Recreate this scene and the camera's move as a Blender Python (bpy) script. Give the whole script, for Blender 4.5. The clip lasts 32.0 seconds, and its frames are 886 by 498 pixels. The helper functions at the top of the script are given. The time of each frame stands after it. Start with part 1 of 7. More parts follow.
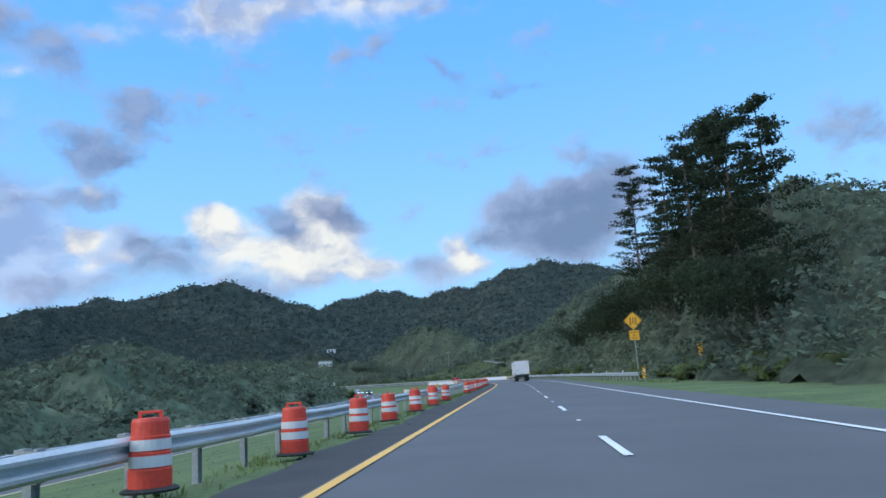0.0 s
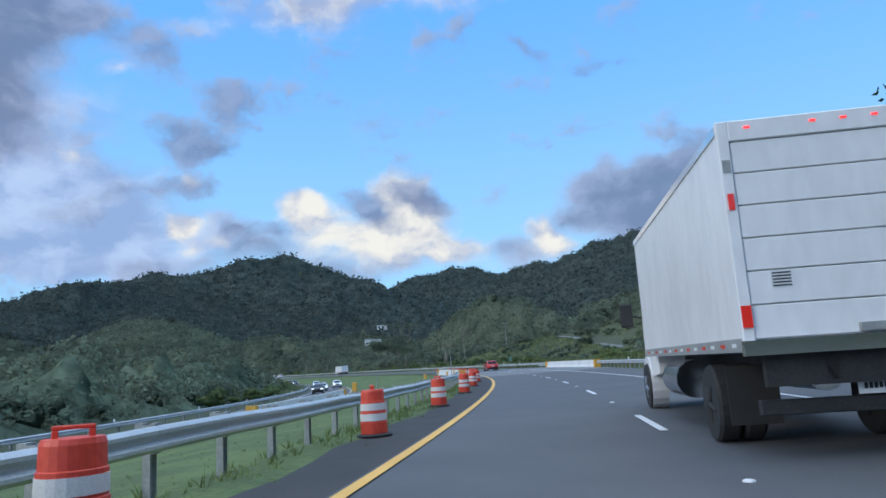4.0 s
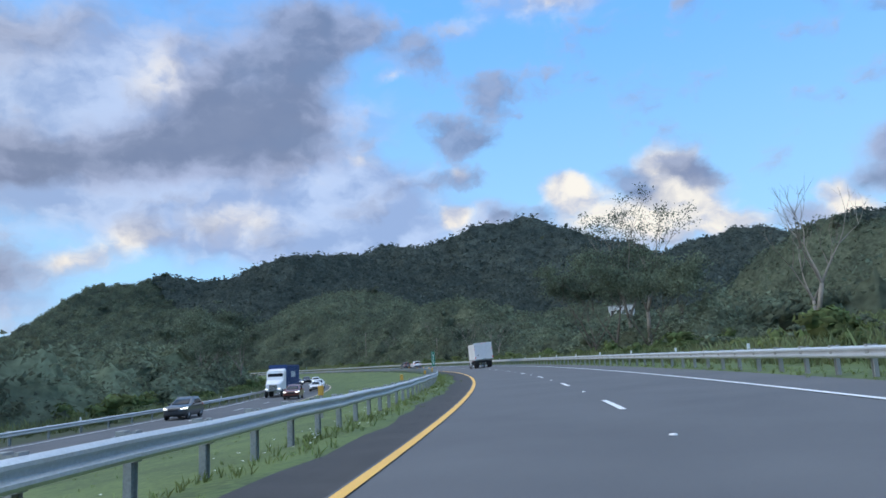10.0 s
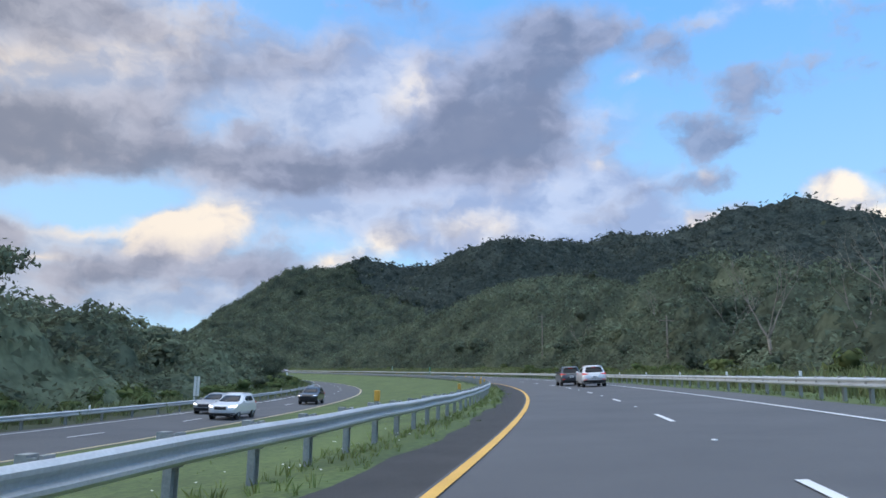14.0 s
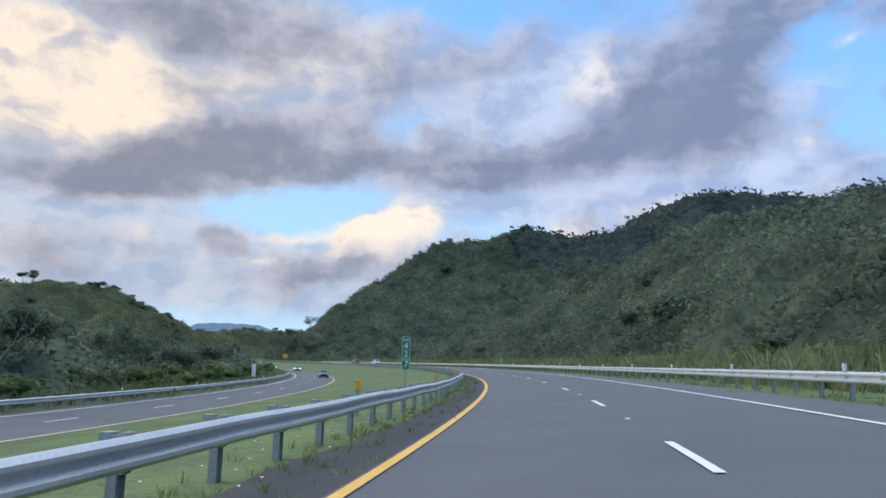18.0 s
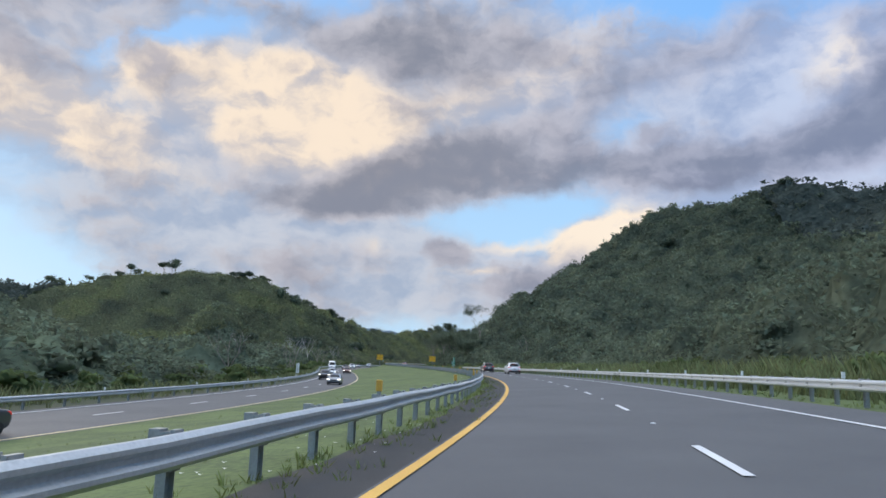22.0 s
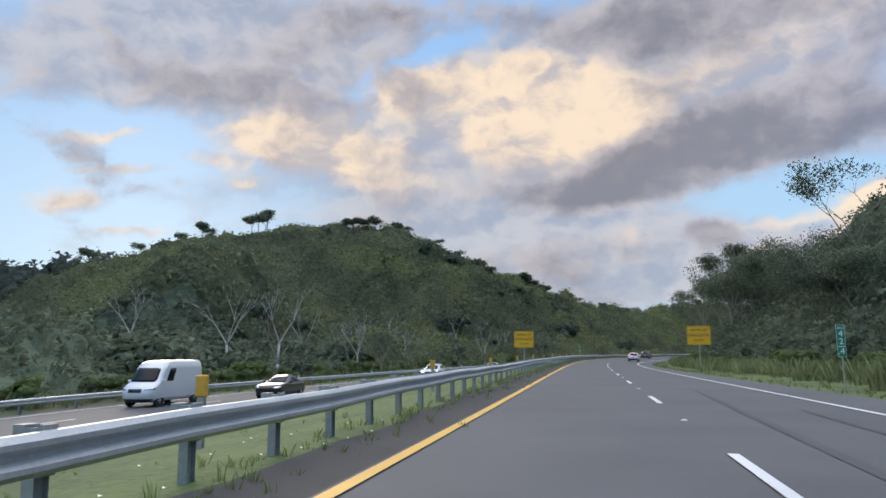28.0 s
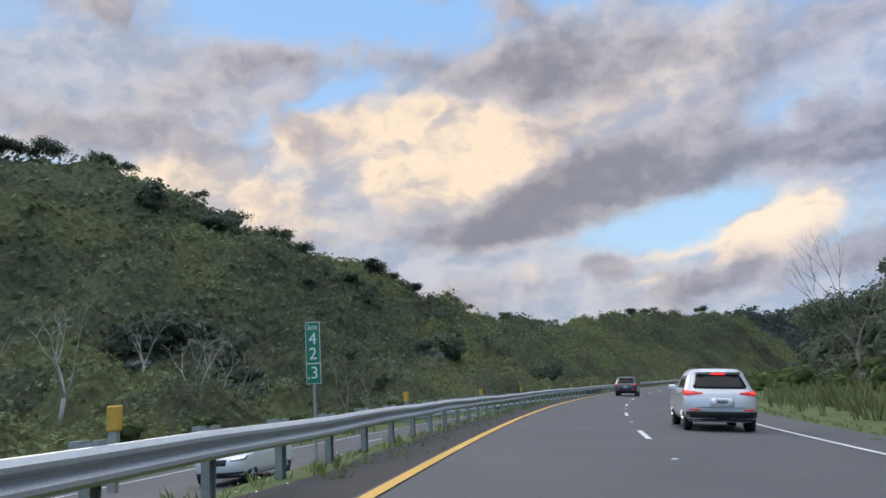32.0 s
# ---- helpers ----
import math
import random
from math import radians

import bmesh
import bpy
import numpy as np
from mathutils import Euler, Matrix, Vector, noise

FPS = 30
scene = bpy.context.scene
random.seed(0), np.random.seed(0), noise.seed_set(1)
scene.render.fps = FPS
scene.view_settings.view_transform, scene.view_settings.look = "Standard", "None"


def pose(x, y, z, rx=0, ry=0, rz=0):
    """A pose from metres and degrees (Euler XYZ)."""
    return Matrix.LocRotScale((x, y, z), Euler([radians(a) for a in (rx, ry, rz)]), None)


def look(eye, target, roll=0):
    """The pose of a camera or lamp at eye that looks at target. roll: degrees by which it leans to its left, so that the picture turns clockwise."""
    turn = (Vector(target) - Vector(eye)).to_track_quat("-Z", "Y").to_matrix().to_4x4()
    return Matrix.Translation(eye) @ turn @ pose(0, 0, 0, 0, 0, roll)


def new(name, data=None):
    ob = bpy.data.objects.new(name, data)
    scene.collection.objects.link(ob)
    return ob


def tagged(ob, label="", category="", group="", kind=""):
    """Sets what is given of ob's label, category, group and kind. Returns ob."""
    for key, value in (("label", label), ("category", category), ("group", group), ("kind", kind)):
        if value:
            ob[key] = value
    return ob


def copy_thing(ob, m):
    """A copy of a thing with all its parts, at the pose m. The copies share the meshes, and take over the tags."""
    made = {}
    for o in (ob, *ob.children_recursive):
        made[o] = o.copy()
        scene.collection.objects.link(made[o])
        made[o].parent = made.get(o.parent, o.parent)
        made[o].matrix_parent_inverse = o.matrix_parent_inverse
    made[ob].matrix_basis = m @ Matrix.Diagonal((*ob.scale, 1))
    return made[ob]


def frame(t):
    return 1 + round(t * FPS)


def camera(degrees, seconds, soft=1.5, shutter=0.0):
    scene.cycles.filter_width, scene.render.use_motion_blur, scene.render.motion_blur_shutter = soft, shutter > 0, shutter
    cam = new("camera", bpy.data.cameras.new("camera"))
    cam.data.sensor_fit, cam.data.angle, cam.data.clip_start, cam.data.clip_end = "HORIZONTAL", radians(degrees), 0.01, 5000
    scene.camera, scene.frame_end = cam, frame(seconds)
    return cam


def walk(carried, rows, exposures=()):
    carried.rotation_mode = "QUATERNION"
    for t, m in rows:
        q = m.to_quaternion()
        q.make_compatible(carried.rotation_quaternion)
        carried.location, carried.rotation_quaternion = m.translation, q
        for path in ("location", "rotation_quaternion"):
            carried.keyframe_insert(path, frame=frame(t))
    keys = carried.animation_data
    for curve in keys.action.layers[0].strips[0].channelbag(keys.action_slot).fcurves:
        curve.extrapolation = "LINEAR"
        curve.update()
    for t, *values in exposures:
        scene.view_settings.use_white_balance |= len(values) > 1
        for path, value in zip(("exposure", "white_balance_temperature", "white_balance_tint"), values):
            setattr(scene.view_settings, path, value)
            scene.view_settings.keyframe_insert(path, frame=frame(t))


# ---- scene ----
# The highway's line: heading in degrees (left is positive) and cross slope by seconds of driving at a steady speed
SPEED = 29.5
HEAD_T = (-6, 0, 2, 3, 6, 9, 11, 14, 17, 19, 23, 26, 28, 30, 32, 34, 37, 42, 60)
HEAD_A = (-5.92, -5.1, -4.99, -5.3, 5.1, 16.79, 25.46, 35.6, 49.65, 58.15, 74.46, 86.28, 90.67, 90.71, 87.06, 76.25, 65.95, 48.0, 20.0)
BANK_T = (-6, 0, 3, 6, 9, 13, 17, 19, 23, 26, 28, 30, 32, 36, 60)
BANK_A = (0, 0, 0, 1.3, 1.5, 3, 3.3, 3.2, 3, 1.5, 0.3, -2.4, -4.6, -4.6, -3)
LANE_T = (0, 3, 6, 9, 11, 14, 17, 18, 19, 20, 22, 23, 24, 26.5, 27, 28, 29, 30, 32)
LANE_D = (0.33, 0.17, 0.08, 0.16, -0.15, -0.4, -0.42, 0.02, -0.1, -0.17, -0.15, -0.25, -0.36, 0.25, 0.34, 0.22, -0.08, 0.0, 0.1)
EYE = 1.14


def smooth(a, n):
    return np.convolve(np.pad(a, n, mode="edge"), np.ones(n) / n, "same")[n:-n]


LINE_T = np.arange(-6, 60, 0.05)
LINE_H = np.radians(smooth(smooth(np.interp(LINE_T, HEAD_T, HEAD_A), 41), 21))
LINE_B = np.tan(np.radians(smooth(np.interp(LINE_T, BANK_T, BANK_A), 41)))
LINE_X = np.cumsum(-np.sin(LINE_H)) * SPEED * 0.05
LINE_Y = np.cumsum(np.cos(LINE_H)) * SPEED * 0.05
LINE_X -= LINE_X[120]
LINE_Y -= LINE_Y[120]


def heading(s):
    return float(np.interp(s / SPEED, LINE_T, LINE_H))


def bank(s):
    return np.interp(np.asarray(s) / SPEED, LINE_T, LINE_B)


def on_line(s, d=0.0, z=0.0):
    """The place s metres along the driven lane, d metres to its right, z above the banked road plane."""
    t = np.asarray(s, float) / SPEED
    x, y, h, b = (np.interp(t, LINE_T, a) for a in (LINE_X, LINE_Y, LINE_H, LINE_B))
    return np.stack([x + d * np.cos(h), y + d * np.sin(h), z + np.clip(d, -9, 9) * b + 0 * x], -1)


cam = camera(64.2, 32.0, soft=1.6)
# seconds, yaw, pitch, roll of the camera held behind the windscreen
ROWS = (
    (0, 0.00, 10.49, -3.79), (0.5, 0.63, 10.17, -3.33), (1, 0.65, 9.32, -2.71), (1.5, 0.58, 9.02, -2.80),
    (2, 1.87, 9.39, -2.52), (2.5, 3.37, 9.69, -2.03), (3, 4.89, 9.74, -2.01), (3.5, 5.93, 9.57, -2.82),
    (4, 7.01, 9.47, -3.19), (4.5, 8.19, 9.45, -3.15), (5, 9.71, 9.43, -2.84), (5.5, 11.84, 9.34, -2.43),
    (6, 14.61, 9.16, -1.94), (6.5, 17.87, 8.90, -1.13), (7, 21.23, 8.80, -6.72), (7.5, 20.86, 9.10, -4.98),
    (8, 24.60, 8.71, -1.22), (8.5, 27.10, 8.15, -2.87), (9, 25.91, 8.03, -1.83), (9.5, 27.20, 8.62, -3.18),
    (10, 28.71, 9.15, -3.04), (10.5, 30.73, 9.43, -2.48), (11, 33.24, 9.58, -1.22), (11.5, 36.46, 9.67, -0.17),
    (12, 39.64, 9.80, 0.62), (12.5, 42.05, 9.98, 0.95), (13, 44.19, 10.00, 0.84), (13.5, 46.16, 10.01, 0.92),
    (14, 48.05, 9.92, 0.92), (14.5, 49.91, 9.86, 0.68), (15, 51.59, 9.62, 0.79), (15.5, 53.13, 9.23, 1.21),
    (16, 54.72, 8.85, 1.68), (16.5, 56.55, 8.66, 1.94), (17, 58.64, 8.67, 1.96), (17.5, 61.15, 8.97, 0.98),
    (18, 63.40, 9.19, 1.40), (18.5, 65.61, 9.23, 2.50), (19, 68.47, 9.44, 2.10), (19.5, 70.85, 9.54, 1.87),
    (20, 72.95, 9.57, 2.03), (20.5, 75.00, 9.52, 2.04), (21, 77.02, 9.46, 2.04), (21.5, 79.20, 9.41, 1.91),
    (22, 81.32, 9.28, 2.18), (22.5, 83.37, 9.14, 2.19), (23, 85.07, 8.89, 2.38), (23.5, 86.85, 8.87, 2.46),
    (24, 88.71, 9.04, 2.24), (24.5, 90.26, 9.33, 2.12), (25, 91.91, 9.58, 1.85), (25.5, 93.65, 9.79, 1.46),
    (26, 95.48, 9.87, 1.07), (26.5, 97.40, 9.74, 0.78), (27, 99.42, 9.38, 0.62), (27.5, 101.00, 8.76, 0.43),
    (28, 102.11, 8.54, -0.41), (28.5, 101.93, 8.92, -1.31), (29, 100.64, 9.85, -2.13), (29.5, 99.15, 10.82, -2.58),
    (30, 98.49, 11.52, -3.52), (30.5, 97.45, 11.91, -3.32), (31, 96.46, 12.01, -3.82), (31.5, 95.27, 12.02, -3.72),
    (32, 94.01, 11.63, -3.91),
)
walk(cam, [(t, Matrix.Translation(on_line(t * SPEED, float(np.interp(t, LANE_T, LANE_D)), EYE)) @ pose(0, 0, 0, 90 + p, 0, y) @ pose(0, 0, 0, 0, 0, r))
           for t, y, p, r in ROWS], exposures=((0, -0.06, 5600, 4), (6, -0.12, 5780, 5), (9, -0.06, 5850, 6), (13, -0.02, 6200, 9), (18, 0.08, 6350, 9), (21, 0.0, 6500, 9), (24, -0.06, 6700, 10), (28, -0.06, 6900, 11), (32, 0.0, 7000, 11)))

# ---- world: evening sky with broken cloud ----
world = bpy.data.worlds.new("evening_sky")
scene.world = world
world.use_nodes = True
WN = world.node_tree
for n in list(WN.nodes):
    WN.nodes.remove(n)


def wmath(op, a, b=None, clamp=False):
    n = WN.nodes.new("ShaderNodeMath")
    n.operation, n.use_clamp = op, clamp
    for i, v in enumerate((a, b)):
        if v is None:
            continue
        if isinstance(v, (int, float)):
            n.inputs[i].default_value = v
        else:
            WN.links.new(v, n.inputs[i])
    return n.outputs[0]


def wmix(fac, a, b):
    n = WN.nodes.new("ShaderNodeMix")
    n.data_type = "RGBA"
    for i, v in ((0, fac), (6, a), (7, b)):
        if isinstance(v, (int, float)):
            n.inputs[i].default_value = v
        elif isinstance(v, tuple):
            n.inputs[i].default_value = (*v, 1)
        else:
            WN.links.new(v, n.inputs[i])
    return n.outputs[2]


def wnoise(vec, scale, detail=5.0, rough=0.55):
    n = WN.nodes.new("ShaderNodeTexNoise")
    n.inputs["Scale"].default_value, n.inputs["Detail"].default_value, n.inputs["Roughness"].default_value = scale, detail, rough
    WN.links.new(vec, n.inputs["Vector"])
    return n.outputs


def wramp(fac, lo, hi):
    n = WN.nodes.new("ShaderNodeMapRange")
    n.interpolation_type = "SMOOTHSTEP"
    n.inputs["From Min"].default_value, n.inputs["From Max"].default_value = lo, hi
    WN.links.new(fac, n.inputs["Value"])
    return n.outputs[0]


SUN_AZ, SUN_EL = 125.0, 7.0
sky = WN.nodes.new("ShaderNodeTexSky")
sky.sky_type, sky.sun_disc = "NISHITA", False
sky.sun_elevation, sky.sun_rotation = radians(14), radians(-SUN_AZ)
sky.air_density, sky.dust_density, sky.ozone_density = 1.0, 0.6, 2.0
coords = WN.nodes.new("ShaderNodeTexCoord").outputs["Generated"]
sep = WN.nodes.new("ShaderNodeSeparateXYZ")
WN.links.new(coords, sep.inputs[0])
az = wmath("MULTIPLY", wmath("ARCTAN2", wmath("MULTIPLY", sep.outputs[0], -1.0), sep.outputs[1]), 57.29578)
el = wmath("MULTIPLY", wmath("ARCSINE", sep.outputs[2]), 57.29578)
comb = WN.nodes.new("ShaderNodeCombineXYZ")
WN.links.new(az, comb.inputs[0])
WN.links.new(el, comb.inputs[1])
flat = comb.outputs[0]
# billowing edges: the coordinates are pushed about by noise at two scales
warp_a = wnoise(flat, 0.16, 3.0, 0.5)[1]
warp_b = wnoise(flat, 0.40, 5.0, 0.58)[1]


def wvec(op, a, b):
    n = WN.nodes.new("ShaderNodeVectorMath")
    n.operation = op
    for i, v in enumerate((a, b)):
        if isinstance(v, tuple):
            n.inputs[i].default_value = v
        else:
            WN.links.new(v, n.inputs[i])
    return n.outputs[0]


warped = wvec("ADD", flat, wvec("ADD", wvec("MULTIPLY", wvec("SUBTRACT", warp_a, (0.5, 0.5, 0.5)), (3.0, 1.8, 0)),
                                wvec("MULTIPLY", wvec("SUBTRACT", warp_b, (0.5, 0.5, 0.5)), (2.2, 1.6, 0))))


# masses of cloud: azimuth, height, half width, half height, turn in degrees, weight (below zero: a gap)
VEIL_NORTH = ((40.9, 12.1, 13.6, 5.8, -3, 1.1), (34.2, 9.9, 11.1, 2.8, -1, 0.9), (38.1, 19.7, 10.4, 3.7, -5, 0.9), (15.8, 28.7, 16.4, 3.1, -11, 0.9), (4.7, 29.8, 12.9, 2.1, 3, 0.6), (30.5, 7.4, 9.6, 3.1, 0, 0.8),
              (55.4, 20.6, 12.5, 7.6, -7, 1), (36.1, 11.9, 13.2, 4.7, 1, 1), (55.6, 22.0, 20.3, 6.1, -3, 1), (61.6, 15.7, 17.2, 6.1, -5, 1), (50.1, 13.6, 21.3, 6.4, -1, 1), (60.8, 5.5, 16.7, 3.9, -2, 0.6),
              (34.2, 14.9, 10.2, 3.5, 2, 0.5), (25.2, 11.5, 6.7, 2.3, 3, 0.5))
VEIL_HIGH = ((127.5, 22.8, 18.6, 5.6, -8, 0.9), (124.3, 21.0, 15.3, 4.7, -4, 0.7), (120.5, 28.2, 17.9, 5.7, -4, 0.8), (110.4, 23.6, 17.8, 4.7, -8, 0.6))
VEIL_WEST = ((82.5, 22.8, 26.1, 9.5, -3, 1.2), (92.4, 13.7, 18.5, 10.9, -6, 1.2), (84.7, 5.9, 24.6, 5.7, -3, 0.9), (51.8, 15.8, 13.8, 6.8, 4, 0.8), (72.2, 6.6, 17.9, 5.3, -2, 0.7), (84.0, 21.1, 21.2, 9.0, -6, 1.2),
             (105.0, 13.8, 20.0, 8.9, 0, 1.3), (93.3, 8.8, 19.5, 6.5, 2, 1.1), (116.8, 22.3, 23.3, 6.1, -3, 0.9), (121.5, 12.8, 6.7, 3.3, -5, 0.4), (78.4, 7.0, 9.7, 3.3, 3, 0.5), (65.7, 19.3, 11.6, 2.4, -7, -0.6),
             (78.9, 11.3, 9.0, 1.5, -3, -0.35), (105.6, 22.7, 9.3, 1.5, -19, -1.3), (72.8, 11.6, 6.4, 2.4, -7, -0.5), (126.8, 15.2, 7.9, 4.8, -7, -0.5))
HEAP_NORTH = ((18.4, 11.0, 3.3, 2.5, 1, 0.8), (10.3, 12.2, 4.2, 3.2, 2, 0.7), (6.8, 9.1, 7.8, 2.7, 3, 0.7), (-1.4, 9.3, 3.6, 2.7, 4, 0.7), (13.9, 9.3, 7.0, 2.0, 2, 0.5), (27.2, 10.1, 1.3, 1.1, -1, 0.8))
LIT_NORTH = ((17.8, 13.0, 3.4, 1.8, 1, 1.3), (15.0, 11.4, 5.2, 1.9, 2, 1.1), (10.2, 14.4, 3.3, 2.0, 3, 1.3), (8.7, 12.0, 4.5, 2.5, 3, 1.2), (11.3, 9.9, 6.6, 2.5, 3, 1.1), (6.0, 9.5, 4.4, 1.3, 4, 1),
             (-1.2, 10.4, 1.9, 1.8, 5, 1.2), (-2.6, 9.2, 2.0, 1.4, 5, 1), (27.4, 12.2, 1.6, 1.2, -1, 1.1), (28.3, 11.2, 1.0, 1.0, -1, 0.9), (24.9, 10.8, 1.5, 0.7, 0, 0.8), (15.8, 28.9, 14.5, 2.6, -13, 0.75),
             (5.7, 29.9, 10.3, 2.1, 2, 0.6), (-13.0, 11.0, 1.5, 2.6, 6, 0.8))
LIT_MIDDLE = ((67.8, 10.7, 4.9, 2.5, -6, 1.3), (68.7, 9.1, 4.6, 1.8, -5, 1), (54.0, 9.8, 4.3, 2.3, -23, 1.1), (57.5, 8.5, 3.3, 1.4, -19, 1), (45.0, 11.8, 6.7, 3.0, -16, 0.8), (50.5, 21.8, 4.9, 3.4, -4, 0.45),
              (32.3, 22.8, 2.1, 0.8, -16, 0.8), (34.9, 16.5, 2.6, 0.8, 1, 0.7), (18.5, 13.3, 2.6, 1.4, 5, 1.2), (27.4, 11.9, 2.9, 1.4, 2, 1), (26.8, 15.3, 1.1, 0.6, 3, 0.9), (68.3, 11.1, 6.4, 2.7, -13, 1.4),
              (70.1, 9.8, 4.2, 1.7, -22, 1), (51.3, 22.8, 5.2, 3.2, 24, 0.45), (40.6, 16.2, 3.6, 2.2, 6, 0.9))
LIT_WEST = ((93.8, 18.9, 11.9, 5.9, 6, 1.1), (90.2, 16.2, 10.6, 4.4, 8, 0.9), (76.9, 22.9, 16.2, 4.0, -16, 0.55), (116.6, 17.4, 7.0, 3.2, 1, 1.5), (111.1, 16.5, 8.5, 3.3, 7, 1.3), (105.1, 20.8, 8.1, 2.6, -12, 1.1),
            (95.5, 22.0, 10.9, 3.1, -1, 1.1), (90.9, 19.9, 7.7, 4.3, 4, 1.2), (92.8, 17.3, 8.8, 3.2, -11, 1), (106.9, 14.6, 9.1, 2.7, 9, 0.9), (102.2, 17.9, 11.7, 3.5, 1, 0.6), (78.0, 20.8, 14.3, 3.3, -16, 0.6))
WISPS_WEST = ((127.7, 16.5, 4.7, 0.7, -14, 1.2), (127.1, 13.9, 4.1, 0.6, -7, 1.1), (120.8, 15.1, 3.6, 1.2, 5, 1.1), (117.7, 13.5, 3.0, 1.1, 1, 0.9), (130.3, 11.1, 3.6, 1.3, -6, 1), (126.0, 9.2, 3.6, 0.6, -4, 1),
              (76.1, 9.8, 7.2, 0.8, -3, 0.8), (78.7, 7.6, 3.5, 0.5, -3, 0.8), (87.1, 9.2, 2.5, 0.9, 2, 0.6))
SHEET_NORTH = ((-9.4, 14.0, 5.3, 1.9, 0, 1.1), (-7.5, 12.3, 6.2, 2.9, 7, 1.3), (-11.5, 11.5, 3.9, 3.2, 8, 1.2), (-3.2, 11.0, 3.3, 1.4, 6, 1), (-15.0, 14.4, 3.7, 3.7, 10, 1.2), (-6.1, 15.7, 1.2, 1.3, 8, 0.8),
               (1.5, 9.3, 3.0, 1.6, 4, 1), (22.0, 10.5, 6.3, 1.8, 1, 1.1), (23.8, 11.9, 3.1, 1.3, 10, 1), (37.6, 16.8, 5.9, 1.9, -4, 0.6), (10.0, 8.4, 4.5, 1.2, 3, 0.9), (42.1, 14.8, 6.5, 3.1, -5, 0.4),
               (30.5, 8.6, 7.6, 1.7, 0, 0.7), (19.9, 8.8, 7.2, 2.0, 6, 0.9))
BANK_NORTH = ((-8.3, 11.7, 6.5, 4.4, 6, 1), (-13.9, 13.1, 6.2, 4.6, 7, 1), (-5.5, 14.2, 2.7, 2.1, 5, 0.7), (-9.9, 9.3, 8.6, 2.1, 6, 0.9), (0.8, 8.3, 4.2, 2.1, 4, 0.7), (14.4, 7.9, 5.2, 1.4, 2, 0.6),
              (28.0, 8.0, 7.4, 1.9, 0, 0.5))
SHEET_MIDDLE = ((41.0, 24.6, 11.3, 6.3, -13, 1.4), (37.6, 26.8, 6.0, 2.8, 1, 1), (43.8, 20.4, 9.9, 5.0, -19, 1.3), (46.1, 18.1, 11.1, 4.1, -1, 1), (51.2, 16.5, 11.6, 2.7, -8, 0.9), (40.4, 17.9, 8.7, 2.7, 0, 1),
                (30.6, 24.0, 3.8, 2.1, 21, 0.9), (56.1, 24.0, 13.4, 3.3, -5, 0.4), (63.7, 16.7, 12.2, 3.2, -6, 0.55), (60.3, 14.6, 12.5, 2.2, -5, 0.55), (63.8, 8.7, 4.9, 2.5, 7, 1.2), (61.4, 7.6, 4.3, 1.9, 7, 0.9),
                (68.2, 7.2, 5.8, 1.8, -4, 0.6), (48.8, 27.2, 5.7, 3.3, -3, 0.6), (27.4, 11.1, 3.4, 0.9, 2, 0.5))
SHEET_TURN = ((70.1, 21.0, 27.4, 3.4, -19, 1.2), (82.7, 14.4, 17.4, 3.2, -4, 1.2), (71.7, 15.7, 16.5, 2.7, 3, 1.2), (62.3, 16.4, 8.4, 2.3, 1, 0.9), (88.6, 12.3, 8.4, 2.0, -1, 0.9), (43.3, 21.4, 7.5, 9.0, 8, 0.6),
              (47.5, 17.5, 11.6, 4.7, -10, 0.75), (54.9, 16.4, 9.6, 3.5, -7, 0.7), (81.8, 25.4, 12.5, 4.9, -14, 0.9), (70.5, 8.4, 5.7, 2.0, -12, 1.1), (75.0, 6.8, 6.6, 1.8, -3, 0.9), (89.9, 8.5, 11.0, 2.2, -5, 0.4),
              (81.2, 5.2, 12.9, 2.0, -3, 0.5))
SHEET_WEST = ((86.1, 25.7, 14.5, 4.0, 3, 1.5), (90.7, 25.4, 10.1, 2.7, 5, 1), (76.6, 23.8, 8.8, 3.7, -9, 0.9), (113.7, 24.7, 10.5, 4.1, -4, 1.3), (117.2, 20.3, 6.2, 2.1, 3, 1.1), (123.7, 21.2, 10.2, 3.2, -7, 0.9),
              (107.2, 27.0, 9.5, 2.4, -1, 1), (85.1, 14.5, 14.3, 3.3, -15, 1.4), (77.1, 16.8, 11.5, 3.4, -13, 1.1), (89.2, 12.5, 8.0, 2.1, -3, 1), (98.9, 14.7, 9.1, 2.4, 6, 0.7), (104.1, 16.3, 8.0, 1.8, 4, 0.5),
              (92.9, 7.4, 15.8, 3.5, 1, 0.4), (123.5, 12.0, 4.8, 1.7, 16, 0.5))
SCRAPS_NORTH = ((28.0, 18.0, 3.9, 2.3, -2, 1.1), (26.2, 17.3, 4.5, 1.0, -1, 1), (24.4, 21.4, 2.0, 2.4, 27, 0.5), (29.7, 23.5, 2.6, 2.8, -4, 0.6), (-0.8, 24.9, 3.7, 1.4, 46, 1.1), (-5.5, 22.2, 2.0, 1.2, 9, 0.8),
                (12.8, 12.9, 3.5, 1.7, 24, 1.4), (8.1, 13.4, 3.8, 1.5, 23, 1.4), (19.2, 11.4, 4.5, 1.2, 1, 0.9), (30.0, 14.5, 5.3, 1.1, -3, 0.7), (-11.8, 14.6, 2.0, 1.0, 9, 0.6), (-8.4, 22.9, 3.1, 0.8, 7, 0.6))
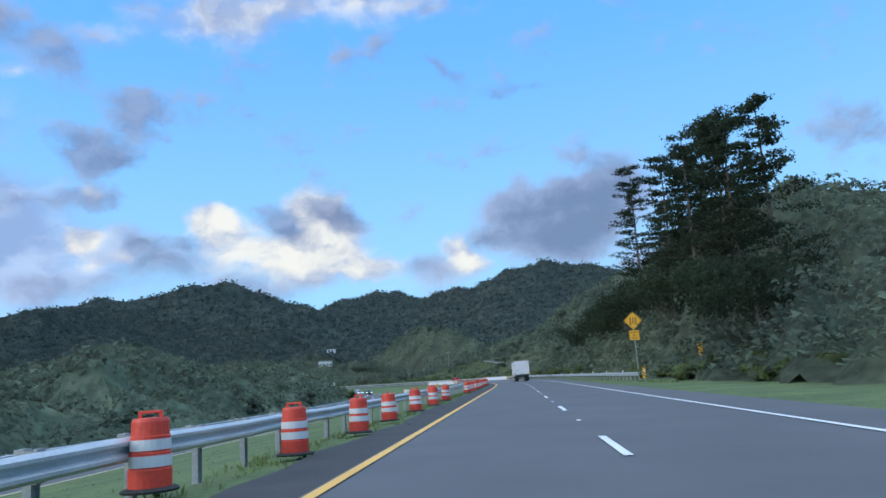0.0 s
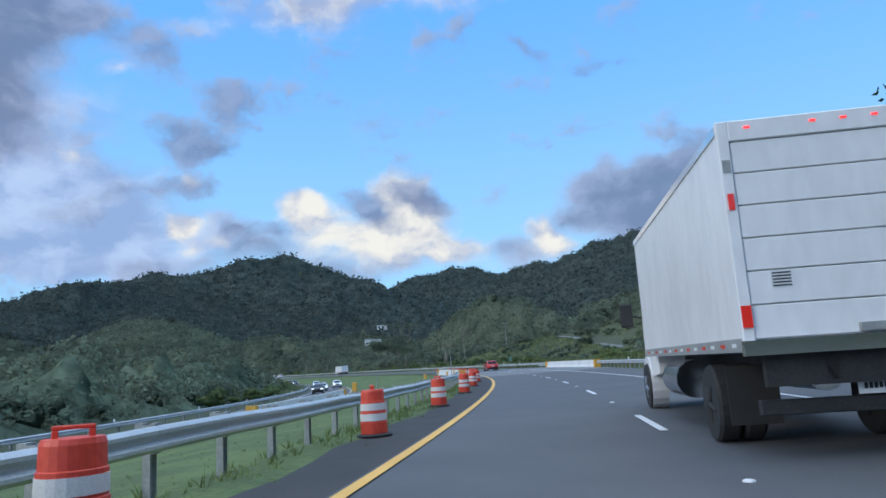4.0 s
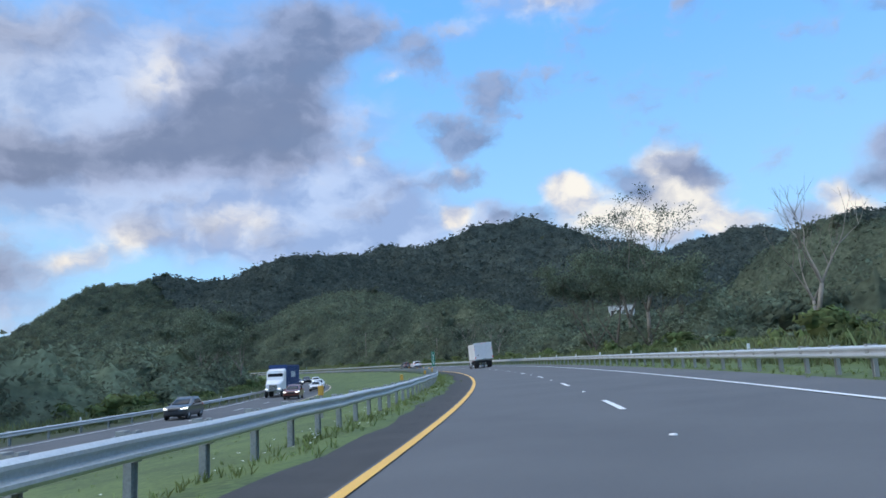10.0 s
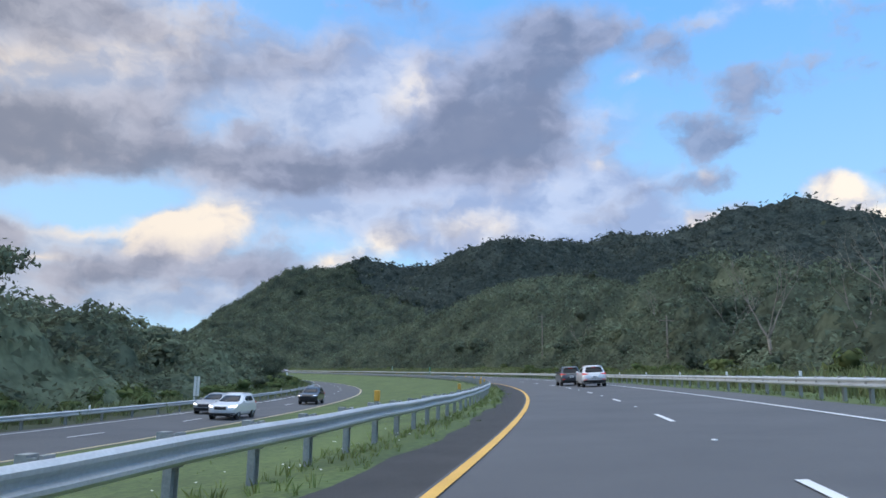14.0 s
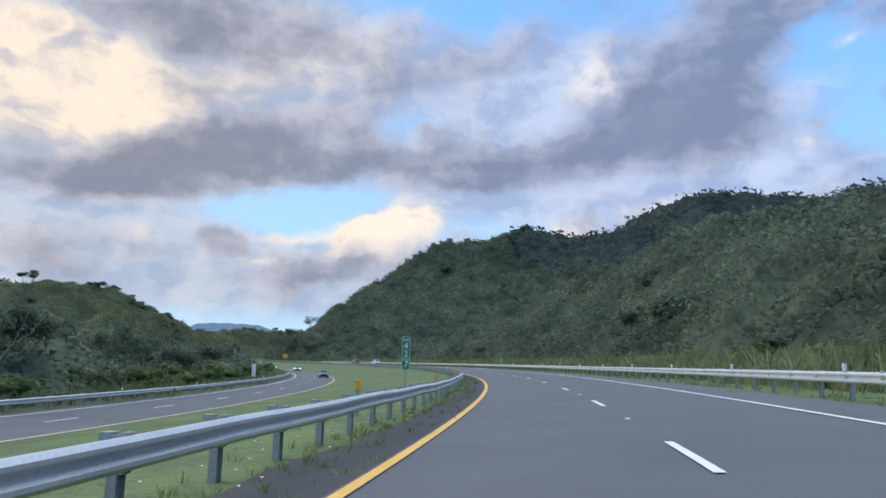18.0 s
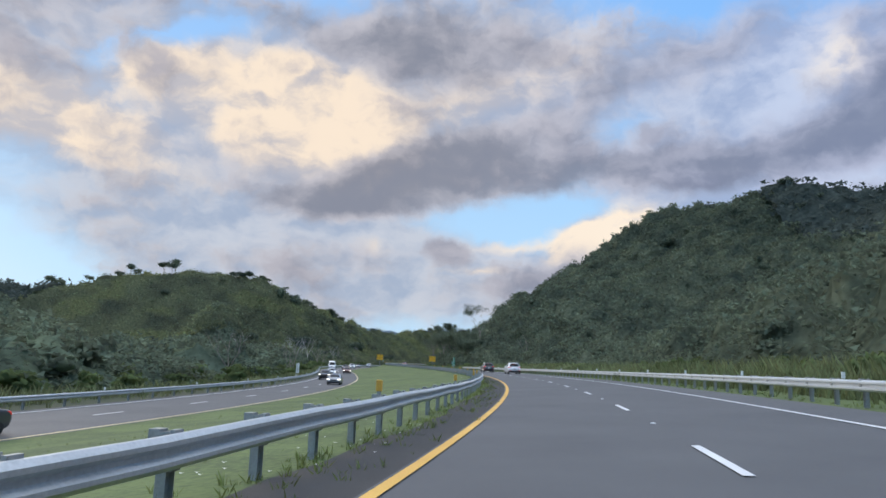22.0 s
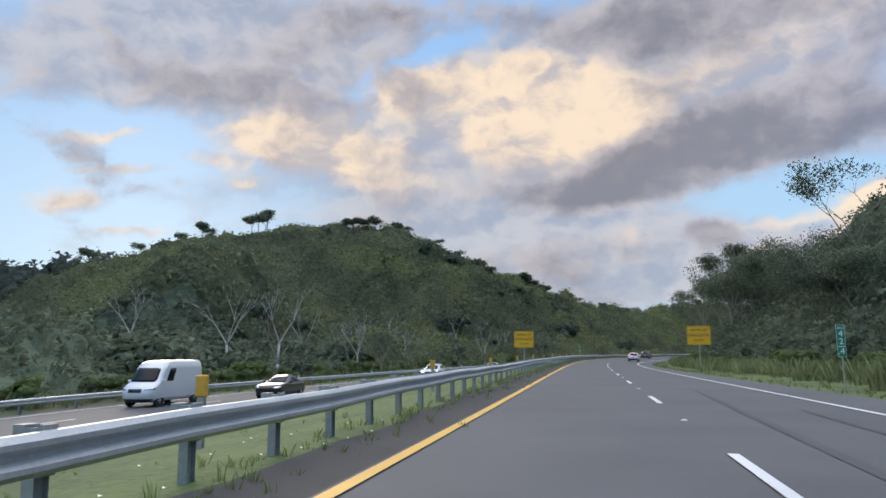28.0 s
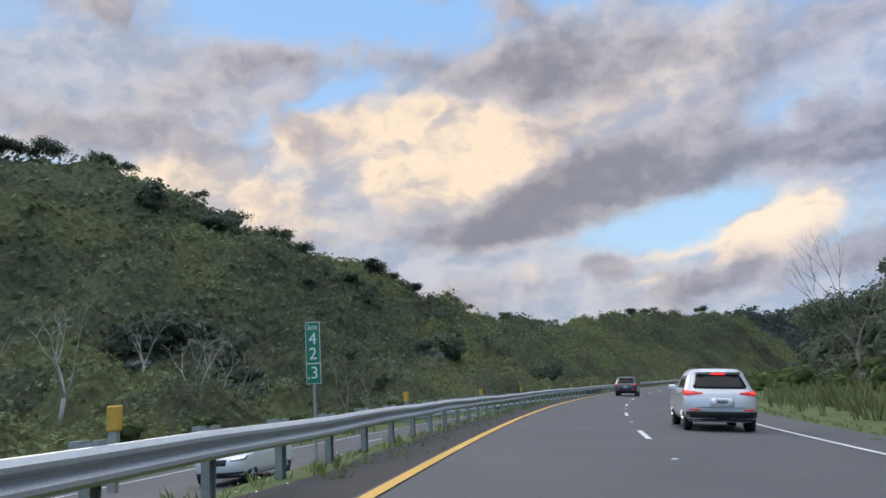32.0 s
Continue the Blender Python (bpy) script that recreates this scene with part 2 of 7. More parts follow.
SCRAPS_WEST = ((35.1, 22.9, 3.7, 2.3, 2, 0.5), (81.4, 9.0, 2.7, 1.5, 6, 1.1), (81.4, 9.9, 2.6, 1.2, 12, 0.9), (64.7, 18.7, 3.1, 1.3, 0, 0.8))


def masses(vec, *groups):
    """Thickness, before the noise, of rounded masses seen in the direction vec."""
    total = None
    for a, e, ra, re, turn, weight in (b for g in groups for b in g):
        m = WN.nodes.new("ShaderNodeMapping")
        m.vector_type = "TEXTURE"
        m.inputs["Location"].default_value = (a, e, 0)
        m.inputs["Rotation"].default_value = (0, 0, radians(turn))
        m.inputs["Scale"].default_value = (ra, re, 1)
        WN.links.new(vec, m.inputs["Vector"])
        g = WN.nodes.new("ShaderNodeTexGradient")
        g.gradient_type = "SPHERICAL"
        WN.links.new(m.outputs[0], g.inputs[0])
        v = wmath("MULTIPLY", g.outputs[1], weight)
        total = v if total is None else wmath("ADD", total, v)
    return total


def plus(*terms):
    total = terms[0]
    for t in terms[1:]:
        total = wmath("ADD", total, t)
    return total


def times(a, k):
    return wmath("MULTIPLY", a, k)


# billows: noise stretched flat towards the horizon, and the same a little nearer the sun, for lit and shaded sides
billow_at = wvec("MULTIPLY", warped, (0.8, 1.25, 1))
billow = wnoise(billow_at, 0.17, 7.0, 0.52)[0]
billow_sunward = wnoise(wvec("ADD", billow_at, (0.9, 0.8, 0)), 0.17, 7.0, 0.52)[0]
broad = wnoise(wvec("MULTIPLY", flat, (0.6, 1.2, 1)), 0.07, 4.0, 0.5)[0]
shreds = wnoise(wvec("ADD", warped, (31, 17, 0)), 0.55, 6.0, 0.62)[0]
side = wmath("SUBTRACT", billow, billow_sunward)
uneven = plus(times(wmath("SUBTRACT", billow, 0.5), 3.4), times(wmath("SUBTRACT", shreds, 0.5), 0.7))
air = wmix(wramp(el, -2.0, 34.0), (0.52, 0.84, 1.12), (0.20, 0.52, 1.10))
nish = WN.nodes.new("ShaderNodeVectorMath")
nish.operation = "SCALE"
WN.links.new(sky.outputs[0], nish.inputs[0])
nish.inputs["Scale"].default_value = 0.16
air = wmix(0.92, nish.outputs[0], air)
warm_side = wramp(az, 45.0, 85.0)
air = wmix(times(warm_side, 0.3), air, (0.52, 0.68, 0.88))
# a pale veil over the blue
veil = wramp(plus(masses(warped, VEIL_NORTH, VEIL_HIGH, VEIL_WEST), times(uneven, 0.45)), 0.08, 1.0)
veil_tone = wmix(wramp(plus(times(side, 3.0), times(broad, 0.8)), 0.05, 0.75), wmix(warm_side, (0.36, 0.44, 0.67), (0.38, 0.44, 0.58)), wmix(warm_side, (0.60, 0.67, 0.87), (0.60, 0.62, 0.70)))
clouded = wmix(times(veil, 0.88), air, veil_tone)
# sunlit heaps
heap = plus(masses(warped, HEAP_NORTH, LIT_NORTH, LIT_MIDDLE, LIT_WEST, WISPS_WEST), times(uneven, 0.52))
lit = wramp(heap, 0.0, 1.25)
bright = wramp(plus(times(side, 3.6), times(heap, 0.22), times(broad, 0.9)), 0.22, 1.0)
clouded = wmix(times(lit, 0.92), clouded, wmix(bright, wmix(warm_side, (0.56, 0.56, 0.66), (0.56, 0.54, 0.58)), wmix(warm_side, (1.12, 0.97, 0.79), (1.02, 0.85, 0.68))))
# grey sheets, thick and dark in the middle, pale where they thin out
bulk = plus(masses(warped, SHEET_NORTH, BANK_NORTH, SHEET_MIDDLE, SHEET_TURN, SHEET_WEST), times(uneven, 0.62))
sheet = wramp(bulk, 0.0, 1.45)
thick = wramp(plus(times(bulk, 0.50), times(side, -3.6), times(uneven, 0.3), times(broad, 0.4)), 0.1, 1.5)
clouded = wmix(times(sheet, 0.9), clouded, wmix(thick, wmix(warm_side, (0.47, 0.51, 0.69), (0.57, 0.56, 0.63)), wmix(warm_side, (0.205, 0.245, 0.37), (0.245, 0.26, 0.33))))
# small dark scraps
scrap = wramp(plus(masses(warped, SCRAPS_NORTH, SCRAPS_WEST), times(uneven, 1.2)), 0.1, 1.05)
clouded = wmix(times(scrap, 0.85), clouded, wmix(wramp(plus(side, 0.5), 0.40, 0.62), wmix(warm_side, (0.215, 0.265, 0.42), (0.30, 0.31, 0.39)), wmix(warm_side, (0.34, 0.40, 0.58), (0.46, 0.45, 0.52))))
# unseen bright sky overhead, added to put more light on the ground
clouded = wmix(wramp(el, 37.0, 60.0), clouded, (1.9, 2.0, 2.2))
background = WN.nodes.new("ShaderNodeBackground")
WN.links.new(clouded, background.inputs["Color"])
background.inputs["Strength"].default_value = 1.0
wout = WN.nodes.new("ShaderNodeOutputWorld")
WN.links.new(background.outputs[0], wout.inputs[0])

sun = new("sun", bpy.data.lights.new("sun", "SUN"))
sun.data.energy, sun.data.angle, sun.data.color = 1.5, radians(25), (1.0, 0.88, 0.74)
sun.matrix_world = look((0, 0, 500), (500 * math.sin(radians(SUN_AZ)), -500 * math.cos(radians(SUN_AZ)), 500 - 500 * math.tan(radians(SUN_EL + 14))))

# ---- materials ----


def mat(name, a, b=None, rough=0.8, metal=0.0, scale=3.0, fine=40.0, bump=0.15, spread=0.0, coat=0.0, emit=None, world_space=True, streak=None, mix=(0.7, 1.3)):
    """A surface between colours a and b, mixed by coarse and fine noise, with relief; spread varies it from piece to piece."""
    m = bpy.data.materials.new(name)
    m.use_nodes = True
    nt = m.node_tree
    bs = nt.nodes["Principled BSDF"]
    bs.inputs["Roughness"].default_value, bs.inputs["Metallic"].default_value = rough, metal
    if coat:
        bs.inputs["Coat Weight"].default_value, bs.inputs["Coat Roughness"].default_value = coat, 0.08
    b = b or tuple(c * 0.75 for c in a)
    if world_space:
        vec = nt.nodes.new("ShaderNodeNewGeometry").outputs["Position"]
    else:
        vec = nt.nodes.new("ShaderNodeTexCoord").outputs["Object"]
    if streak:
        mp = nt.nodes.new("ShaderNodeMapping")
        mp.inputs["Scale"].default_value = streak
        nt.links.new(vec, mp.inputs[0])
        vec = mp.outputs[0]
    n1, n2 = nt.nodes.new("ShaderNodeTexNoise"), nt.nodes.new("ShaderNodeTexNoise")
    for n, sc, det in ((n1, scale, 4), (n2, fine, 3)):
        n.inputs["Scale"].default_value, n.inputs["Detail"].default_value = sc, det
        nt.links.new(vec, n.inputs["Vector"])
    add = nt.nodes.new("ShaderNodeMath")
    add.operation = "ADD"
    nt.links.new(n1.outputs[0], add.inputs[0])
    nt.links.new(n2.outputs[0], add.inputs[1])
    rng = nt.nodes.new("ShaderNodeMapRange")
    rng.inputs["From Min"].default_value, rng.inputs["From Max"].default_value = mix
    nt.links.new(add.outputs[0], rng.inputs[0])
    mx = nt.nodes.new("ShaderNodeMix")
    mx.data_type = "RGBA"
    mx.inputs[6].default_value, mx.inputs[7].default_value = (*a, 1), (*b, 1)
    nt.links.new(rng.outputs[0], mx.inputs[0])
    col = mx.outputs[2]
    if spread:
        info = nt.nodes.new("ShaderNodeNewGeometry").outputs["Random Per Island"]
        hsv = nt.nodes.new("ShaderNodeHueSaturation")
        r2 = nt.nodes.new("ShaderNodeMapRange")
        r2.inputs["To Min"].default_value, r2.inputs["To Max"].default_value = 1 - spread, 1 + spread
        nt.links.new(info, r2.inputs[0])
        nt.links.new(r2.outputs[0], hsv.inputs["Value"])
        r3 = nt.nodes.new("ShaderNodeMapRange")
        r3.inputs["To Min"].default_value, r3.inputs["To Max"].default_value = 0.5 - spread * 0.05, 0.5 + spread * 0.05
        nt.links.new(info, r3.inputs[0])
        nt.links.new(r3.outputs[0], hsv.inputs["Hue"])
        nt.links.new(col, hsv.inputs["Color"])
        col = hsv.outputs[0]
    nt.links.new(col, bs.inputs["Base Color"])
    if bump:
        bp = nt.nodes.new("ShaderNodeBump")
        bp.inputs["Strength"].default_value, bp.inputs["Distance"].default_value = bump, 0.02
        nt.links.new(add.outputs[0], bp.inputs["Height"])
        nt.links.new(bp.outputs[0], bs.inputs["Normal"])
    if emit:
        bs.inputs["Emission Color"].default_value, bs.inputs["Emission Strength"].default_value = (*emit[0], 1), emit[1]
    return m


def leaf_mat(name, a, b, spread=0.25, relief=1.1, patch=None):
    """Leaves: half of the light is reflected, half comes through; colour drifts from tree to tree and spray to spray."""
    m = bpy.data.materials.new(name)
    m.use_nodes = True
    nt = m.node_tree
    nt.nodes.remove(nt.nodes["Principled BSDF"])
    geo = nt.nodes.new("ShaderNodeNewGeometry")
    n1 = nt.nodes.new("ShaderNodeTexNoise")
    n1.inputs["Scale"].default_value, n1.inputs["Detail"].default_value = 0.07, 6
    nt.links.new(geo.outputs["Position"], n1.inputs["Vector"])
    rng = nt.nodes.new("ShaderNodeMapRange")
    rng.inputs["From Min"].default_value, rng.inputs["From Max"].default_value = 0.35, 0.65
    nt.links.new(n1.outputs[0], rng.inputs[0])
    mx = nt.nodes.new("ShaderNodeMix")
    mx.data_type = "RGBA"
    mx.inputs[6].default_value, mx.inputs[7].default_value = (*a, 1), (*b, 1)
    nt.links.new(rng.outputs[0], mx.inputs[0])
    col = mx.outputs[2]
    if patch:
        n3, r5, m2 = nt.nodes.new("ShaderNodeTexNoise"), nt.nodes.new("ShaderNodeMapRange"), nt.nodes.new("ShaderNodeMix")
        n3.inputs["Scale"].default_value, n3.inputs["Detail"].default_value = 0.045, 5
        nt.links.new(geo.outputs["Position"], n3.inputs["Vector"])
        r5.inputs["From Min"].default_value, r5.inputs["From Max"].default_value = 0.50, 0.60
        nt.links.new(n3.outputs[0], r5.inputs[0])
        m2.data_type = "RGBA"
        m2.inputs[7].default_value = (*patch, 1)
        nt.links.new(r5.outputs[0], m2.inputs[0])
        nt.links.new(col, m2.inputs[6])
        col = m2.outputs[2]
    hsv = nt.nodes.new("ShaderNodeHueSaturation")
    for sock, lo, hi in (("Value", 1 - spread, 1 + spread), ("Hue", 0.5 - spread * 0.07, 0.5 + spread * 0.07)):
        r2 = nt.nodes.new("ShaderNodeMapRange")
        r2.inputs["To Min"].default_value, r2.inputs["To Max"].default_value = lo, hi
        nt.links.new(geo.outputs["Random Per Island"], r2.inputs[0])
        nt.links.new(r2.outputs[0], hsv.inputs[sock])
    nt.links.new(col, hsv.inputs["Color"])
    di, tr, ms = nt.nodes.new("ShaderNodeBsdfDiffuse"), nt.nodes.new("ShaderNodeBsdfTranslucent"), nt.nodes.new("ShaderNodeMixShader")
    ms.inputs[0].default_value = 0.42
    bp = nt.nodes.new("ShaderNodeBump")
    n2 = nt.nodes.new("ShaderNodeTexNoise")
    n2.inputs["Scale"].default_value, n2.inputs["Detail"].default_value = relief, 4
    nt.links.new(geo.outputs["Position"], n2.inputs["Vector"])
    nt.links.new(n2.outputs[0], bp.inputs["Height"])
    bp.inputs["Strength"].default_value, bp.inputs["Distance"].default_value = 0.4, 0.5 / relief
    nt.links.new(bp.outputs[0], di.inputs["Normal"])
    # the relief noise also darkens the leaf colour itself in its hollows
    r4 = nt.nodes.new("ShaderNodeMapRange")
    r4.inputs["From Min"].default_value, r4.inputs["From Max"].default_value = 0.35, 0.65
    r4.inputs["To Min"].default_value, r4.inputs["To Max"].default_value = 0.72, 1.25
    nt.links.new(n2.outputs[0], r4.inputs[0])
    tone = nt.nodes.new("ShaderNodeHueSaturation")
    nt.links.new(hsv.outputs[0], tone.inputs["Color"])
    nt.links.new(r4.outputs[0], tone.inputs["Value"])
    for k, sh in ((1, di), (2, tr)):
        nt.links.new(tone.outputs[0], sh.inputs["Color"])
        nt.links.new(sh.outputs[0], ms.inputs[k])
    nt.links.new(ms.outputs[0], nt.nodes["Material Output"].inputs[0])
    return m


ASPHALT = mat("asphalt", (0.106, 0.109, 0.115), (0.072, 0.075, 0.081), 0.8, 0, 0.35, 60, 0.25)
SHOULDER = mat("old_asphalt", (0.055, 0.053, 0.053), (0.030, 0.030, 0.031), 0.9, 0, 0.8, 50, 0.4)
DECK = mat("bridge_concrete", (0.19, 0.195, 0.20), (0.14, 0.145, 0.15), 0.85, 0, 0.5, 30, 0.2)
YELLOW_LINE = mat("yellow_road_paint", (0.78, 0.47, 0.10), (0.60, 0.34, 0.06), 0.6, 0, 0.7, 45, 0.2)
PALE_YELLOW = mat("faded_yellow_road_paint", (0.72, 0.60, 0.36), (0.58, 0.48, 0.28), 0.6, 0, 0.7, 45, 0.2)
WHITE_LINE = mat("white_road_paint", (0.78, 0.79, 0.80), (0.60, 0.61, 0.62), 0.6, 0, 0.7, 45, 0.2)
GRASS = mat("mown_grass", (0.106, 0.150, 0.044), (0.056, 0.084, 0.027), 0.95, 0, 0.35, 7, 1.0, mix=(0.84, 1.16))
# the woods' own shade is put into this dark ground colour
SOIL = mat("wooded_ground", (0.062, 0.075, 0.036), (0.036, 0.046, 0.024), 0.98, 0, 0.05, 2.5, 0.8)
STEEL = mat("galvanised_steel", (0.60, 0.62, 0.63), (0.46, 0.48, 0.49), 0.50, 0.45, 1.2, 25, 0.06)
POST_STEEL = mat("weathered_post_steel", (0.40, 0.41, 0.40), (0.27, 0.28, 0.28), 0.65, 0.3, 2, 25, 0.1)
CONCRETE = mat("painted_concrete", (0.70, 0.71, 0.72), (0.52, 0.53, 0.54), 0.8, 0, 0.6, 14, 0.2, streak=(1, 1, 0.35))
BARRIER_YELLOW = mat("yellow_barrier_paint", (0.72, 0.40, 0.06), (0.55, 0.30, 0.05), 0.6, 0, 2, 30, 0.1)
ORANGE = mat("orange_plastic", (0.72, 0.075, 0.035), (0.55, 0.05, 0.03), 0.45, 0, 1.5, 18, 0.05)
REFLECT = mat("white_reflective_band", (0.74, 0.72, 0.70), (0.56, 0.54, 0.53), 0.4, 0, 3, 60, 0.05)
RUBBER = mat("black_rubber", (0.018, 0.018, 0.019), (0.030, 0.030, 0.030), 0.8, 0, 4, 60, 0.2)
SIGN_YELLOW = mat("yellow_sign_sheet", (0.86, 0.46, 0.02), (0.78, 0.40, 0.02), 0.45, 0, 1, 30, 0.02)
SIGN_GREEN = mat("green_sign_sheet", (0.015, 0.22, 0.12), (0.012, 0.18, 0.10), 0.45, 0, 1, 30, 0.02)
SIGN_WHITE = mat("white_sign_sheet", (0.82, 0.84, 0.83), (0.74, 0.76, 0.75), 0.45, 0, 1, 30, 0.02)
SIGN_BLACK = mat("black_sign_paint", (0.02, 0.02, 0.018), (0.03, 0.03, 0.03), 0.5, 0, 1, 30, 0.02)
BARK = mat("grey_bark", (0.16, 0.14, 0.11), (0.075, 0.062, 0.05), 0.95, 0, 2.5, 18, 0.6, streak=(1, 1, 0.25))
PALE_BARK = mat("pale_bark", (0.29, 0.265, 0.225), (0.17, 0.15, 0.125), 0.95, 0, 2.5, 18, 0.5, streak=(1, 1, 0.25))
# Haze put into both forest greens as extra blue, most in the far.
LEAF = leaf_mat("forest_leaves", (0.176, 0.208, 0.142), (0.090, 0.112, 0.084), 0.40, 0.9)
LEAF_HAZED = leaf_mat("hazed_forest_leaves", (0.104, 0.127, 0.112), (0.062, 0.080, 0.074), 0.32, 0.45)
LEAF_BRIGHT = leaf_mat("roadside_leaves", (0.165, 0.205, 0.085), (0.105, 0.138, 0.060), 0.30)
LEAF_OLIVE = leaf_mat("olive_scrub_leaves", (0.208, 0.240, 0.138), (0.112, 0.132, 0.090), 0.40, 1.3, (0.214, 0.246, 0.122))
NEEDLE = leaf_mat("dark_needles", (0.062, 0.078, 0.046), (0.040, 0.052, 0.032), 0.25)
ROCK = mat("grey_rock", (0.29, 0.28, 0.255), (0.10, 0.098, 0.09), 0.9, 0, 0.5, 6, 0.8)
WALL_PAINT = mat("white_house_wall", (0.72, 0.72, 0.70), (0.6, 0.6, 0.58), 0.85, 0, 0.5, 8, 0.1)
ROOF_TIN = mat("tin_roof", (0.42, 0.42, 0.42), (0.30, 0.27, 0.25), 0.6, 0.3, 0.5, 8, 0.1)
TRUCK_WHITE = mat("white_truck_panel", (0.80, 0.80, 0.81), (0.68, 0.68, 0.69), 0.38, 0, 0.8, 6, 0.03, world_space=False, streak=(1, 1, 0.4))
CHASSIS = mat("dark_chassis", (0.022, 0.022, 0.025), (0.045, 0.043, 0.042), 0.7, 0.2, 3, 40, 0.1)
CAR_GLASS = mat("tinted_car_glass", (0.015, 0.018, 0.022), (0.012, 0.014, 0.018), 0.08, 0, 1, 5, 0.0)
CAR_GLASS.node_tree.nodes["Principled BSDF"].inputs["Specular IOR Level"].default_value = 0.22
CHROME = mat("chrome", (0.7, 0.7, 0.72), (0.6, 0.6, 0.62), 0.15, 1.0, 2, 20, 0.0)
ALLOY = mat("alloy_rim", (0.48, 0.49, 0.50), (0.40, 0.41, 0.42), 0.3, 0.9, 2, 20, 0.02)
TAIL_RED = mat("red_tail_lamp", (0.42, 0.012, 0.012), (0.32, 0.01, 0.01), 0.15, 0, 1, 20, 0.0, coat=0.6, emit=((1.0, 0.05, 0.03), 0.28))
BRAKE_RED = mat("lit_brake_lamp", (0.6, 0.02, 0.02), (0.5, 0.02, 0.02), 0.2, 0, 1, 20, 0.0, emit=((1.0, 0.03, 0.03), 2.2))
HEADLIGHT = mat("lit_headlight", (0.85, 0.85, 0.85), (0.8, 0.8, 0.8), 0.1, 0, 1, 20, 0.0, emit=((1.0, 0.96, 0.86), 2.2))
PLATE = mat("white_plate", (0.75, 0.76, 0.78), (0.68, 0.69, 0.70), 0.4, 0, 1, 20, 0.0)
BLUE_BOX = mat("blue_container_steel", (0.035, 0.075, 0.22), (0.025, 0.055, 0.17), 0.5, 0.1, 0.6, 8, 0.05, world_space=False)


def paint(name, c):
    return mat(name, c, tuple(x * 0.93 for x in c), 0.28, 0.15, 0.8, 30, 0.0, coat=0.7, world_space=False)


# ---- mesh helpers ----


def mesh_ob(name, verts, faces, material, parent=None, label="", smooth_it=False):
    me = bpy.data.meshes.new(name)
    me.from_pydata([tuple(map(float, v)) for v in verts], [], [tuple(int(i) for i in f) for f in faces])
    me.materials.append(material)
    if smooth_it:
        for p in me.polygons:
            p.use_smooth = True
    ob = new(name, me)
    if parent is not None:
        ob.parent = parent
    if label:
        ob["label"] = label
    return ob


def big_mesh(name, verts, faces, material, parent=None):
    """One mesh from an array of vertices and an array of triangles or quads of one size."""
    me = bpy.data.meshes.new(name)
    n, k = faces.shape
    me.vertices.add(len(verts))
    me.vertices.foreach_set("co", np.ascontiguousarray(verts, dtype=np.float32).ravel())
    me.loops.add(n * k)
    me.loops.foreach_set("vertex_index", np.ascontiguousarray(faces, dtype=np.int32).ravel())
    me.polygons.add(n)
    me.polygons.foreach_set("loop_start", np.arange(0, n * k, k, dtype=np.int32))
    me.update(calc_edges=True)
    me.materials.append(material)
    ob = new(name, me)
    if parent is not None:
        ob.parent = parent
    return ob


def part(name, bm, material, parent=None, label="", bevel=0.0, smooth_it=False):
    """Links a bmesh as one mesh object under a thing or a part."""
    if bevel:
        bmesh.ops.bevel(bm, geom=list(bm.edges), offset=bevel, segments=1, affect="EDGES", clamp_overlap=True)
    bmesh.ops.recalc_face_normals(bm, faces=list(bm.faces))
    me = bpy.data.meshes.new(name)
    bm.to_mesh(me)
    bm.free()
    me.materials.append(material)
    if smooth_it:
        for p in me.polygons:
            p.use_smooth = True
    ob = new(name, me)
    if parent is not None:
        ob.parent = parent
    if label:
        ob["label"] = label
    return ob


def thing(name, label, category, group="", kind=""):
    return tagged(new(name), label, category, group, kind)


def box(bm, x0, x1, y0, y1, z0, z1):
    m = Matrix.Translation(((x0 + x1) / 2, (y0 + y1) / 2, (z0 + z1) / 2)) @ Matrix.Diagonal((x1 - x0, y1 - y0, z1 - z0, 1))
    bmesh.ops.create_cube(bm, size=1, matrix=m)
    return bm


def boxed(*dims):
    return box(bmesh.new(), *dims)


def tube(bm, p, q, r0, r1, n=8):
    p, q = Vector(p), Vector(q)
    d = q - p
    m = Matrix.Translation((p + q) / 2) @ d.to_track_quat("Z", "Y").to_matrix().to_4x4()
    bmesh.ops.create_cone(bm, cap_ends=True, segments=n, radius1=r0, radius2=r1, depth=d.length, matrix=m)
    return bm


def lathe(profile, n=20):
    """A turned bmesh from (radius, height) pairs."""
    bm = bmesh.new()
    rings = [[bm.verts.new((r * math.cos(2 * math.pi * i / n), r * math.sin(2 * math.pi * i / n), z)) for i in range(n)] for r, z in profile]
    for a, b in zip(rings, rings[1:]):
        for i in range(n):
            bm.faces.new((a[i], a[(i + 1) % n], b[(i + 1) % n], b[i]))
    bm.faces.new(list(reversed(rings[0])))
    bm.faces.new(rings[-1])
    return bm


def place(s, d, z=0.0, turn=0.0):
    """The pose of a thing that stands at s, d, facing along the road (its y axis), leaning with the road's cross slope."""
    x, y, zz = on_line(s, d, z)
    return Matrix.Translation((x, y, zz)) @ Matrix.Rotation(heading(s) + radians(turn), 4, "Z")


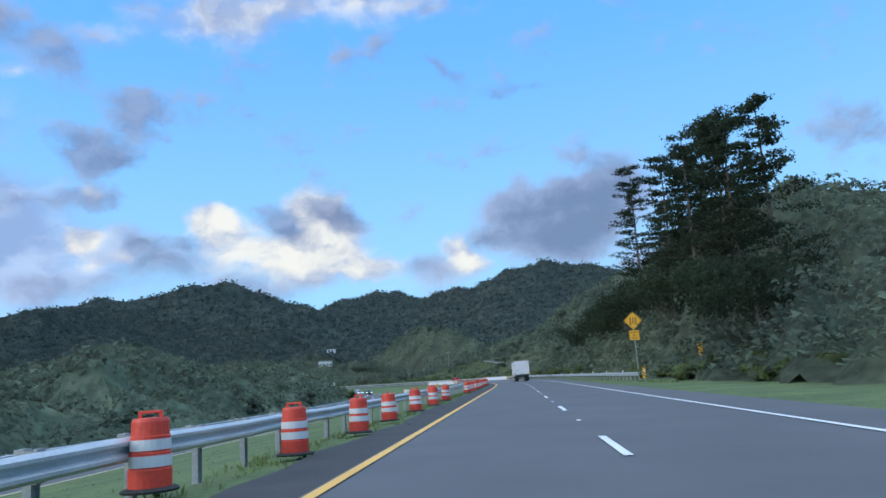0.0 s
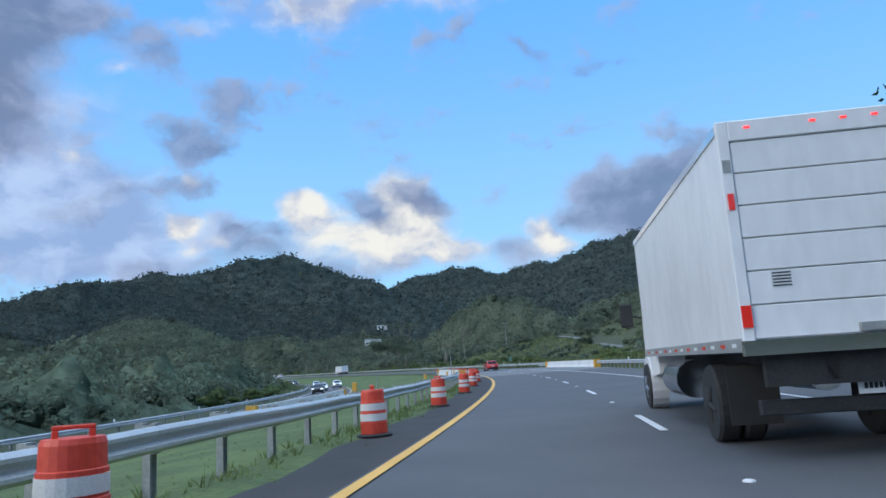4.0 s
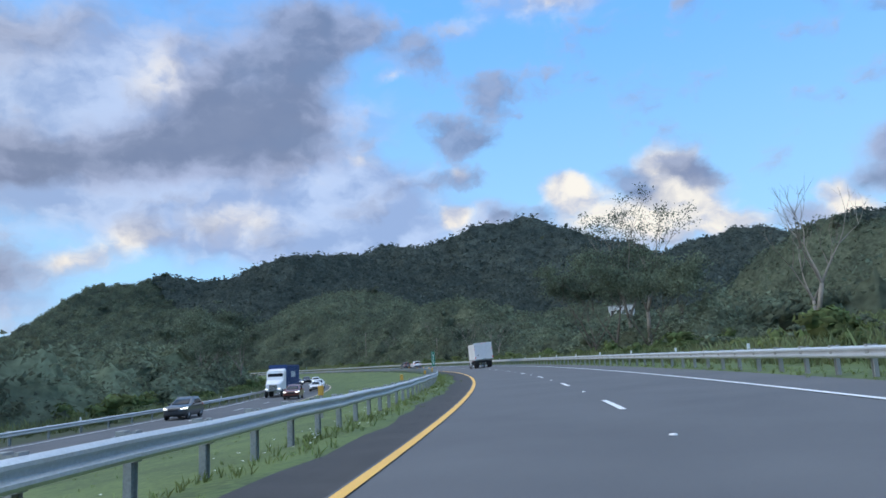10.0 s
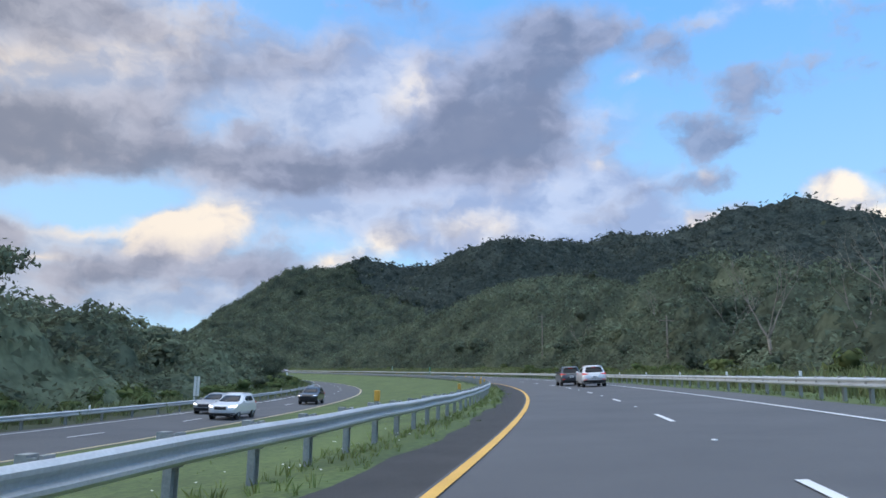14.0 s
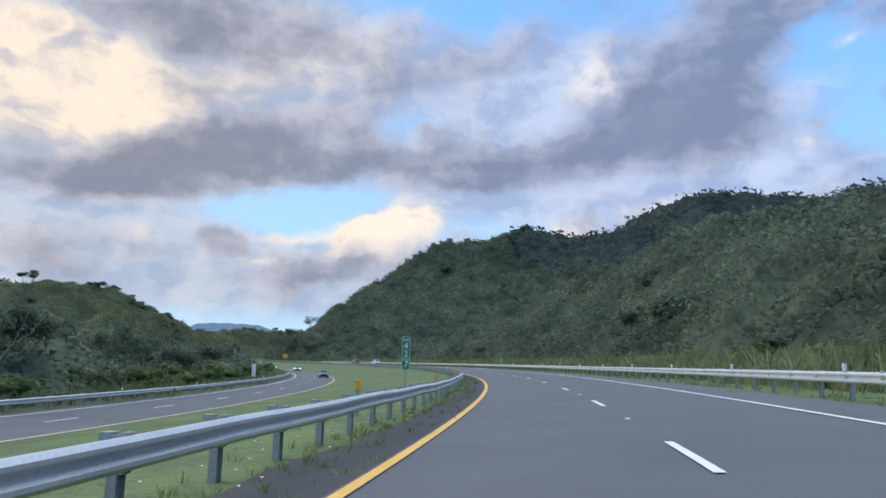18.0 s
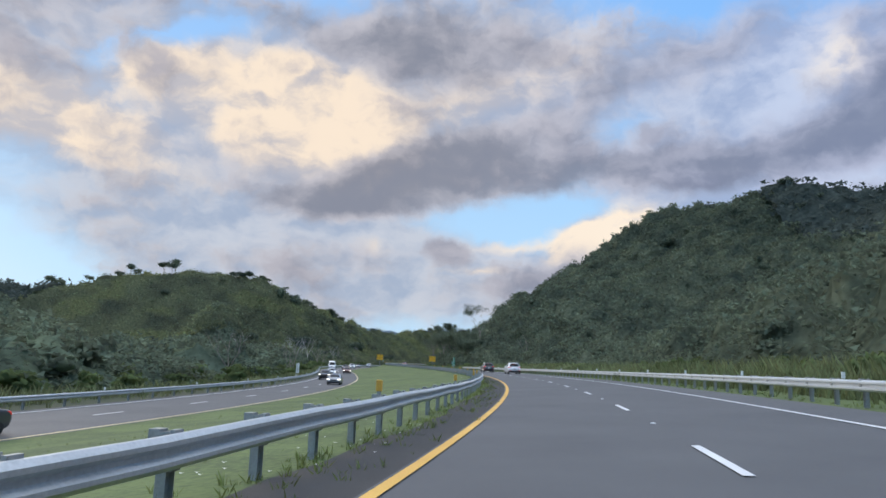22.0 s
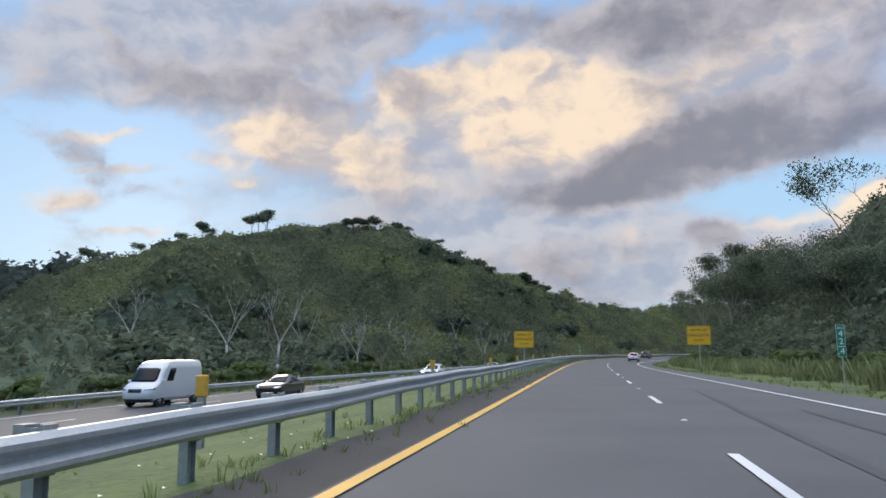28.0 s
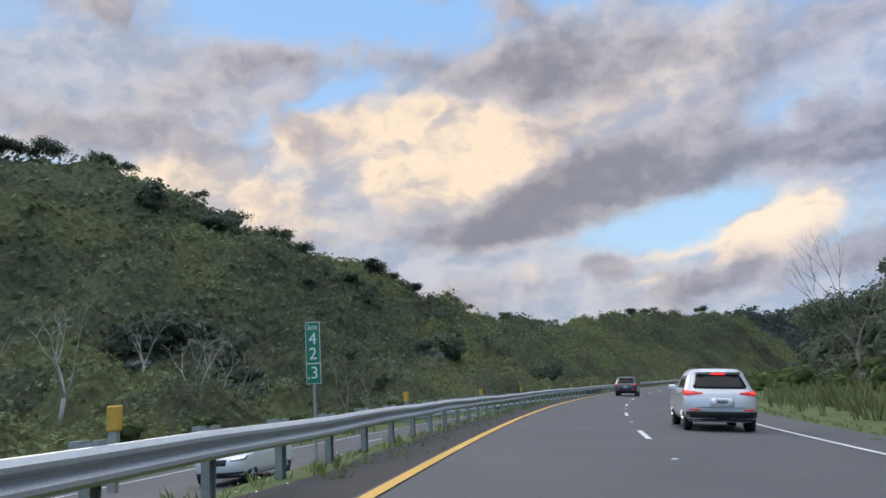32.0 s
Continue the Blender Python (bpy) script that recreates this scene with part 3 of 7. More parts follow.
def strip(name, s0, s1, d0, d1, z, material, step=3.0, parent=None, thick=0.0):
    """A band of road along the line; d0 and d1 may be functions of s. z is its height above the road plane."""
    n = max(2, int((s1 - s0) / step) + 1)
    ss = np.linspace(s0, s1, n)
    a = np.array([d0(s) if callable(d0) else d0 for s in ss])
    b = np.array([d1(s) if callable(d1) else d1 for s in ss])
    zz = np.array([z(s) if callable(z) else z for s in ss])
    left, right = on_line(ss, a, zz), on_line(ss, b, zz)
    if callable(z):
        left[:, 2], right[:, 2] = zz, zz
    v = np.concatenate([left, right])
    f = np.array([(i, n + i, n + i + 1, i + 1) for i in range(n - 1)])
    ob = big_mesh(name, v, f, material, parent)
    return ob


def sweep(name, s0, s1, profile, material, parent=None, step=2.0, closed=True, base=None, label="", smooth_it=False):
    """A profile of (d, z) pairs drawn along the line; base(s) gives its (d, z) offset there."""
    n = max(2, int((s1 - s0) / step) + 1)
    ss = np.linspace(s0, s1, n)
    off = np.array([base(s) if base else (0, 0) for s in ss])
    k = len(profile)
    v = np.concatenate([on_line(ss, off[:, 0] + pd, off[:, 1] + pz) for pd, pz in profile]).reshape(k, n, 3).transpose(1, 0, 2).reshape(-1, 3)
    f = []
    for i in range(n - 1):
        for j in range(k if closed else k - 1):
            f.append((i * k + j, i * k + (j + 1) % k, (i + 1) * k + (j + 1) % k, (i + 1) * k + j))
    if closed:
        f.append(tuple(range(k - 1, -1, -1)))
        f.append(tuple((n - 1) * k + j for j in range(k)))
    return mesh_ob(name, v, f, material, parent, label, smooth_it)


# ---- the shape of the land ----
HILLS = []


def hill(x, y, h, a, b, r):
    HILLS.append((x, y, h, a, b, r))


hill(-415, 1156, 164, 250, 190, -0.15)
hill(-175, 1779, 214, 217, 369, 0.02)
hill(226, 1496, 219, 281, 271, 0.76)
hill(105, 345, 50, 56, 45, -0.37)
hill(-570, 991, 119, 119, 176, -0.15)
hill(-766, 857, 65, 210, 122, 1.22)
hill(-15, 585, 48, 61, 22, -0.83)
hill(-581, 759, 64, 64, 126, 0.04)
hill(-490, 845, 105, 97, 56, 1.28)
hill(-351, 1093, 120, 15, 60, 1.84)
hill(-639, 711, 73, 53, 50, 1.40)
hill(-486, 376, 38, 51, 37, 1.28)
hill(-663, 450, 49, 78, 31, 1.85)
hill(-770, 443, 53, 98, 69, 1.10)
hill(-666, 490, 37, 15, 37, 4.13)
hill(-1059, 897, 49, 209, 186, 1.35)
hill(-722, 310, 44, 15, 79, 1.26)
hill(45, 143, 39, 39, 58, -0.18)
hill(-409, 846, 72, 67, 232, 0.57)
hill(-879, 237, 57, 100, 90, 2.09)
hill(-580, 756, 73, 92, 29, 1.09)
hill(-166, 494, 34, 49, 65, 0.36)
hill(-120, 700, 39, 59, 60, -0.00)
hill(-561, 486, 26, 30, 15, 0.34)
GRID_S = np.arange(-150.0, 1700.0, 2.0)
GRID_C = on_line(GRID_S)
GRID_H = np.interp(GRID_S / SPEED, LINE_T, LINE_H)


def along(X, Y):
    """For arrays of places: distance along the line and to its right."""
    s, d = np.empty(X.shape), np.empty(X.shape)
    for i in range(0, len(X), 3000):
        x, y = X[i:i + 3000], Y[i:i + 3000]
        q = (GRID_C[None, :, 0] - x[:, None]) ** 2 + (GRID_C[None, :, 1] - y[:, None]) ** 2
        j = q.argmin(1)
        h, dx, dy = GRID_H[j], x - GRID_C[j, 0], y - GRID_C[j, 1]
        s[i:i + 3000] = GRID_S[j] - np.sin(h) * dx + np.cos(h) * dy
        lat = np.cos(h) * dx + np.sin(h) * dy
        d[i:i + 3000] = np.sign(lat) * np.sqrt(q[np.arange(len(j)), j])
    return s, d


def opp_near(s):
    """Near edge of the opposite carriageway, metres to the right of the line (negative: left)."""
    return np.interp(s, (0, 860, 960, 1700), (-19.4, -19.4, -9.8, -9.8))


def opp_z(s):
    """Height of the opposite carriageway, which lies lower."""
    return np.interp(s, (0, 780, 870, 980), (-2.1, -2.1, -1.55, -1.3))


LANE_S, LANE_OUT, LANE_UP = (200, 246, 260, 282, 308, 345, 365), (24, 34, 39, 46.5, 54, 62, 66), (0.6, 1.4, 1.9, 3.5, 6.1, 10.0, 12.0)


def vnoise(x, y):
    """Cheap smooth noise, about -1 to 1."""
    return (np.sin(x * 1.0 + 1.7 * np.sin(y * 0.61)) * np.cos(y * 1.13 + 1.3 * np.sin(x * 0.47)) + 0.5 * np.sin(x * 2.3 - y * 1.9 + 2) * np.cos(y * 2.7 + x * 0.9)) / 1.5


def ground_z(X, Y, s=None, d=None):
    if s is None:
        s, d = along(X, Y)
    H = np.zeros_like(X)
    for x, y, h, a, b, r in HILLS:
        c, w = math.cos(r), math.sin(r)
        u, v = ((X - x) * c + (Y - y) * w) / a, (-(X - x) * w + (Y - y) * c) / b
        H += (h * np.exp(-(u * u + v * v) / 2)) ** 3
    H = np.maximum(H ** (1 / 3) - 6.0, 0)
    H *= 1 + 0.10 * vnoise(X * 0.031, Y * 0.031)
    near = opp_near(s)
    e = np.clip(np.where(d > 0, (d - 12) / 45, (-d - (-near + 14)) / 45), 0, 1)
    H *= e * e * (3 - 2 * e)
    # the open slope beside the bridge, with the lane that climbs across it
    lane, level = np.interp(s, LANE_S, LANE_OUT), np.interp(s, LANE_S, LANE_UP)
    open_part = np.clip((s - 200) / 16, 0, 1) * np.clip((362 - s) / 22, 0, 1) * np.clip((lane + 40 - d) / 26, 0, 1) * (d > 0)
    shelf = level * np.clip((d - 13) / (lane - 15.5), 0, 1) + np.clip((d - lane - 2.5) * 0.42, 0, 7.5)
    H = H * (1 - open_part) + shelf * open_part
    b = bank(s)
    right = np.clip(d, -3.2, 9) * b * np.clip((40 - d) / 25, 0, 1)
    lo = -3.4 * b - 0.12
    k = np.clip((d + 4.2) / (near + 1.2 + 4.2), 0, 1)
    left = lo * (1 - k) + (opp_z(s) - 0.05) * k
    left = np.where(d < -70, left * np.clip((170 + d) / 100, 0, 1), left)
    base = np.where(d > -3.6, right - 0.06, left)
    rough = 0.10 * vnoise(X * 0.5, Y * 0.5) * np.clip(np.where(d > 0, (d - 8) / 6, (near - 9 - d) / 6), 0, 1)
    return base + H + rough


# one sheet: fine bands beside the road, joined to a wide net that reaches the horizon
S_LINE = np.arange(-140.0, 1500.0, 4.0)
D_LINE = np.array([-120, -95, -75, -60, -50, -44, -38, -34, -30, -27.5, -25.5, -24, -20, -16.5, -14, -12, -10, -9, -8, -6.5, -5, -4.2, -3.4, -1, 2, 6, 8.2, 9, 10, 12, 14, 17, 20, 24, 29, 35, 42, 50, 60, 75, 95, 120.0])
SS, DD = np.meshgrid(S_LINE, D_LINE, indexing="ij")
PTS = on_line(SS.ravel(), DD.ravel())
PTS[:, 2] = ground_z(PTS[:, 0], PTS[:, 1], SS.ravel(), DD.ravel())
nd = len(D_LINE)
ii, jj = np.meshgrid(np.arange(len(S_LINE) - 1), np.arange(nd - 1), indexing="ij")
q0 = (ii * nd + jj).ravel()
FQ = np.stack([q0, q0 + 1, q0 + nd + 1, q0 + nd], 1)
mid = np.abs(D_LINE[:-1] + D_LINE[1:]) / 2
lawn = ((D_LINE[:-1] > -30) & (D_LINE[1:] < 15))[jj.ravel()]
verge = big_mesh("ground_verge", PTS, FQ[lawn], GRASS)
tagged(verge, "mown green grass on the median and roadside", "grass", kind="structure")
slope = big_mesh("ground_slope", PTS, FQ[~lawn], SOIL)
tagged(slope, "dark overgrown ground under the roadside woods", "ground", kind="structure")
AX = np.concatenate([np.arange(-4600, -1500, 200), np.arange(-1500, 700, 24), np.arange(700, 4700, 200)]).astype(float)
AY = np.concatenate([np.arange(-4000, -300, 200), np.arange(-300, 2500, 24), np.arange(2500, 5000, 200)]).astype(float)
GX, GY = np.meshgrid(AX, AY, indexing="ij")
GX, GY = GX.ravel(), GY.ravel()
gs, gd = along(GX, GY)
GZ = ground_z(GX, GY, gs, gd)
inside = (np.abs(gd) < 100) & (gs > -125) & (gs < 1485)
GZ = np.where(inside, GZ - 9.0, GZ - np.clip((np.abs(gd) - 100) / 60, 0, 1) * np.clip(GZ / 8, 0, 1) * 3.5)
ny = len(AY)
ii, jj = np.meshgrid(np.arange(len(AX) - 1), np.arange(ny - 1), indexing="ij")
q0 = (ii * ny + jj).ravel()
FG = np.stack([q0, q0 + ny, q0 + ny + 1, q0 + 1], 1)
keep = ~(inside[FG].all(1) & (np.abs(gd)[FG] < 70).all(1))
land = big_mesh("ground", np.stack([GX, GY, GZ], 1), FG[keep], SOIL)
tagged(land, "wooded hills and valley floor reaching the horizon", "ground", kind="structure")



def seen_from_road(p):
    """True for places (x, y, z of a treetop) that the land does not hide from every point of the highway."""
    out = np.zeros(len(p), bool)
    for s in range(0, 950, 60):
        e = on_line(float(s), 0.0, 1.2)
        v = p - e
        dist = np.hypot(v[:, 0], v[:, 1])
        rise = v[:, 2] / dist
        clear = np.ones(len(p), bool)
        for u in np.linspace(0.06, 0.9, 24):
            q = e + v * u
            i = np.clip(np.searchsorted(AX, q[:, 0]), 0, len(AX) - 1)
            j = np.clip(np.searchsorted(AY, q[:, 1]), 0, len(AY) - 1)
            h = GZ[i * ny + j] - 7.0
            clear &= (h - e[2]) / (dist * u) < rise
        out |= clear
    return out


# ---- carriageways ----
R_EDGE, L_EDGE, DASH = 5.55, -1.95, 1.72


def right_out(s):
    """Outer edge of the paved shoulder; it widens where a ramp joins at the bridge."""
    return float(np.interp(s, (-150, 95, 150, 225, 262, 1700), (7.6, 7.6, 10.2, 10.4, 7.6, 7.6)))


def structure(ob, label, category):
    return tagged(ob, label, category, kind="structure")


for a, e in ((-140, 188), (229, 1500)):
    structure(strip("road", a, e, L_EDGE - 0.15, R_EDGE + 0.2, 0.0, ASPHALT, 2.0), "smooth grey asphalt carriageway with two lanes", "road")
for a, e in ((-140, 188), (229, 1500)):
    structure(strip("road_shoulder_left", a, e, lambda s: -3.25 + 0.12 * math.sin(s * 0.37) + 0.1 * math.sin(s * 1.3), L_EDGE - 0.15, -0.012, SHOULDER, 1.5), "dark crumbling asphalt strip beside the yellow line", "road shoulder")
for a, e in ((-140, 188), (229, 1500)):
    structure(strip("road_shoulder_right", a, e, R_EDGE + 0.2, right_out, -0.006, ASPHALT), "grey asphalt outer shoulder", "road shoulder")
structure(strip("bridge_deck", 188, 229, -3.7, 10.3, 0.004, DECK, 2.0), "pale concrete bridge deck", "bridge")
structure(strip("yellow_line", -140, 1500, L_EDGE - 0.08, L_EDGE + 0.08, 0.016, YELLOW_LINE, 2.0), "continuous yellow edge line", "road marking")
structure(strip("white_line", -140, 1500, R_EDGE - 0.07, R_EDGE + 0.07, 0.016, WHITE_LINE, 2.0), "continuous white edge line", "road marking")
opp = structure(strip("road_opposite", -140, 1500, lambda s: opp_near(s) - 8.0, lambda s: opp_near(s) + 0.7, lambda s: float(opp_z(s)), ASPHALT), "grey asphalt opposite carriageway", "road")
structure(strip("yellow_line_opposite", -140, 1500, lambda s: opp_near(s) - 0.1, lambda s: opp_near(s) + 0.05, lambda s: float(opp_z(s)) + 0.015, PALE_YELLOW), "faded yellow edge line of the opposite carriageway", "road marking")
structure(strip("white_line_opposite", -140, 1500, lambda s: opp_near(s) - 7.15, lambda s: opp_near(s) - 7.0, lambda s: float(opp_z(s)) + 0.015, WHITE_LINE), "white edge line of the opposite carriageway", "road marking")
lane_marks = structure(new("lane_markings"), "dashed white lane markings", "road marking")
DASH_K, DASH_S = (-8, 0, 15, 20, 42, 47, 57, 70, 75, 80, 110), (-84.7, 11.3, 190.3, 250.3, 516.2, 576.4, 693.8, 844.9, 903.6, 962.1, 1322)
for k in range(-8, 110):
    s0 = float(np.interp(k, DASH_K, DASH_S)) - 1.5
    strip("dash", s0, s0 + 3.0, DASH - 0.065, DASH + 0.065, 0.017, WHITE_LINE, 1.0, lane_marks)
lane_marks_opp = structure(new("lane_markings_opposite"), "dashed white lane markings of the opposite carriageway", "road marking")
for k in range(-8, 110):
    s0 = k * 12.0
    o = strip("dash", s0, s0 + 3.0, lambda s: opp_near(s) - 3.6, lambda s: opp_near(s) - 3.46, lambda s: float(opp_z(s)) + 0.016, WHITE_LINE, 1.5, lane_marks_opp)

# ---- guard rails, barriers, barrels ----
W_BEAM = ((0.0, -0.155), (0.028, -0.15), (0.085, -0.105), (0.085, -0.065), (0.02, -0.02), (0.02, 0.02), (0.085, 0.065), (0.085, 0.105), (0.028, 0.15), (0.0, 0.155),
          (-0.006, 0.155), (0.016, 0.14), (0.072, 0.105), (0.072, 0.07), (0.008, 0.022), (0.008, -0.022), (0.072, -0.07), (0.072, -0.105), (0.016, -0.14), (-0.006, -0.155))


def post_mesh():
    bm = bmesh.new()
    box(bm, -0.05, 0.05, -0.075, -0.065, -0.95, 0.17)
    box(bm, -0.05, 0.05, 0.065, 0.075, -0.95, 0.17)
    box(bm, -0.006, 0.006, -0.07, 0.07, -0.95, 0.17)
    box(bm, -0.16, -0.055, -0.07, 0.07, -0.17, 0.19)
    box(bm, 0.055, 0.10, -0.07, 0.07, -0.17, 0.19)
    me = bpy.data.meshes.new("post")
    bm.to_mesh(me)
    bm.free()
    me.materials.append(POST_STEEL)
    return me


POST = post_mesh()


def guard_rail(label, s0, s1, base, side, spacing=1.95, group="guard rails"):
    """side: +1 where the beam faces right (rail left of the lanes), -1 where it faces left. base(s): d and height of the beam's middle."""
    g = thing("guard_rail", label, "guard rail", group)
    prof = [(side * (a - 0.0), b) for a, b in W_BEAM]
    sweep("beam", s0, s1, prof if side < 0 else prof[::-1], STEEL, g, 1.95, True, base)
    n = int((s1 - s0) / spacing)
    for i in range(n):
        s = s0 + 0.4 + i * spacing
        d, z = base(s)
        o = new("post", POST)
        o.parent = g
        o.matrix_basis = place(s, d - side * 0.11, z)
    return g


TRIPLE = ((0.0, -0.36), (0.085, -0.31), (0.085, -0.27), (0.02, -0.215), (0.02, -0.185), (0.085, -0.13), (0.085, -0.09), (0.02, -0.035), (0.02, -0.005), (0.085, 0.05), (0.085, 0.09), (0.0, 0.155),
          (-0.01, 0.15), (0.072, 0.085), (0.072, 0.055), (0.008, 0.0), (0.008, -0.04), (0.072, -0.095), (0.072, -0.125), (0.008, -0.18), (0.008, -0.22), (0.072, -0.275), (0.072, -0.305), (-0.01, -0.355))


def triple_beam(s0, s1, base, side):
    """The deep three-ridged beam that ties a guard rail to a bridge parapet."""
    g = thing("transition_rail", "deep galvanised three-ridged rail tied to the bridge parapet", "guard rail", "transition rails")
    prof = [(side * a, b) for a, b in TRIPLE]
    sweep("beam", s0, s1, prof if side < 0 else prof[::-1], STEEL, g, 1.0, True, base)
    for k in range(int((s1 - s0) / 0.95)):
        d, z = base(s0 + 0.4 + k * 0.95)
        o = new("post", POST)
        o.parent = g
        o.matrix_basis = place(s0 + 0.4 + k * 0.95, d - side * 0.11, z)


def left_rail(s):
    return float(np.interp(s, (-100, 180, 245, 420, 560, 1700), (-4.7, -4.6, -4.7, -4.6, -3.55, -3.75))), 0.50 + 0.02 * math.sin(s * 0.21) + 0.012 * math.sin(s * 0.9)


def right_rail(s):
    return float(np.interp(s, (50, 62, 120, 160, 200, 228, 262, 1700), (10.9, 10.7, 9.2, 9.0, 10.8, 10.8, 8.3, 8.3))), 0.56


def opp_rail(s):
    return float(opp_near(s)) - 8.4, float(opp_z(s)) + 0.58 + 9 * float(bank(s))


guard_rail("galvanised steel guard rail beside the orange barrels", -40, 181, left_rail, 1)
triple_beam(181.05, 188.2, left_rail, 1)
triple_beam(241.6, 248, left_rail, 1)
triple_beam(226, 231, right_rail, -1)
guard_rail("galvanised steel guard rail on steel posts beside the median", 248.05, 600, left_rail, 1)
guard_rail("galvanised steel guard rail on steel posts beside the median", 600, 1000, left_rail, 1)
guard_rail("galvanised steel guard rail on steel posts beside the median", 1000, 1350, left_rail, 1)
guard_rail("galvanised steel guard rail on the outer shoulder", 62, 196, right_rail, -1)
guard_rail("galvanised steel guard rail on the outer shoulder", 231.05, 520, right_rail, -1)
guard_rail("galvanised steel guard rail on the outer shoulder below the wooded hill", 520, 832, right_rail, -1)
guard_rail("galvanised steel guard rail on the far side of the opposite carriageway", -60, 420, opp_rail, 1, 3.9)
guard_rail("galvanised steel guard rail on the far side of the opposite carriageway", 420, 1350, opp_rail, 1, 3.9)


def barrier(label, s0, s1, d, parent_group="bridge parapets", z=0.0):
    g = thing("concrete_barrier", label, "barrier", parent_group)
    prof = ((-0.30, -0.2), (0.30, -0.2), (0.30, 0.08), (0.16, 0.30), (0.09, 0.82), (-0.09, 0.82), (-0.16, 0.30), (-0.30, 0.08))
    n = max(1, round((s1 - s0) / 6.0))
    for i in range(n):
        a, b = s0 + (s1 - s0) * i / n, s0 + (s1 - s0) * (i + 1) / n
        sweep("segment", a + 0.012, b - 0.012, prof, CONCRETE, g, 2.0, True, lambda s: (d, z))
    for a, b in ((s0 - 0.5, s0), (s1, s1 + 0.5)):
        sweep("end_block", a, b, ((-0.34, -0.2), (0.34, -0.2), (0.34, 0.86), (-0.34, 0.86)), BARRIER_YELLOW, g, 1.0, True, lambda s: (d, z), "yellow painted end block")
    return g


barrier("white painted concrete bridge parapet with yellow end block", 188.2, 241, -4.3)
barrier("white painted concrete bridge parapet with yellow end block", 197, 225, 10.75)
barrier("white painted concrete barrier of the opposite carriageway", 164, 200, -17.6, z=-1.35)


def barrel():
    g = thing("traffic_barrel", "orange plastic traffic barrel with white reflective bands", "traffic barrel", "traffic barrels")
    part("body", lathe(((0.29, 0.06), (0.292, 0.30), (0.28, 0.31), (0.28, 0.52), (0.268, 0.53), (0.268, 0.74), (0.255, 0.75), (0.25, 0.94), (0.235, 0.985), (0.10, 0.99)), 22), ORANGE, g, smooth_it=False)
    part("band", lathe(((0.2885, 0.335), (0.2865, 0.485)), 22), REFLECT, g, "white reflective band")
    part("band", lathe(((0.2765, 0.555), (0.2745, 0.70)), 22), REFLECT, g, "white reflective band")
    part("base", lathe(((0.38, 0.0), (0.39, 0.03), (0.36, 0.05), (0.30, 0.065)), 20), RUBBER, g, "black rubber base ring")
    bm = bmesh.new()
    box(bm, -0.16, -0.11, -0.022, 0.022, 0.97, 1.05)
    box(bm, 0.11, 0.16, -0.022, 0.022, 0.97, 1.05)
    box(bm, -0.16, 0.16, -0.022, 0.022, 1.05, 1.085)
    part("handle", bm, ORANGE, g, bevel=0.008)
    return g


first = barrel()
rb = random.Random(4)
spots = (8.9, 12.7, 17.6, 22.3, 28.2, 33.6, 38.9, 39.95, 57, 59.5, 64, 70.8, 75.8, 83.4, 93.0, 100.6, 105.5, 113.4, 122.5, 131, 140, 150, 160, 170, 179, 187.4, 195.0, 201.2, 211, 217.6, 222.6, 227.2, 234, 239, 248)
for i, s in enumerate(spots):
    d = -4.3 if s == 38.9 else float(np.interp(s, (8, 9.5, 12.5, 60, 90, 98, 106, 131, 185, 189, 191, 241, 246, 260), (-4.35, -4.35, -3.65, -3.6, -3.6, -3.6, -3.35, -3.1, -3.1, -3.54, -3.0, -2.85, -4.2, -4.2)))
    m = place(s, d + rb.uniform(-0.05, 0.05), 0.0, rb.uniform(0, 180)) @ Matrix.Scale(0.92, 4) @ Matrix.Rotation(radians(rb.uniform(-2.5, 2.5)), 4, "X")
    if i == 0:
        first.matrix_basis = m
    else:
        copy_thing(first, m)


# ---- signs and markers ----


def words(text, size, material, parent, x, z, y=-0.006, squeeze=1.0):
    """Raised lettering facing -y, centred at x, z."""
    cu = bpy.data.curves.new("lettering", "FONT")
    cu.body, cu.size, cu.extrude, cu.align_x, cu.align_y = text, size, 0.0025, "CENTER", "CENTER"
    ob = bpy.data.objects.new("lettering", cu)
    scene.collection.objects.link(ob)
    dg = bpy.context.evaluated_depsgraph_get()
    me = bpy.data.meshes.new_from_object(ob.evaluated_get(dg))
    bpy.data.objects.remove(ob)
    me.materials.clear()
    me.materials.append(material)
    o = new("lettering", me)
    o.parent = parent
    o.matrix_basis = Matrix.Translation((x, y, z)) @ Matrix.Rotation(radians(90), 4, "X") @ Matrix.Diagonal((squeeze, 1, 1, 1))
    return o


def panel_bm(w, h, r, t=0.006, z=0.0):
    """A rounded upright sheet, w wide and h high, centred at height z, facing -y."""
    bm = bmesh.new()
    pts = []
    for cx, cz, a0 in ((w / 2 - r, h / 2 - r, 0), (-w / 2 + r, h / 2 - r, 90), (-w / 2 + r, -h / 2 + r, 180), (w / 2 - r, -h / 2 + r, 270)):
        for k in range(5):
            a = radians(a0 + k * 22.5)
            pts.append((cx + r * math.cos(a), cz + r * math.sin(a)))
    front = [bm.verts.new((px, -t / 2, z + pz)) for px, pz in pts]
    back = [bm.verts.new((px, t / 2, z + pz)) for px, pz in pts]
    bm.faces.new(front)
    bm.faces.new(back[::-1])
    n = len(pts)
    for i in range(n):
        bm.faces.new((front[i], back[i], back[(i + 1) % n], front[(i + 1) % n]))
    return bm


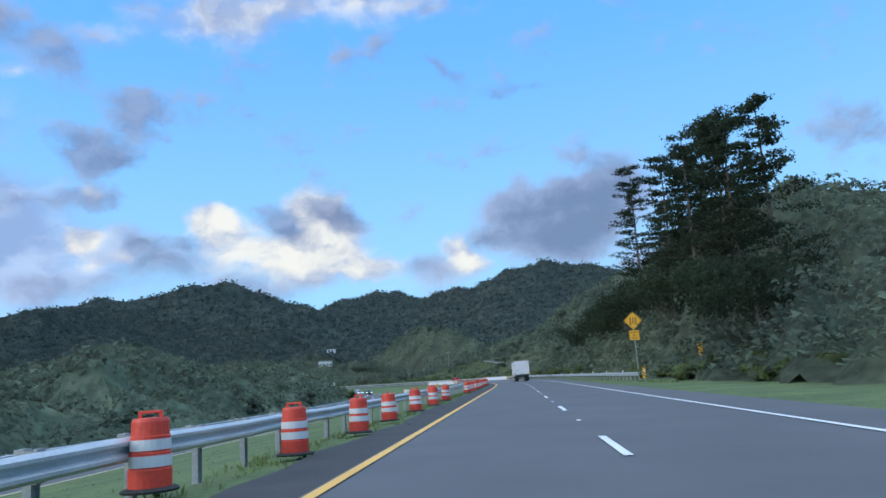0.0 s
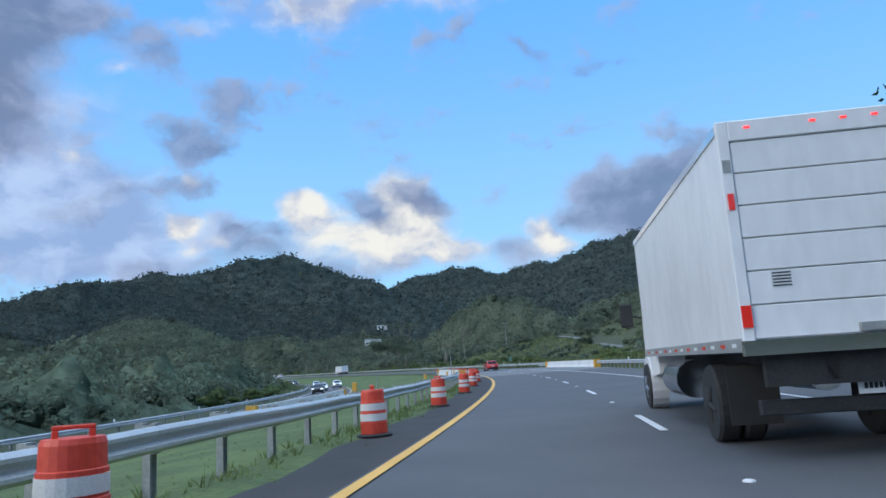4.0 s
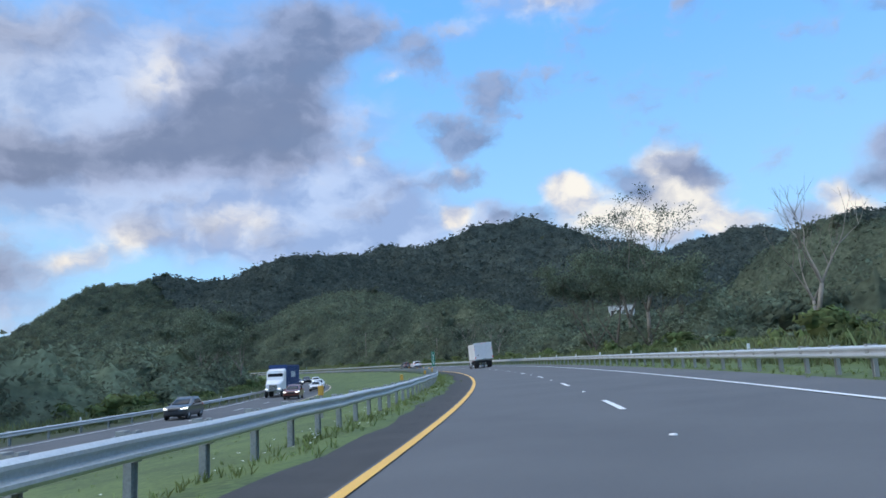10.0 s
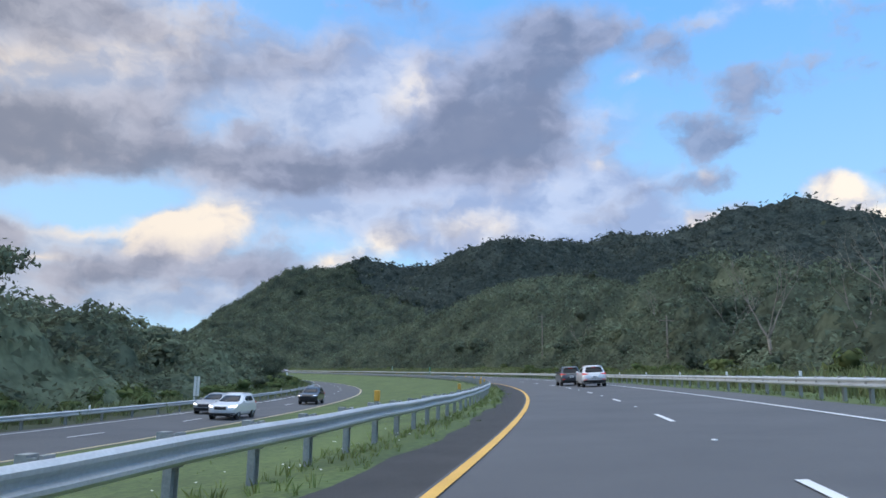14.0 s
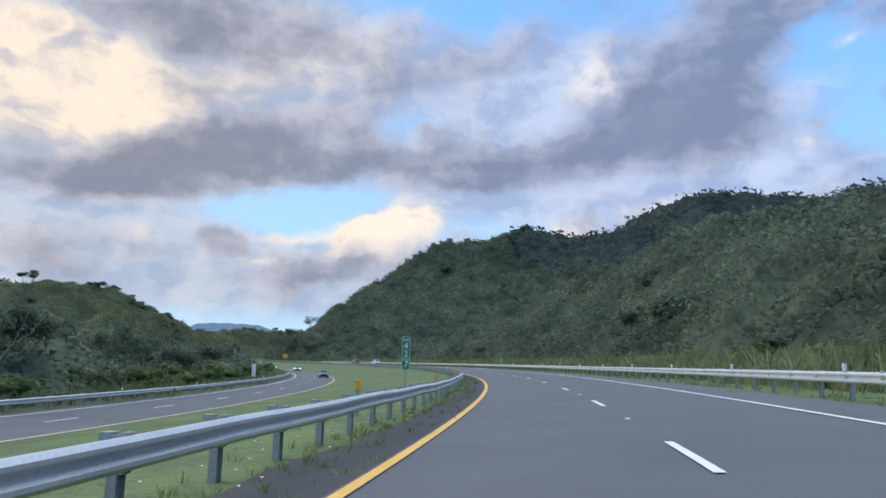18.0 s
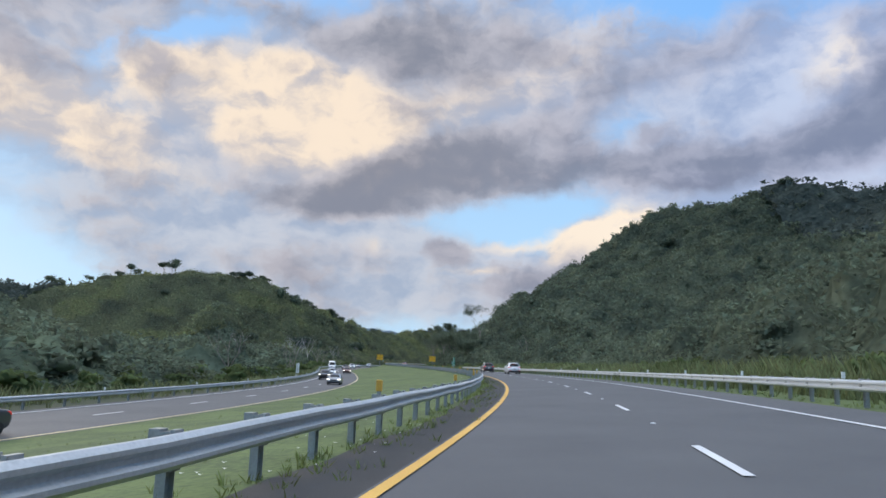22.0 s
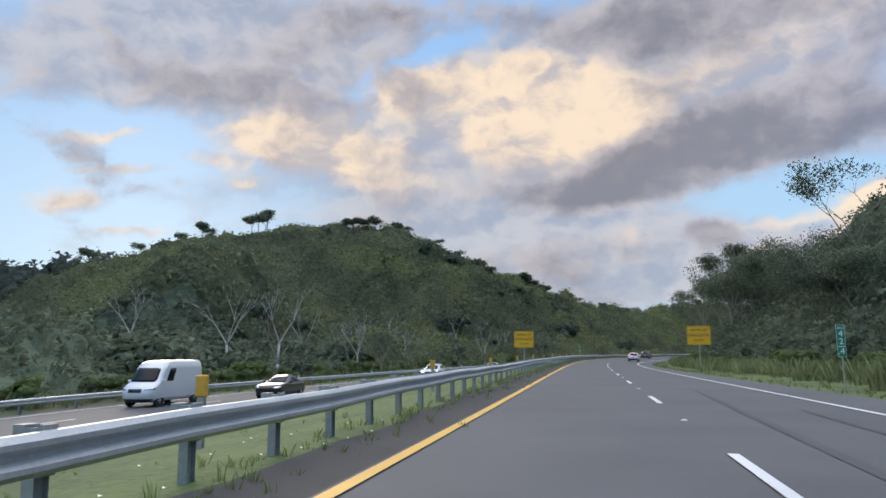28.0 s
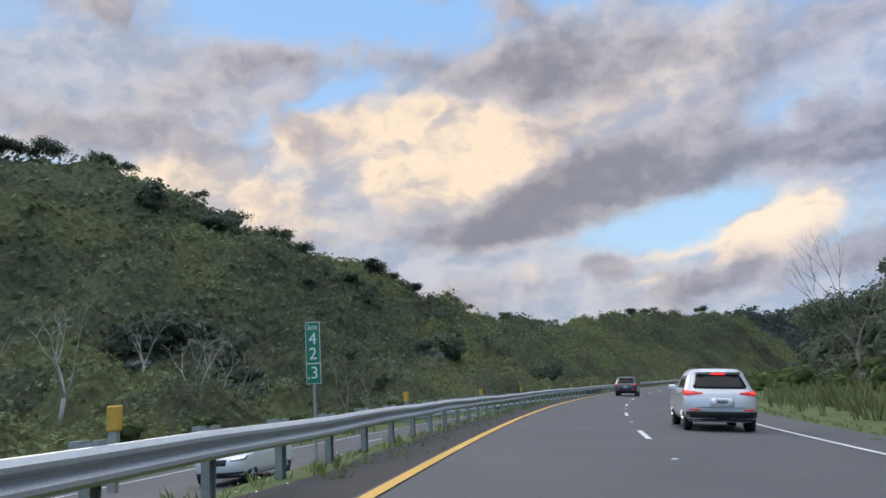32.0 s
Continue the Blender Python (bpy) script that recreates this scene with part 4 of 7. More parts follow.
def km_sign(a, b, c, s, d, foot, turn=0.0):
    g = thing("kilometre_sign", "narrow green kilometre sign with white figures on a steel post", "road sign", "kilometre signs")
    part("post", boxed(-0.035, 0.035, 0.0, 0.05, foot, 2.3), POST_STEEL, g)
    part("panel", panel_bm(0.44, 1.82, 0.03, z=1.48), SIGN_WHITE, g, "white border sheet")
    part("face", panel_bm(0.41, 1.79, 0.03, 0.004, 1.48), SIGN_GREEN, g, "green sheet").location.y = -0.006
    words("km", 0.24, SIGN_WHITE, g, 0, 2.22, -0.011)
    for ch, z in ((a, 1.88), (b, 1.44), (c, 0.88)):
        words(ch, 0.50, SIGN_WHITE, g, 0.03 if ch == c and z < 1 else 0.0, z, -0.011)
    part("decimal_point", boxed(-0.17, -0.12, -0.013, -0.009, 0.72, 0.77), SIGN_WHITE, g)
    part("rule", boxed(-0.2, 0.2, -0.013, -0.009, 1.15, 1.18), SIGN_WHITE, g)
    g.matrix_basis = place(s, d, 0.72, turn) @ Matrix.Scale(0.715, 4)
    return g


def short_km_sign(text, s, d, foot, turn):
    g = thing("kilometre_sign", "short green kilometre sign with white figures on a steel post", "road sign", "kilometre signs")
    part("post", boxed(-0.035, 0.035, 0.0, 0.05, foot, 2.5), POST_STEEL, g)
    part("panel", panel_bm(0.44, 1.22, 0.03, z=2.0), SIGN_WHITE, g, "white border sheet")
    part("face", panel_bm(0.41, 1.19, 0.03, 0.004, 2.0), SIGN_GREEN, g, "green sheet").location.y = -0.006
    words("km", 0.24, SIGN_WHITE, g, 0, 2.44, -0.011)
    for ch, z in zip(text, (2.1, 1.66)):
        words(ch, 0.50, SIGN_WHITE, g, 0.0, z, -0.011)
    g.matrix_basis = place(s, d, 0.3, turn) @ Matrix.Scale(0.72, 4)


short_km_sign("43", 257, 11.7, -1.2, -6)
km_sign("4", "2", "9", 359.5, -4.95, -2.6, 4)
km_sign("4", "2", "7", 559.2, -5.0, -2.6, 4)
km_sign("4", "2", "5", 758.5, -4.4, -2.6, 4)
km_sign("4", "2", "3", 958.3, -5.1, -2.8, 4)
km_sign("4", "2", "6", 656.5, 9.6, -2.2, -6)
km_sign("4", "2", "4", 857.6, 10.2, -2.2, -6)


def ramp_sign(s, d, foot, turn, lift):
    g = thing("warning_sign", "yellow sign with black lettering on a grey post", "road sign", "emergency ramp signs")
    part("post", boxed(-0.06, 0.06, 0.01, 0.10, foot, 2.6), POST_STEEL, g)
    part("panel", panel_bm(2.2, 1.86, 0.16, z=2.72), SIGN_YELLOW, g)
    bm = panel_bm(2.1, 1.76, 0.13, 0.004, 2.72)
    part("border", bm, SIGN_BLACK, g, "black border line").location.y = -0.005
    part("face", panel_bm(2.06, 1.72, 0.12, 0.004, 2.72), SIGN_YELLOW, g).location.y = -0.009
    words("RAMPA DE", 0.36, SIGN_BLACK, g, 0, 3.22, -0.014, 0.95)
    words("EMERGENCIA", 0.36, SIGN_BLACK, g, 0, 2.72, -0.014, 0.86)
    words("1/2 KM.", 0.36, SIGN_BLACK, g, 0, 2.20, -0.014, 0.95)
    g.matrix_basis = place(s, d, lift, turn)


ramp_sign(906.5, -7.4, -1.3, 3, -0.3)
ramp_sign(899.5, 10.5, -1.3, -5, 0.62)


def diamond_sign(s, d, base):
    g = thing("warning_sign", "yellow diamond warning sign with a yellow plate below", "road sign")
    part("post", boxed(-0.04, 0.04, 0.01, 0.07, -0.8, 3.4), POST_STEEL, g)
    for nm, w, m, y in (("panel", 1.0, SIGN_YELLOW, 0), ("border", 0.94, SIGN_BLACK, -0.005), ("face", 0.90, SIGN_YELLOW, -0.009)):
        o = part(nm, panel_bm(w, w, 0.06, 0.004), m, g)
        o.matrix_basis = Matrix.Translation((0, y, 2.9)) @ Matrix.Rotation(radians(45), 4, "Y")
    for x in (-0.2, 0.2):
        for k in range(5):
            part("symbol_bar", boxed(x - 0.06, x + 0.06, -0.015, -0.011, 2.60 + k * 0.12, 2.67 + k * 0.12), SIGN_BLACK, g)
    part("symbol_bar", boxed(-0.03, 0.03, -0.015, -0.011, 2.65, 3.15), SIGN_BLACK, g)
    part("plate", panel_bm(0.74, 0.74, 0.05, z=1.78), SIGN_YELLOW, g)
    for txt, z in (("HUELLA", 2.0), ("EN", 1.78), ("PASEO", 1.56)):
        words(txt, 0.19, SIGN_BLACK, g, 0, z, -0.008, 0.9)
    g.matrix_basis = place(s, d, base, -4) @ Matrix.Scale(1.3, 4)


diamond_sign(73, 12.6, 2.0)


def object_marker(s, d, z):
    g = thing("object_marker", "yellow and black striped hazard marker on a post", "road sign", "hazard markers")
    part("post", boxed(-0.03, 0.03, 0.0, 0.04, -0.6, 1.2), POST_STEEL, g)
    part("panel", panel_bm(0.32, 0.92, 0.03, z=1.0), SIGN_YELLOW, g)
    for k in range(4):
        bm = bmesh.new()
        zc = 0.66 + k * 0.23
        vs = [bm.verts.new(p) for p in ((-0.155, -0.007, zc + 0.08), (0.155, -0.007, zc - 0.08), (0.155, -0.007, zc + 0.02), (-0.155, -0.007, zc + 0.18))]
        bm.faces.new(vs)
        ex = bmesh.ops.extrude_face_region(bm, geom=list(bm.faces))
        bmesh.ops.translate(bm, vec=(0, 0.003, 0), verts=[v for v in ex["geom"] if isinstance(v, bmesh.types.BMVert)])
        part("stripe", bm, SIGN_BLACK, g)
    g.matrix_basis = place(s, d, z, -4)


object_marker(61, 11.0, -0.3)
object_marker(56, 14.5, 1.2)


def delineators():
    g = thing("rail_marker", "orange-yellow plastic marker block on the guard rail", "road marker", "guard rail markers")
    part("block", boxed(-0.065, 0.065, -0.04, 0.04, 0.0, 0.24), BARRIER_YELLOW, g, bevel=0.015)
    part("foot", boxed(-0.04, 0.04, -0.03, 0.03, -0.55, 0.0), POST_STEEL, g)
    w = thing("edge_marker", "small white reflector block on the guard rail", "road marker", "edge markers")
    part("block", boxed(-0.05, 0.05, -0.03, 0.03, 0.0, 0.20), SIGN_WHITE, w, bevel=0.01)
    part("foot", boxed(-0.02, 0.02, -0.02, 0.02, -0.3, 0.0), POST_STEEL, w)
    first_w = first_y = True
    for s in list(np.arange(49.5, 545, 14.6)) + list(np.arange(546.6, 830, 14.67)) + list(np.arange(833.2, 1300, 11.7)):
        if 185 < s < 245:
            continue
        d, z = left_rail(s)
        m = place(s, d - 0.42, z + 0.2)
        if first_y:
            g.matrix_basis, first_y = m, False
        else:
            copy_thing(g, m)
    for s in list(np.arange(60, 190, 10.0)) + list(np.arange(232, 830, 10.0)):
        d, z = right_rail(s)
        m = place(s, d + 0.12, z + 0.17)
        if first_w:
            w.matrix_basis, first_w = m, False
        else:
            copy_thing(w, m)
    for s in np.arange(150, 1300, 16.0):
        d, z = opp_rail(s)
        copy_thing(w, place(s, d - 0.12, z + 0.17))


delineators()

# ---- vehicles ----


def wheel(parent, x, y, r, w=0.22, rim=ALLOY):
    t = part("wheel", lathe(((r * 0.62, -w / 2), (r * 0.93, -w / 2), (r, -w / 2 + 0.04), (r, w / 2 - 0.04), (r * 0.93, w / 2), (r * 0.62, w / 2)), 24), RUBBER, parent, "black tyre", smooth_it=False)
    t.matrix_basis = Matrix.Translation((x, y, r)) @ Matrix.Rotation(radians(90), 4, "Y")
    bm = lathe(((0.0001, -w / 2 + 0.01), (r * 0.60, -w / 2 + 0.03), (r * 0.64, -w / 2), (r * 0.64, w / 2), (r * 0.60, w / 2 - 0.03), (0.0001, w / 2 - 0.01)), 16)
    part("rim", bm, rim, t, "metal rim")
    for sg in (-1, 1):
        for k in range(5):
            a = 2 * math.pi * k / 5
            b = bmesh.new()
            tube(b, (0, 0, sg * (w / 2 - 0.004)), (r * 0.52 * math.cos(a), r * 0.52 * math.sin(a), sg * (w / 2 - 0.012)), 0.045, 0.03, 6)
            part("spoke", b, rim, t)
    return t


def loft(stations, ring):
    """stations: rows given to ring(row), which returns the points of one closed section."""
    bm = bmesh.new()
    rows = [[bm.verts.new(p) for p in ring(*st)] for st in stations]
    n = len(rows[0])
    for a, b in zip(rows, rows[1:]):
        for i in range(n):
            bm.faces.new((a[i], a[(i + 1) % n], b[(i + 1) % n], b[i]))
    bm.faces.new(rows[0][::-1])
    bm.faces.new(rows[-1])
    return bm


SHAPES = {  # levels of the shell from sill to roof: height, rear end, front end, half width; then glass from and to, lamp heights rear and front, wheels
    "suv": (((0.24, -2.00, 2.02, 0.80), (0.34, -2.14, 2.16, 0.88), (0.52, -2.22, 2.24, 0.925), (0.70, -2.23, 2.24, 0.93), (0.86, -2.18, 2.18, 0.93), (0.97, -2.13, 1.95, 0.92), (1.03, -2.10, 1.20, 0.90), (1.10, -2.05, 1.00, 0.865),
             (1.25, -1.95, 0.72, 0.81), (1.40, -1.84, 0.42, 0.755), (1.53, -1.76, 0.10, 0.70), (1.60, -1.68, -0.12, 0.635), (1.64, -1.45, -0.40, 0.52), (1.655, -1.10, -0.70, 0.30)), 1.11, 1.49, 0.99, 0.82, -1.32, 1.34, 0.35),
    "sedan": (((0.20, -2.10, 2.10, 0.78), (0.30, -2.25, 2.25, 0.86), (0.48, -2.33, 2.33, 0.90), (0.64, -2.34, 2.33, 0.91), (0.78, -2.30, 2.22, 0.905), (0.88, -2.24, 1.90, 0.89), (0.93, -2.10, 1.15, 0.87), (0.97, -1.75, 1.00, 0.85),
               (1.10, -1.45, 0.72, 0.79), (1.24, -1.15, 0.42, 0.72), (1.35, -0.90, 0.15, 0.65), (1.41, -0.70, -0.05, 0.56), (1.45, -0.50, -0.25, 0.35)), 0.99, 1.36, 0.80, 0.68, -1.35, 1.42, 0.325),
    "hatch": (((0.20, -1.80, 1.85, 0.74), (0.32, -1.93, 1.97, 0.82), (0.50, -1.98, 2.00, 0.855), (0.66, -1.98, 1.99, 0.86), (0.82, -1.95, 1.85, 0.855), (0.92, -1.92, 1.40, 0.84), (1.00, -1.88, 1.10, 0.81),
               (1.15, -1.78, 0.80, 0.755), (1.30, -1.65, 0.48, 0.70), (1.42, -1.53, 0.20, 0.64), (1.48, -1.42, 0.00, 0.57), (1.52, -1.10, -0.30, 0.35)), 1.02, 1.40, 0.94, 0.74, -1.22, 1.24, 0.31),
    "van": (((0.30, -2.75, 2.70, 0.90), (0.50, -2.80, 2.85, 0.98), (0.80, -2.80, 2.85, 1.00), (1.05, -2.80, 2.75, 1.00), (1.20, -2.80, 2.50, 1.00), (1.32, -2.79, 2.25, 0.985), (1.70, -2.77, 1.98, 0.95),
             (2.10, -2.75, 1.68, 0.92), (2.40, -2.72, 1.35, 0.86), (2.50, -2.60, 1.05, 0.75), (2.55, -2.30, 0.30, 0.50)), 1.36, 2.12, 1.10, 0.95, -1.75, 1.85, 0.36),
}


def car(kind, label, color, m, brakes=False, lights=False, group=""):
    levels, g0, g1, ztail, zhead, wheel_r, wheel_f, rad = SHAPES[kind]
    lv = np.array(levels)
    g = thing({"suv": "suv", "sedan": "sedan", "hatch": "hatchback", "van": "van"}[kind], label, "car" if kind != "van" else "van", group)

    def at(z):
        return [float(np.interp(z, lv[:, 0], lv[:, k])) for k in (1, 2, 3)]

    def corner(z):
        yr, yf, w = at(z)
        return min(0.30, w * 0.4, (yf - yr) * 0.28)

    def end_point(x, z, front, out=0.0):
        """A point of the rounded rear or front at the side offset x."""
        yr, yf, w = at(z)
        r = corner(z)
        ax = min(abs(x), w)
        dy = (0.22 if front else 0.10) * (ax / w) ** 2 + (r - math.sqrt(max(r * r - max(ax - (w - r), 0) ** 2, 0)))
        side = max(ax - (w - r), 0) / r
        px = x + math.copysign(out * side, x)
        return (px, yf - dy + out, z) if front else (px, yr + dy - out, z)

    def ring(z):
        yr, yf, w = at(z)
        r = corner(z)
        xs = [w * 0.25, (w - r) * 0.8] + [w - r + r * math.sin(radians(t)) for t in (10, 35, 60, 80, 90)]
        back = [end_point(x, z, False) for x in xs]
        front = [end_point(x, z, True) for x in xs]
        mid = [(w * (1 - 0.03 * (2 * u - 1) ** 2), back[-1][1] * (1 - u) + front[-1][1] * u, z) for u in (0.15, 0.38, 0.62, 0.85)]
        half = back + mid + front[::-1]
        return half + [(-x, y, zz) for x, y, zz in half[::-1]]
    part("body", loft([(z,) for z in lv[:, 0]], lambda z: ring(float(z))), color, g, smooth_it=True)

    def skin(name, fn, nu, nv, material, label="", parent=None):
        """A panel, pane or lamp laid close on the shell: fn(u, v) gives its places; its rim turns in."""
        bm = bmesh.new()
        rows = [[bm.verts.new(fn(u / nu, v / nv)) for u in range(nu + 1)] for v in range(nv + 1)]
        for p, q in zip(rows, rows[1:]):
            for i in range(nu):
                bm.faces.new((p[i], p[i + 1], q[i + 1], q[i]))
        rim = rows[0] + [r[-1] for r in rows[1:]] + rows[-1][-2::-1] + [r[0] for r in rows[-2:0:-1]]
        low = [bm.verts.new((v.co.x * 0.975, v.co.y * 0.985, v.co.z)) for v in rim]
        for i in range(len(rim)):
            k = (i + 1) % len(rim)
            bm.faces.new((rim[i], rim[k], low[k], low[i]))
        return part(name, bm, material, parent or g, label, smooth_it=True)

    def band(x0, x1, z0, z1, front, out):
        return lambda u, v: end_point(x0 + (x1 - x0) * u, z0 + (z1 - z0) * v, front, out)

    def pane(front):
        def fn(u, v):
            z = g0 + (g1 - g0) * v
            w = at(z)[2] - 0.5 * corner(z)
            return end_point((2 * u - 1) * w * (0.98 if 0.1 < v < 0.9 else 0.90), z, front, 0.010)
        return fn
    skin("rear_window", pane(False), 12, 6, CAR_GLASS, "dark tinted rear window")
    skin("windscreen", pane(True), 12, 6, CAR_GLASS, "dark windscreen")
    cuts = {"suv": ((0.06, 0.20), (0.23, 0.55), (0.58, 0.93)), "hatch": ((0.06, 0.48), (0.52, 0.93)), "sedan": ((0.06, 0.47), (0.51, 0.94)), "van": ((0.74, 0.93),)}[kind]
    for sx in (-1, 1):
        for c0, c1 in cuts:
            def side(u, v):
                z = g0 + 0.01 + (g1 - g0 - 0.05) * v
                yr, yf, w = at(z)
                r = corner(z)
                f = c0 + (c1 - c0) * u
                return (sx * (w * (1 - 0.03 * (2 * f - 1) ** 2) + 0.010), yr + 0.10 + r + (yf - 0.22 - r - yr - 0.10 - r) * f, z)
            skin("side_window", side, 4, 4, CAR_GLASS, "dark side window")
        for y in (wheel_r, wheel_f):
            w = at(rad)[2]
            part("wheel_arch", lathe(((0.0001, -0.045), (rad + 0.065, -0.045), (rad + 0.065, 0.045), (0.0001, 0.045)), 22), CHASSIS, g, "black wheel arch").matrix_basis = Matrix.Translation((sx * (w - 0.033), y, rad + 0.02)) @ Matrix.Rotation(radians(90), 4, "Y")
            wheel(g, sx * (w - 0.085), y, rad)
        yf1 = at(g0)[1]
        part("mirror", boxed(sx * (at(g0)[2] + 0.10) - 0.11, sx * (at(g0)[2] + 0.10) + 0.11, yf1 - 0.55, yf1 - 0.43, g0 - 0.05, g0 + 0.10), color, g, bevel=0.04)
        wt = at(ztail)[2]

        def tail(u, v):
            h = 0.018 + 0.055 * u if kind != "van" else 0.17
            return end_point(sx * (wt * (0.50 if kind != "van" else 0.86) * (1 - u) + wt * 0.995 * u), ztail + 0.012 * u + h * (2 * v - 1), False, 0.014)
        lamp = skin("tail_lamp", tail, 12, 3, TAIL_RED, "slim red wrap-round tail lamp")
        if brakes:
            skin("bulb", lambda u, v: tail(0.62 + 0.30 * u, 0.25 + 0.5 * v)[0:1] + (tail(0.62 + 0.30 * u, 0.25 + 0.5 * v)[1] - 0.006,) + tail(0.62 + 0.30 * u, 0.25 + 0.5 * v)[2:], 5, 2, BRAKE_RED, "lit brake lamp", lamp)
        wh = at(zhead)[2]

        def head(u, v):
            return end_point(sx * (wh * 0.56 * (1 - u) + wh * 0.985 * u), zhead + 0.05 * u + (0.035 + 0.03 * u) * (2 * v - 1), True, 0.014)
        skin("headlamp", head, 8, 3, HEADLIGHT if lights else CHROME, "lit headlamp" if lights else "clear headlamp")
        if kind == "suv":
            skin("reflector", band(sx * 0.55, sx * 0.80, 0.545, 0.585, False, 0.016), 4, 1, TAIL_RED, "small red bumper reflector")
            part("roof_rail", tube(bmesh.new(), (sx * 0.60, -1.35, 1.645), (sx * 0.60, -0.10, 1.635), 0.018, 0.018, 6), CHROME, g)
    w5 = at(0.42)[2]
    skin("rear_bumper", band(-w5 * 0.97, w5 * 0.97, 0.28, 0.52 if kind == "suv" else 0.40, False, 0.012), 14, 3, CHASSIS, "dark lower bumper")
    skin("front_bumper", band(-w5 * 0.95, w5 * 0.95, 0.26, 0.44, True, 0.012), 14, 3, CHASSIS, "dark lower bumper")
    skin("grille", band(-0.40, 0.40, zhead - 0.16, zhead + 0.03, True, 0.012), 8, 2, CHASSIS, "black grille")
    zp = 0.76 if kind != "van" else 0.7
    yp = at(zp)[0]
    skin("plate_recess", band(-0.30, 0.30, zp - 0.10, zp + 0.11, False, 0.008), 6, 2, CHROME if kind == "sedan" else color)
    pl = part("number_plate", boxed(-0.155, 0.155, yp - 0.025, yp + 0.02, zp - 0.078, zp + 0.078), PLATE, g, "white number plate")
    for k in range(5):
        part("plate_bar", boxed(-0.12 + k * 0.05, -0.085 + k * 0.05, yp - 0.029, yp - 0.024, zp - 0.035, zp + 0.035), SIGN_BLACK, pl)
    if kind in ("suv", "hatch"):
        zt = g1 + 0.045
        ys = at(zt)[0]
        part("spoiler", loft(((ys - 0.10, 0.50, zt - 0.005, zt + 0.02), (ys + 0.02, 0.60, zt - 0.02, zt + 0.045), (ys + 0.20, 0.60, zt - 0.02, zt + 0.06)), lambda y, w, z0, z1: [(-w, y, z0), (w, y, z0), (w * 0.94, y, z1), (-w * 0.94, y, z1)]), color, g, smooth_it=True)
        part("high_brake_lamp", boxed(-0.17, 0.17, ys - 0.06, ys + 0.02, zt - 0.055, zt - 0.022), BRAKE_RED if brakes else TAIL_RED, g, "red high brake lamp", bevel=0.006)
        skin("tailgate_seam", band(-0.62, 0.62, 0.615, 0.628, False, 0.004), 8, 1, CHASSIS)
        part("wiper", tube(bmesh.new(), (-0.05, at(g0)[0] - 0.03, g0 + 0.02), (0.32, at(g0 + 0.05)[0] - 0.02, g0 + 0.05), 0.012, 0.008, 6), CHASSIS, g)
    g.matrix_basis = m
    return g


WHITE = paint("white_car_paint", (0.74, 0.75, 0.77))
SILVER = paint("silver_car_paint", (0.36, 0.37, 0.39))
GREY = paint("dark_grey_car_paint", (0.055, 0.060, 0.068))
BLACKP = paint("black_car_paint", (0.018, 0.018, 0.022))
RED = paint("red_car_paint", (0.46, 0.025, 0.025))
BRONZE = paint("brown_red_car_paint", (0.17, 0.045, 0.030))


def banked(s, d, turn=0.0, z=None):
    """The pose of a vehicle on the driven carriageway (z None) or on the opposite one."""
    x, y, zz = on_line(s, d, 0.0)
    if z is not None:
        zz = z
    lean = Matrix.Rotation(-math.atan(float(bank(s))) if z is None else 0.0, 4, "Y")
    return Matrix.Translation((x, y, zz)) @ Matrix.Rotation(heading(s), 4, "Z") @ lean @ Matrix.Rotation(radians(turn), 4, "Z")


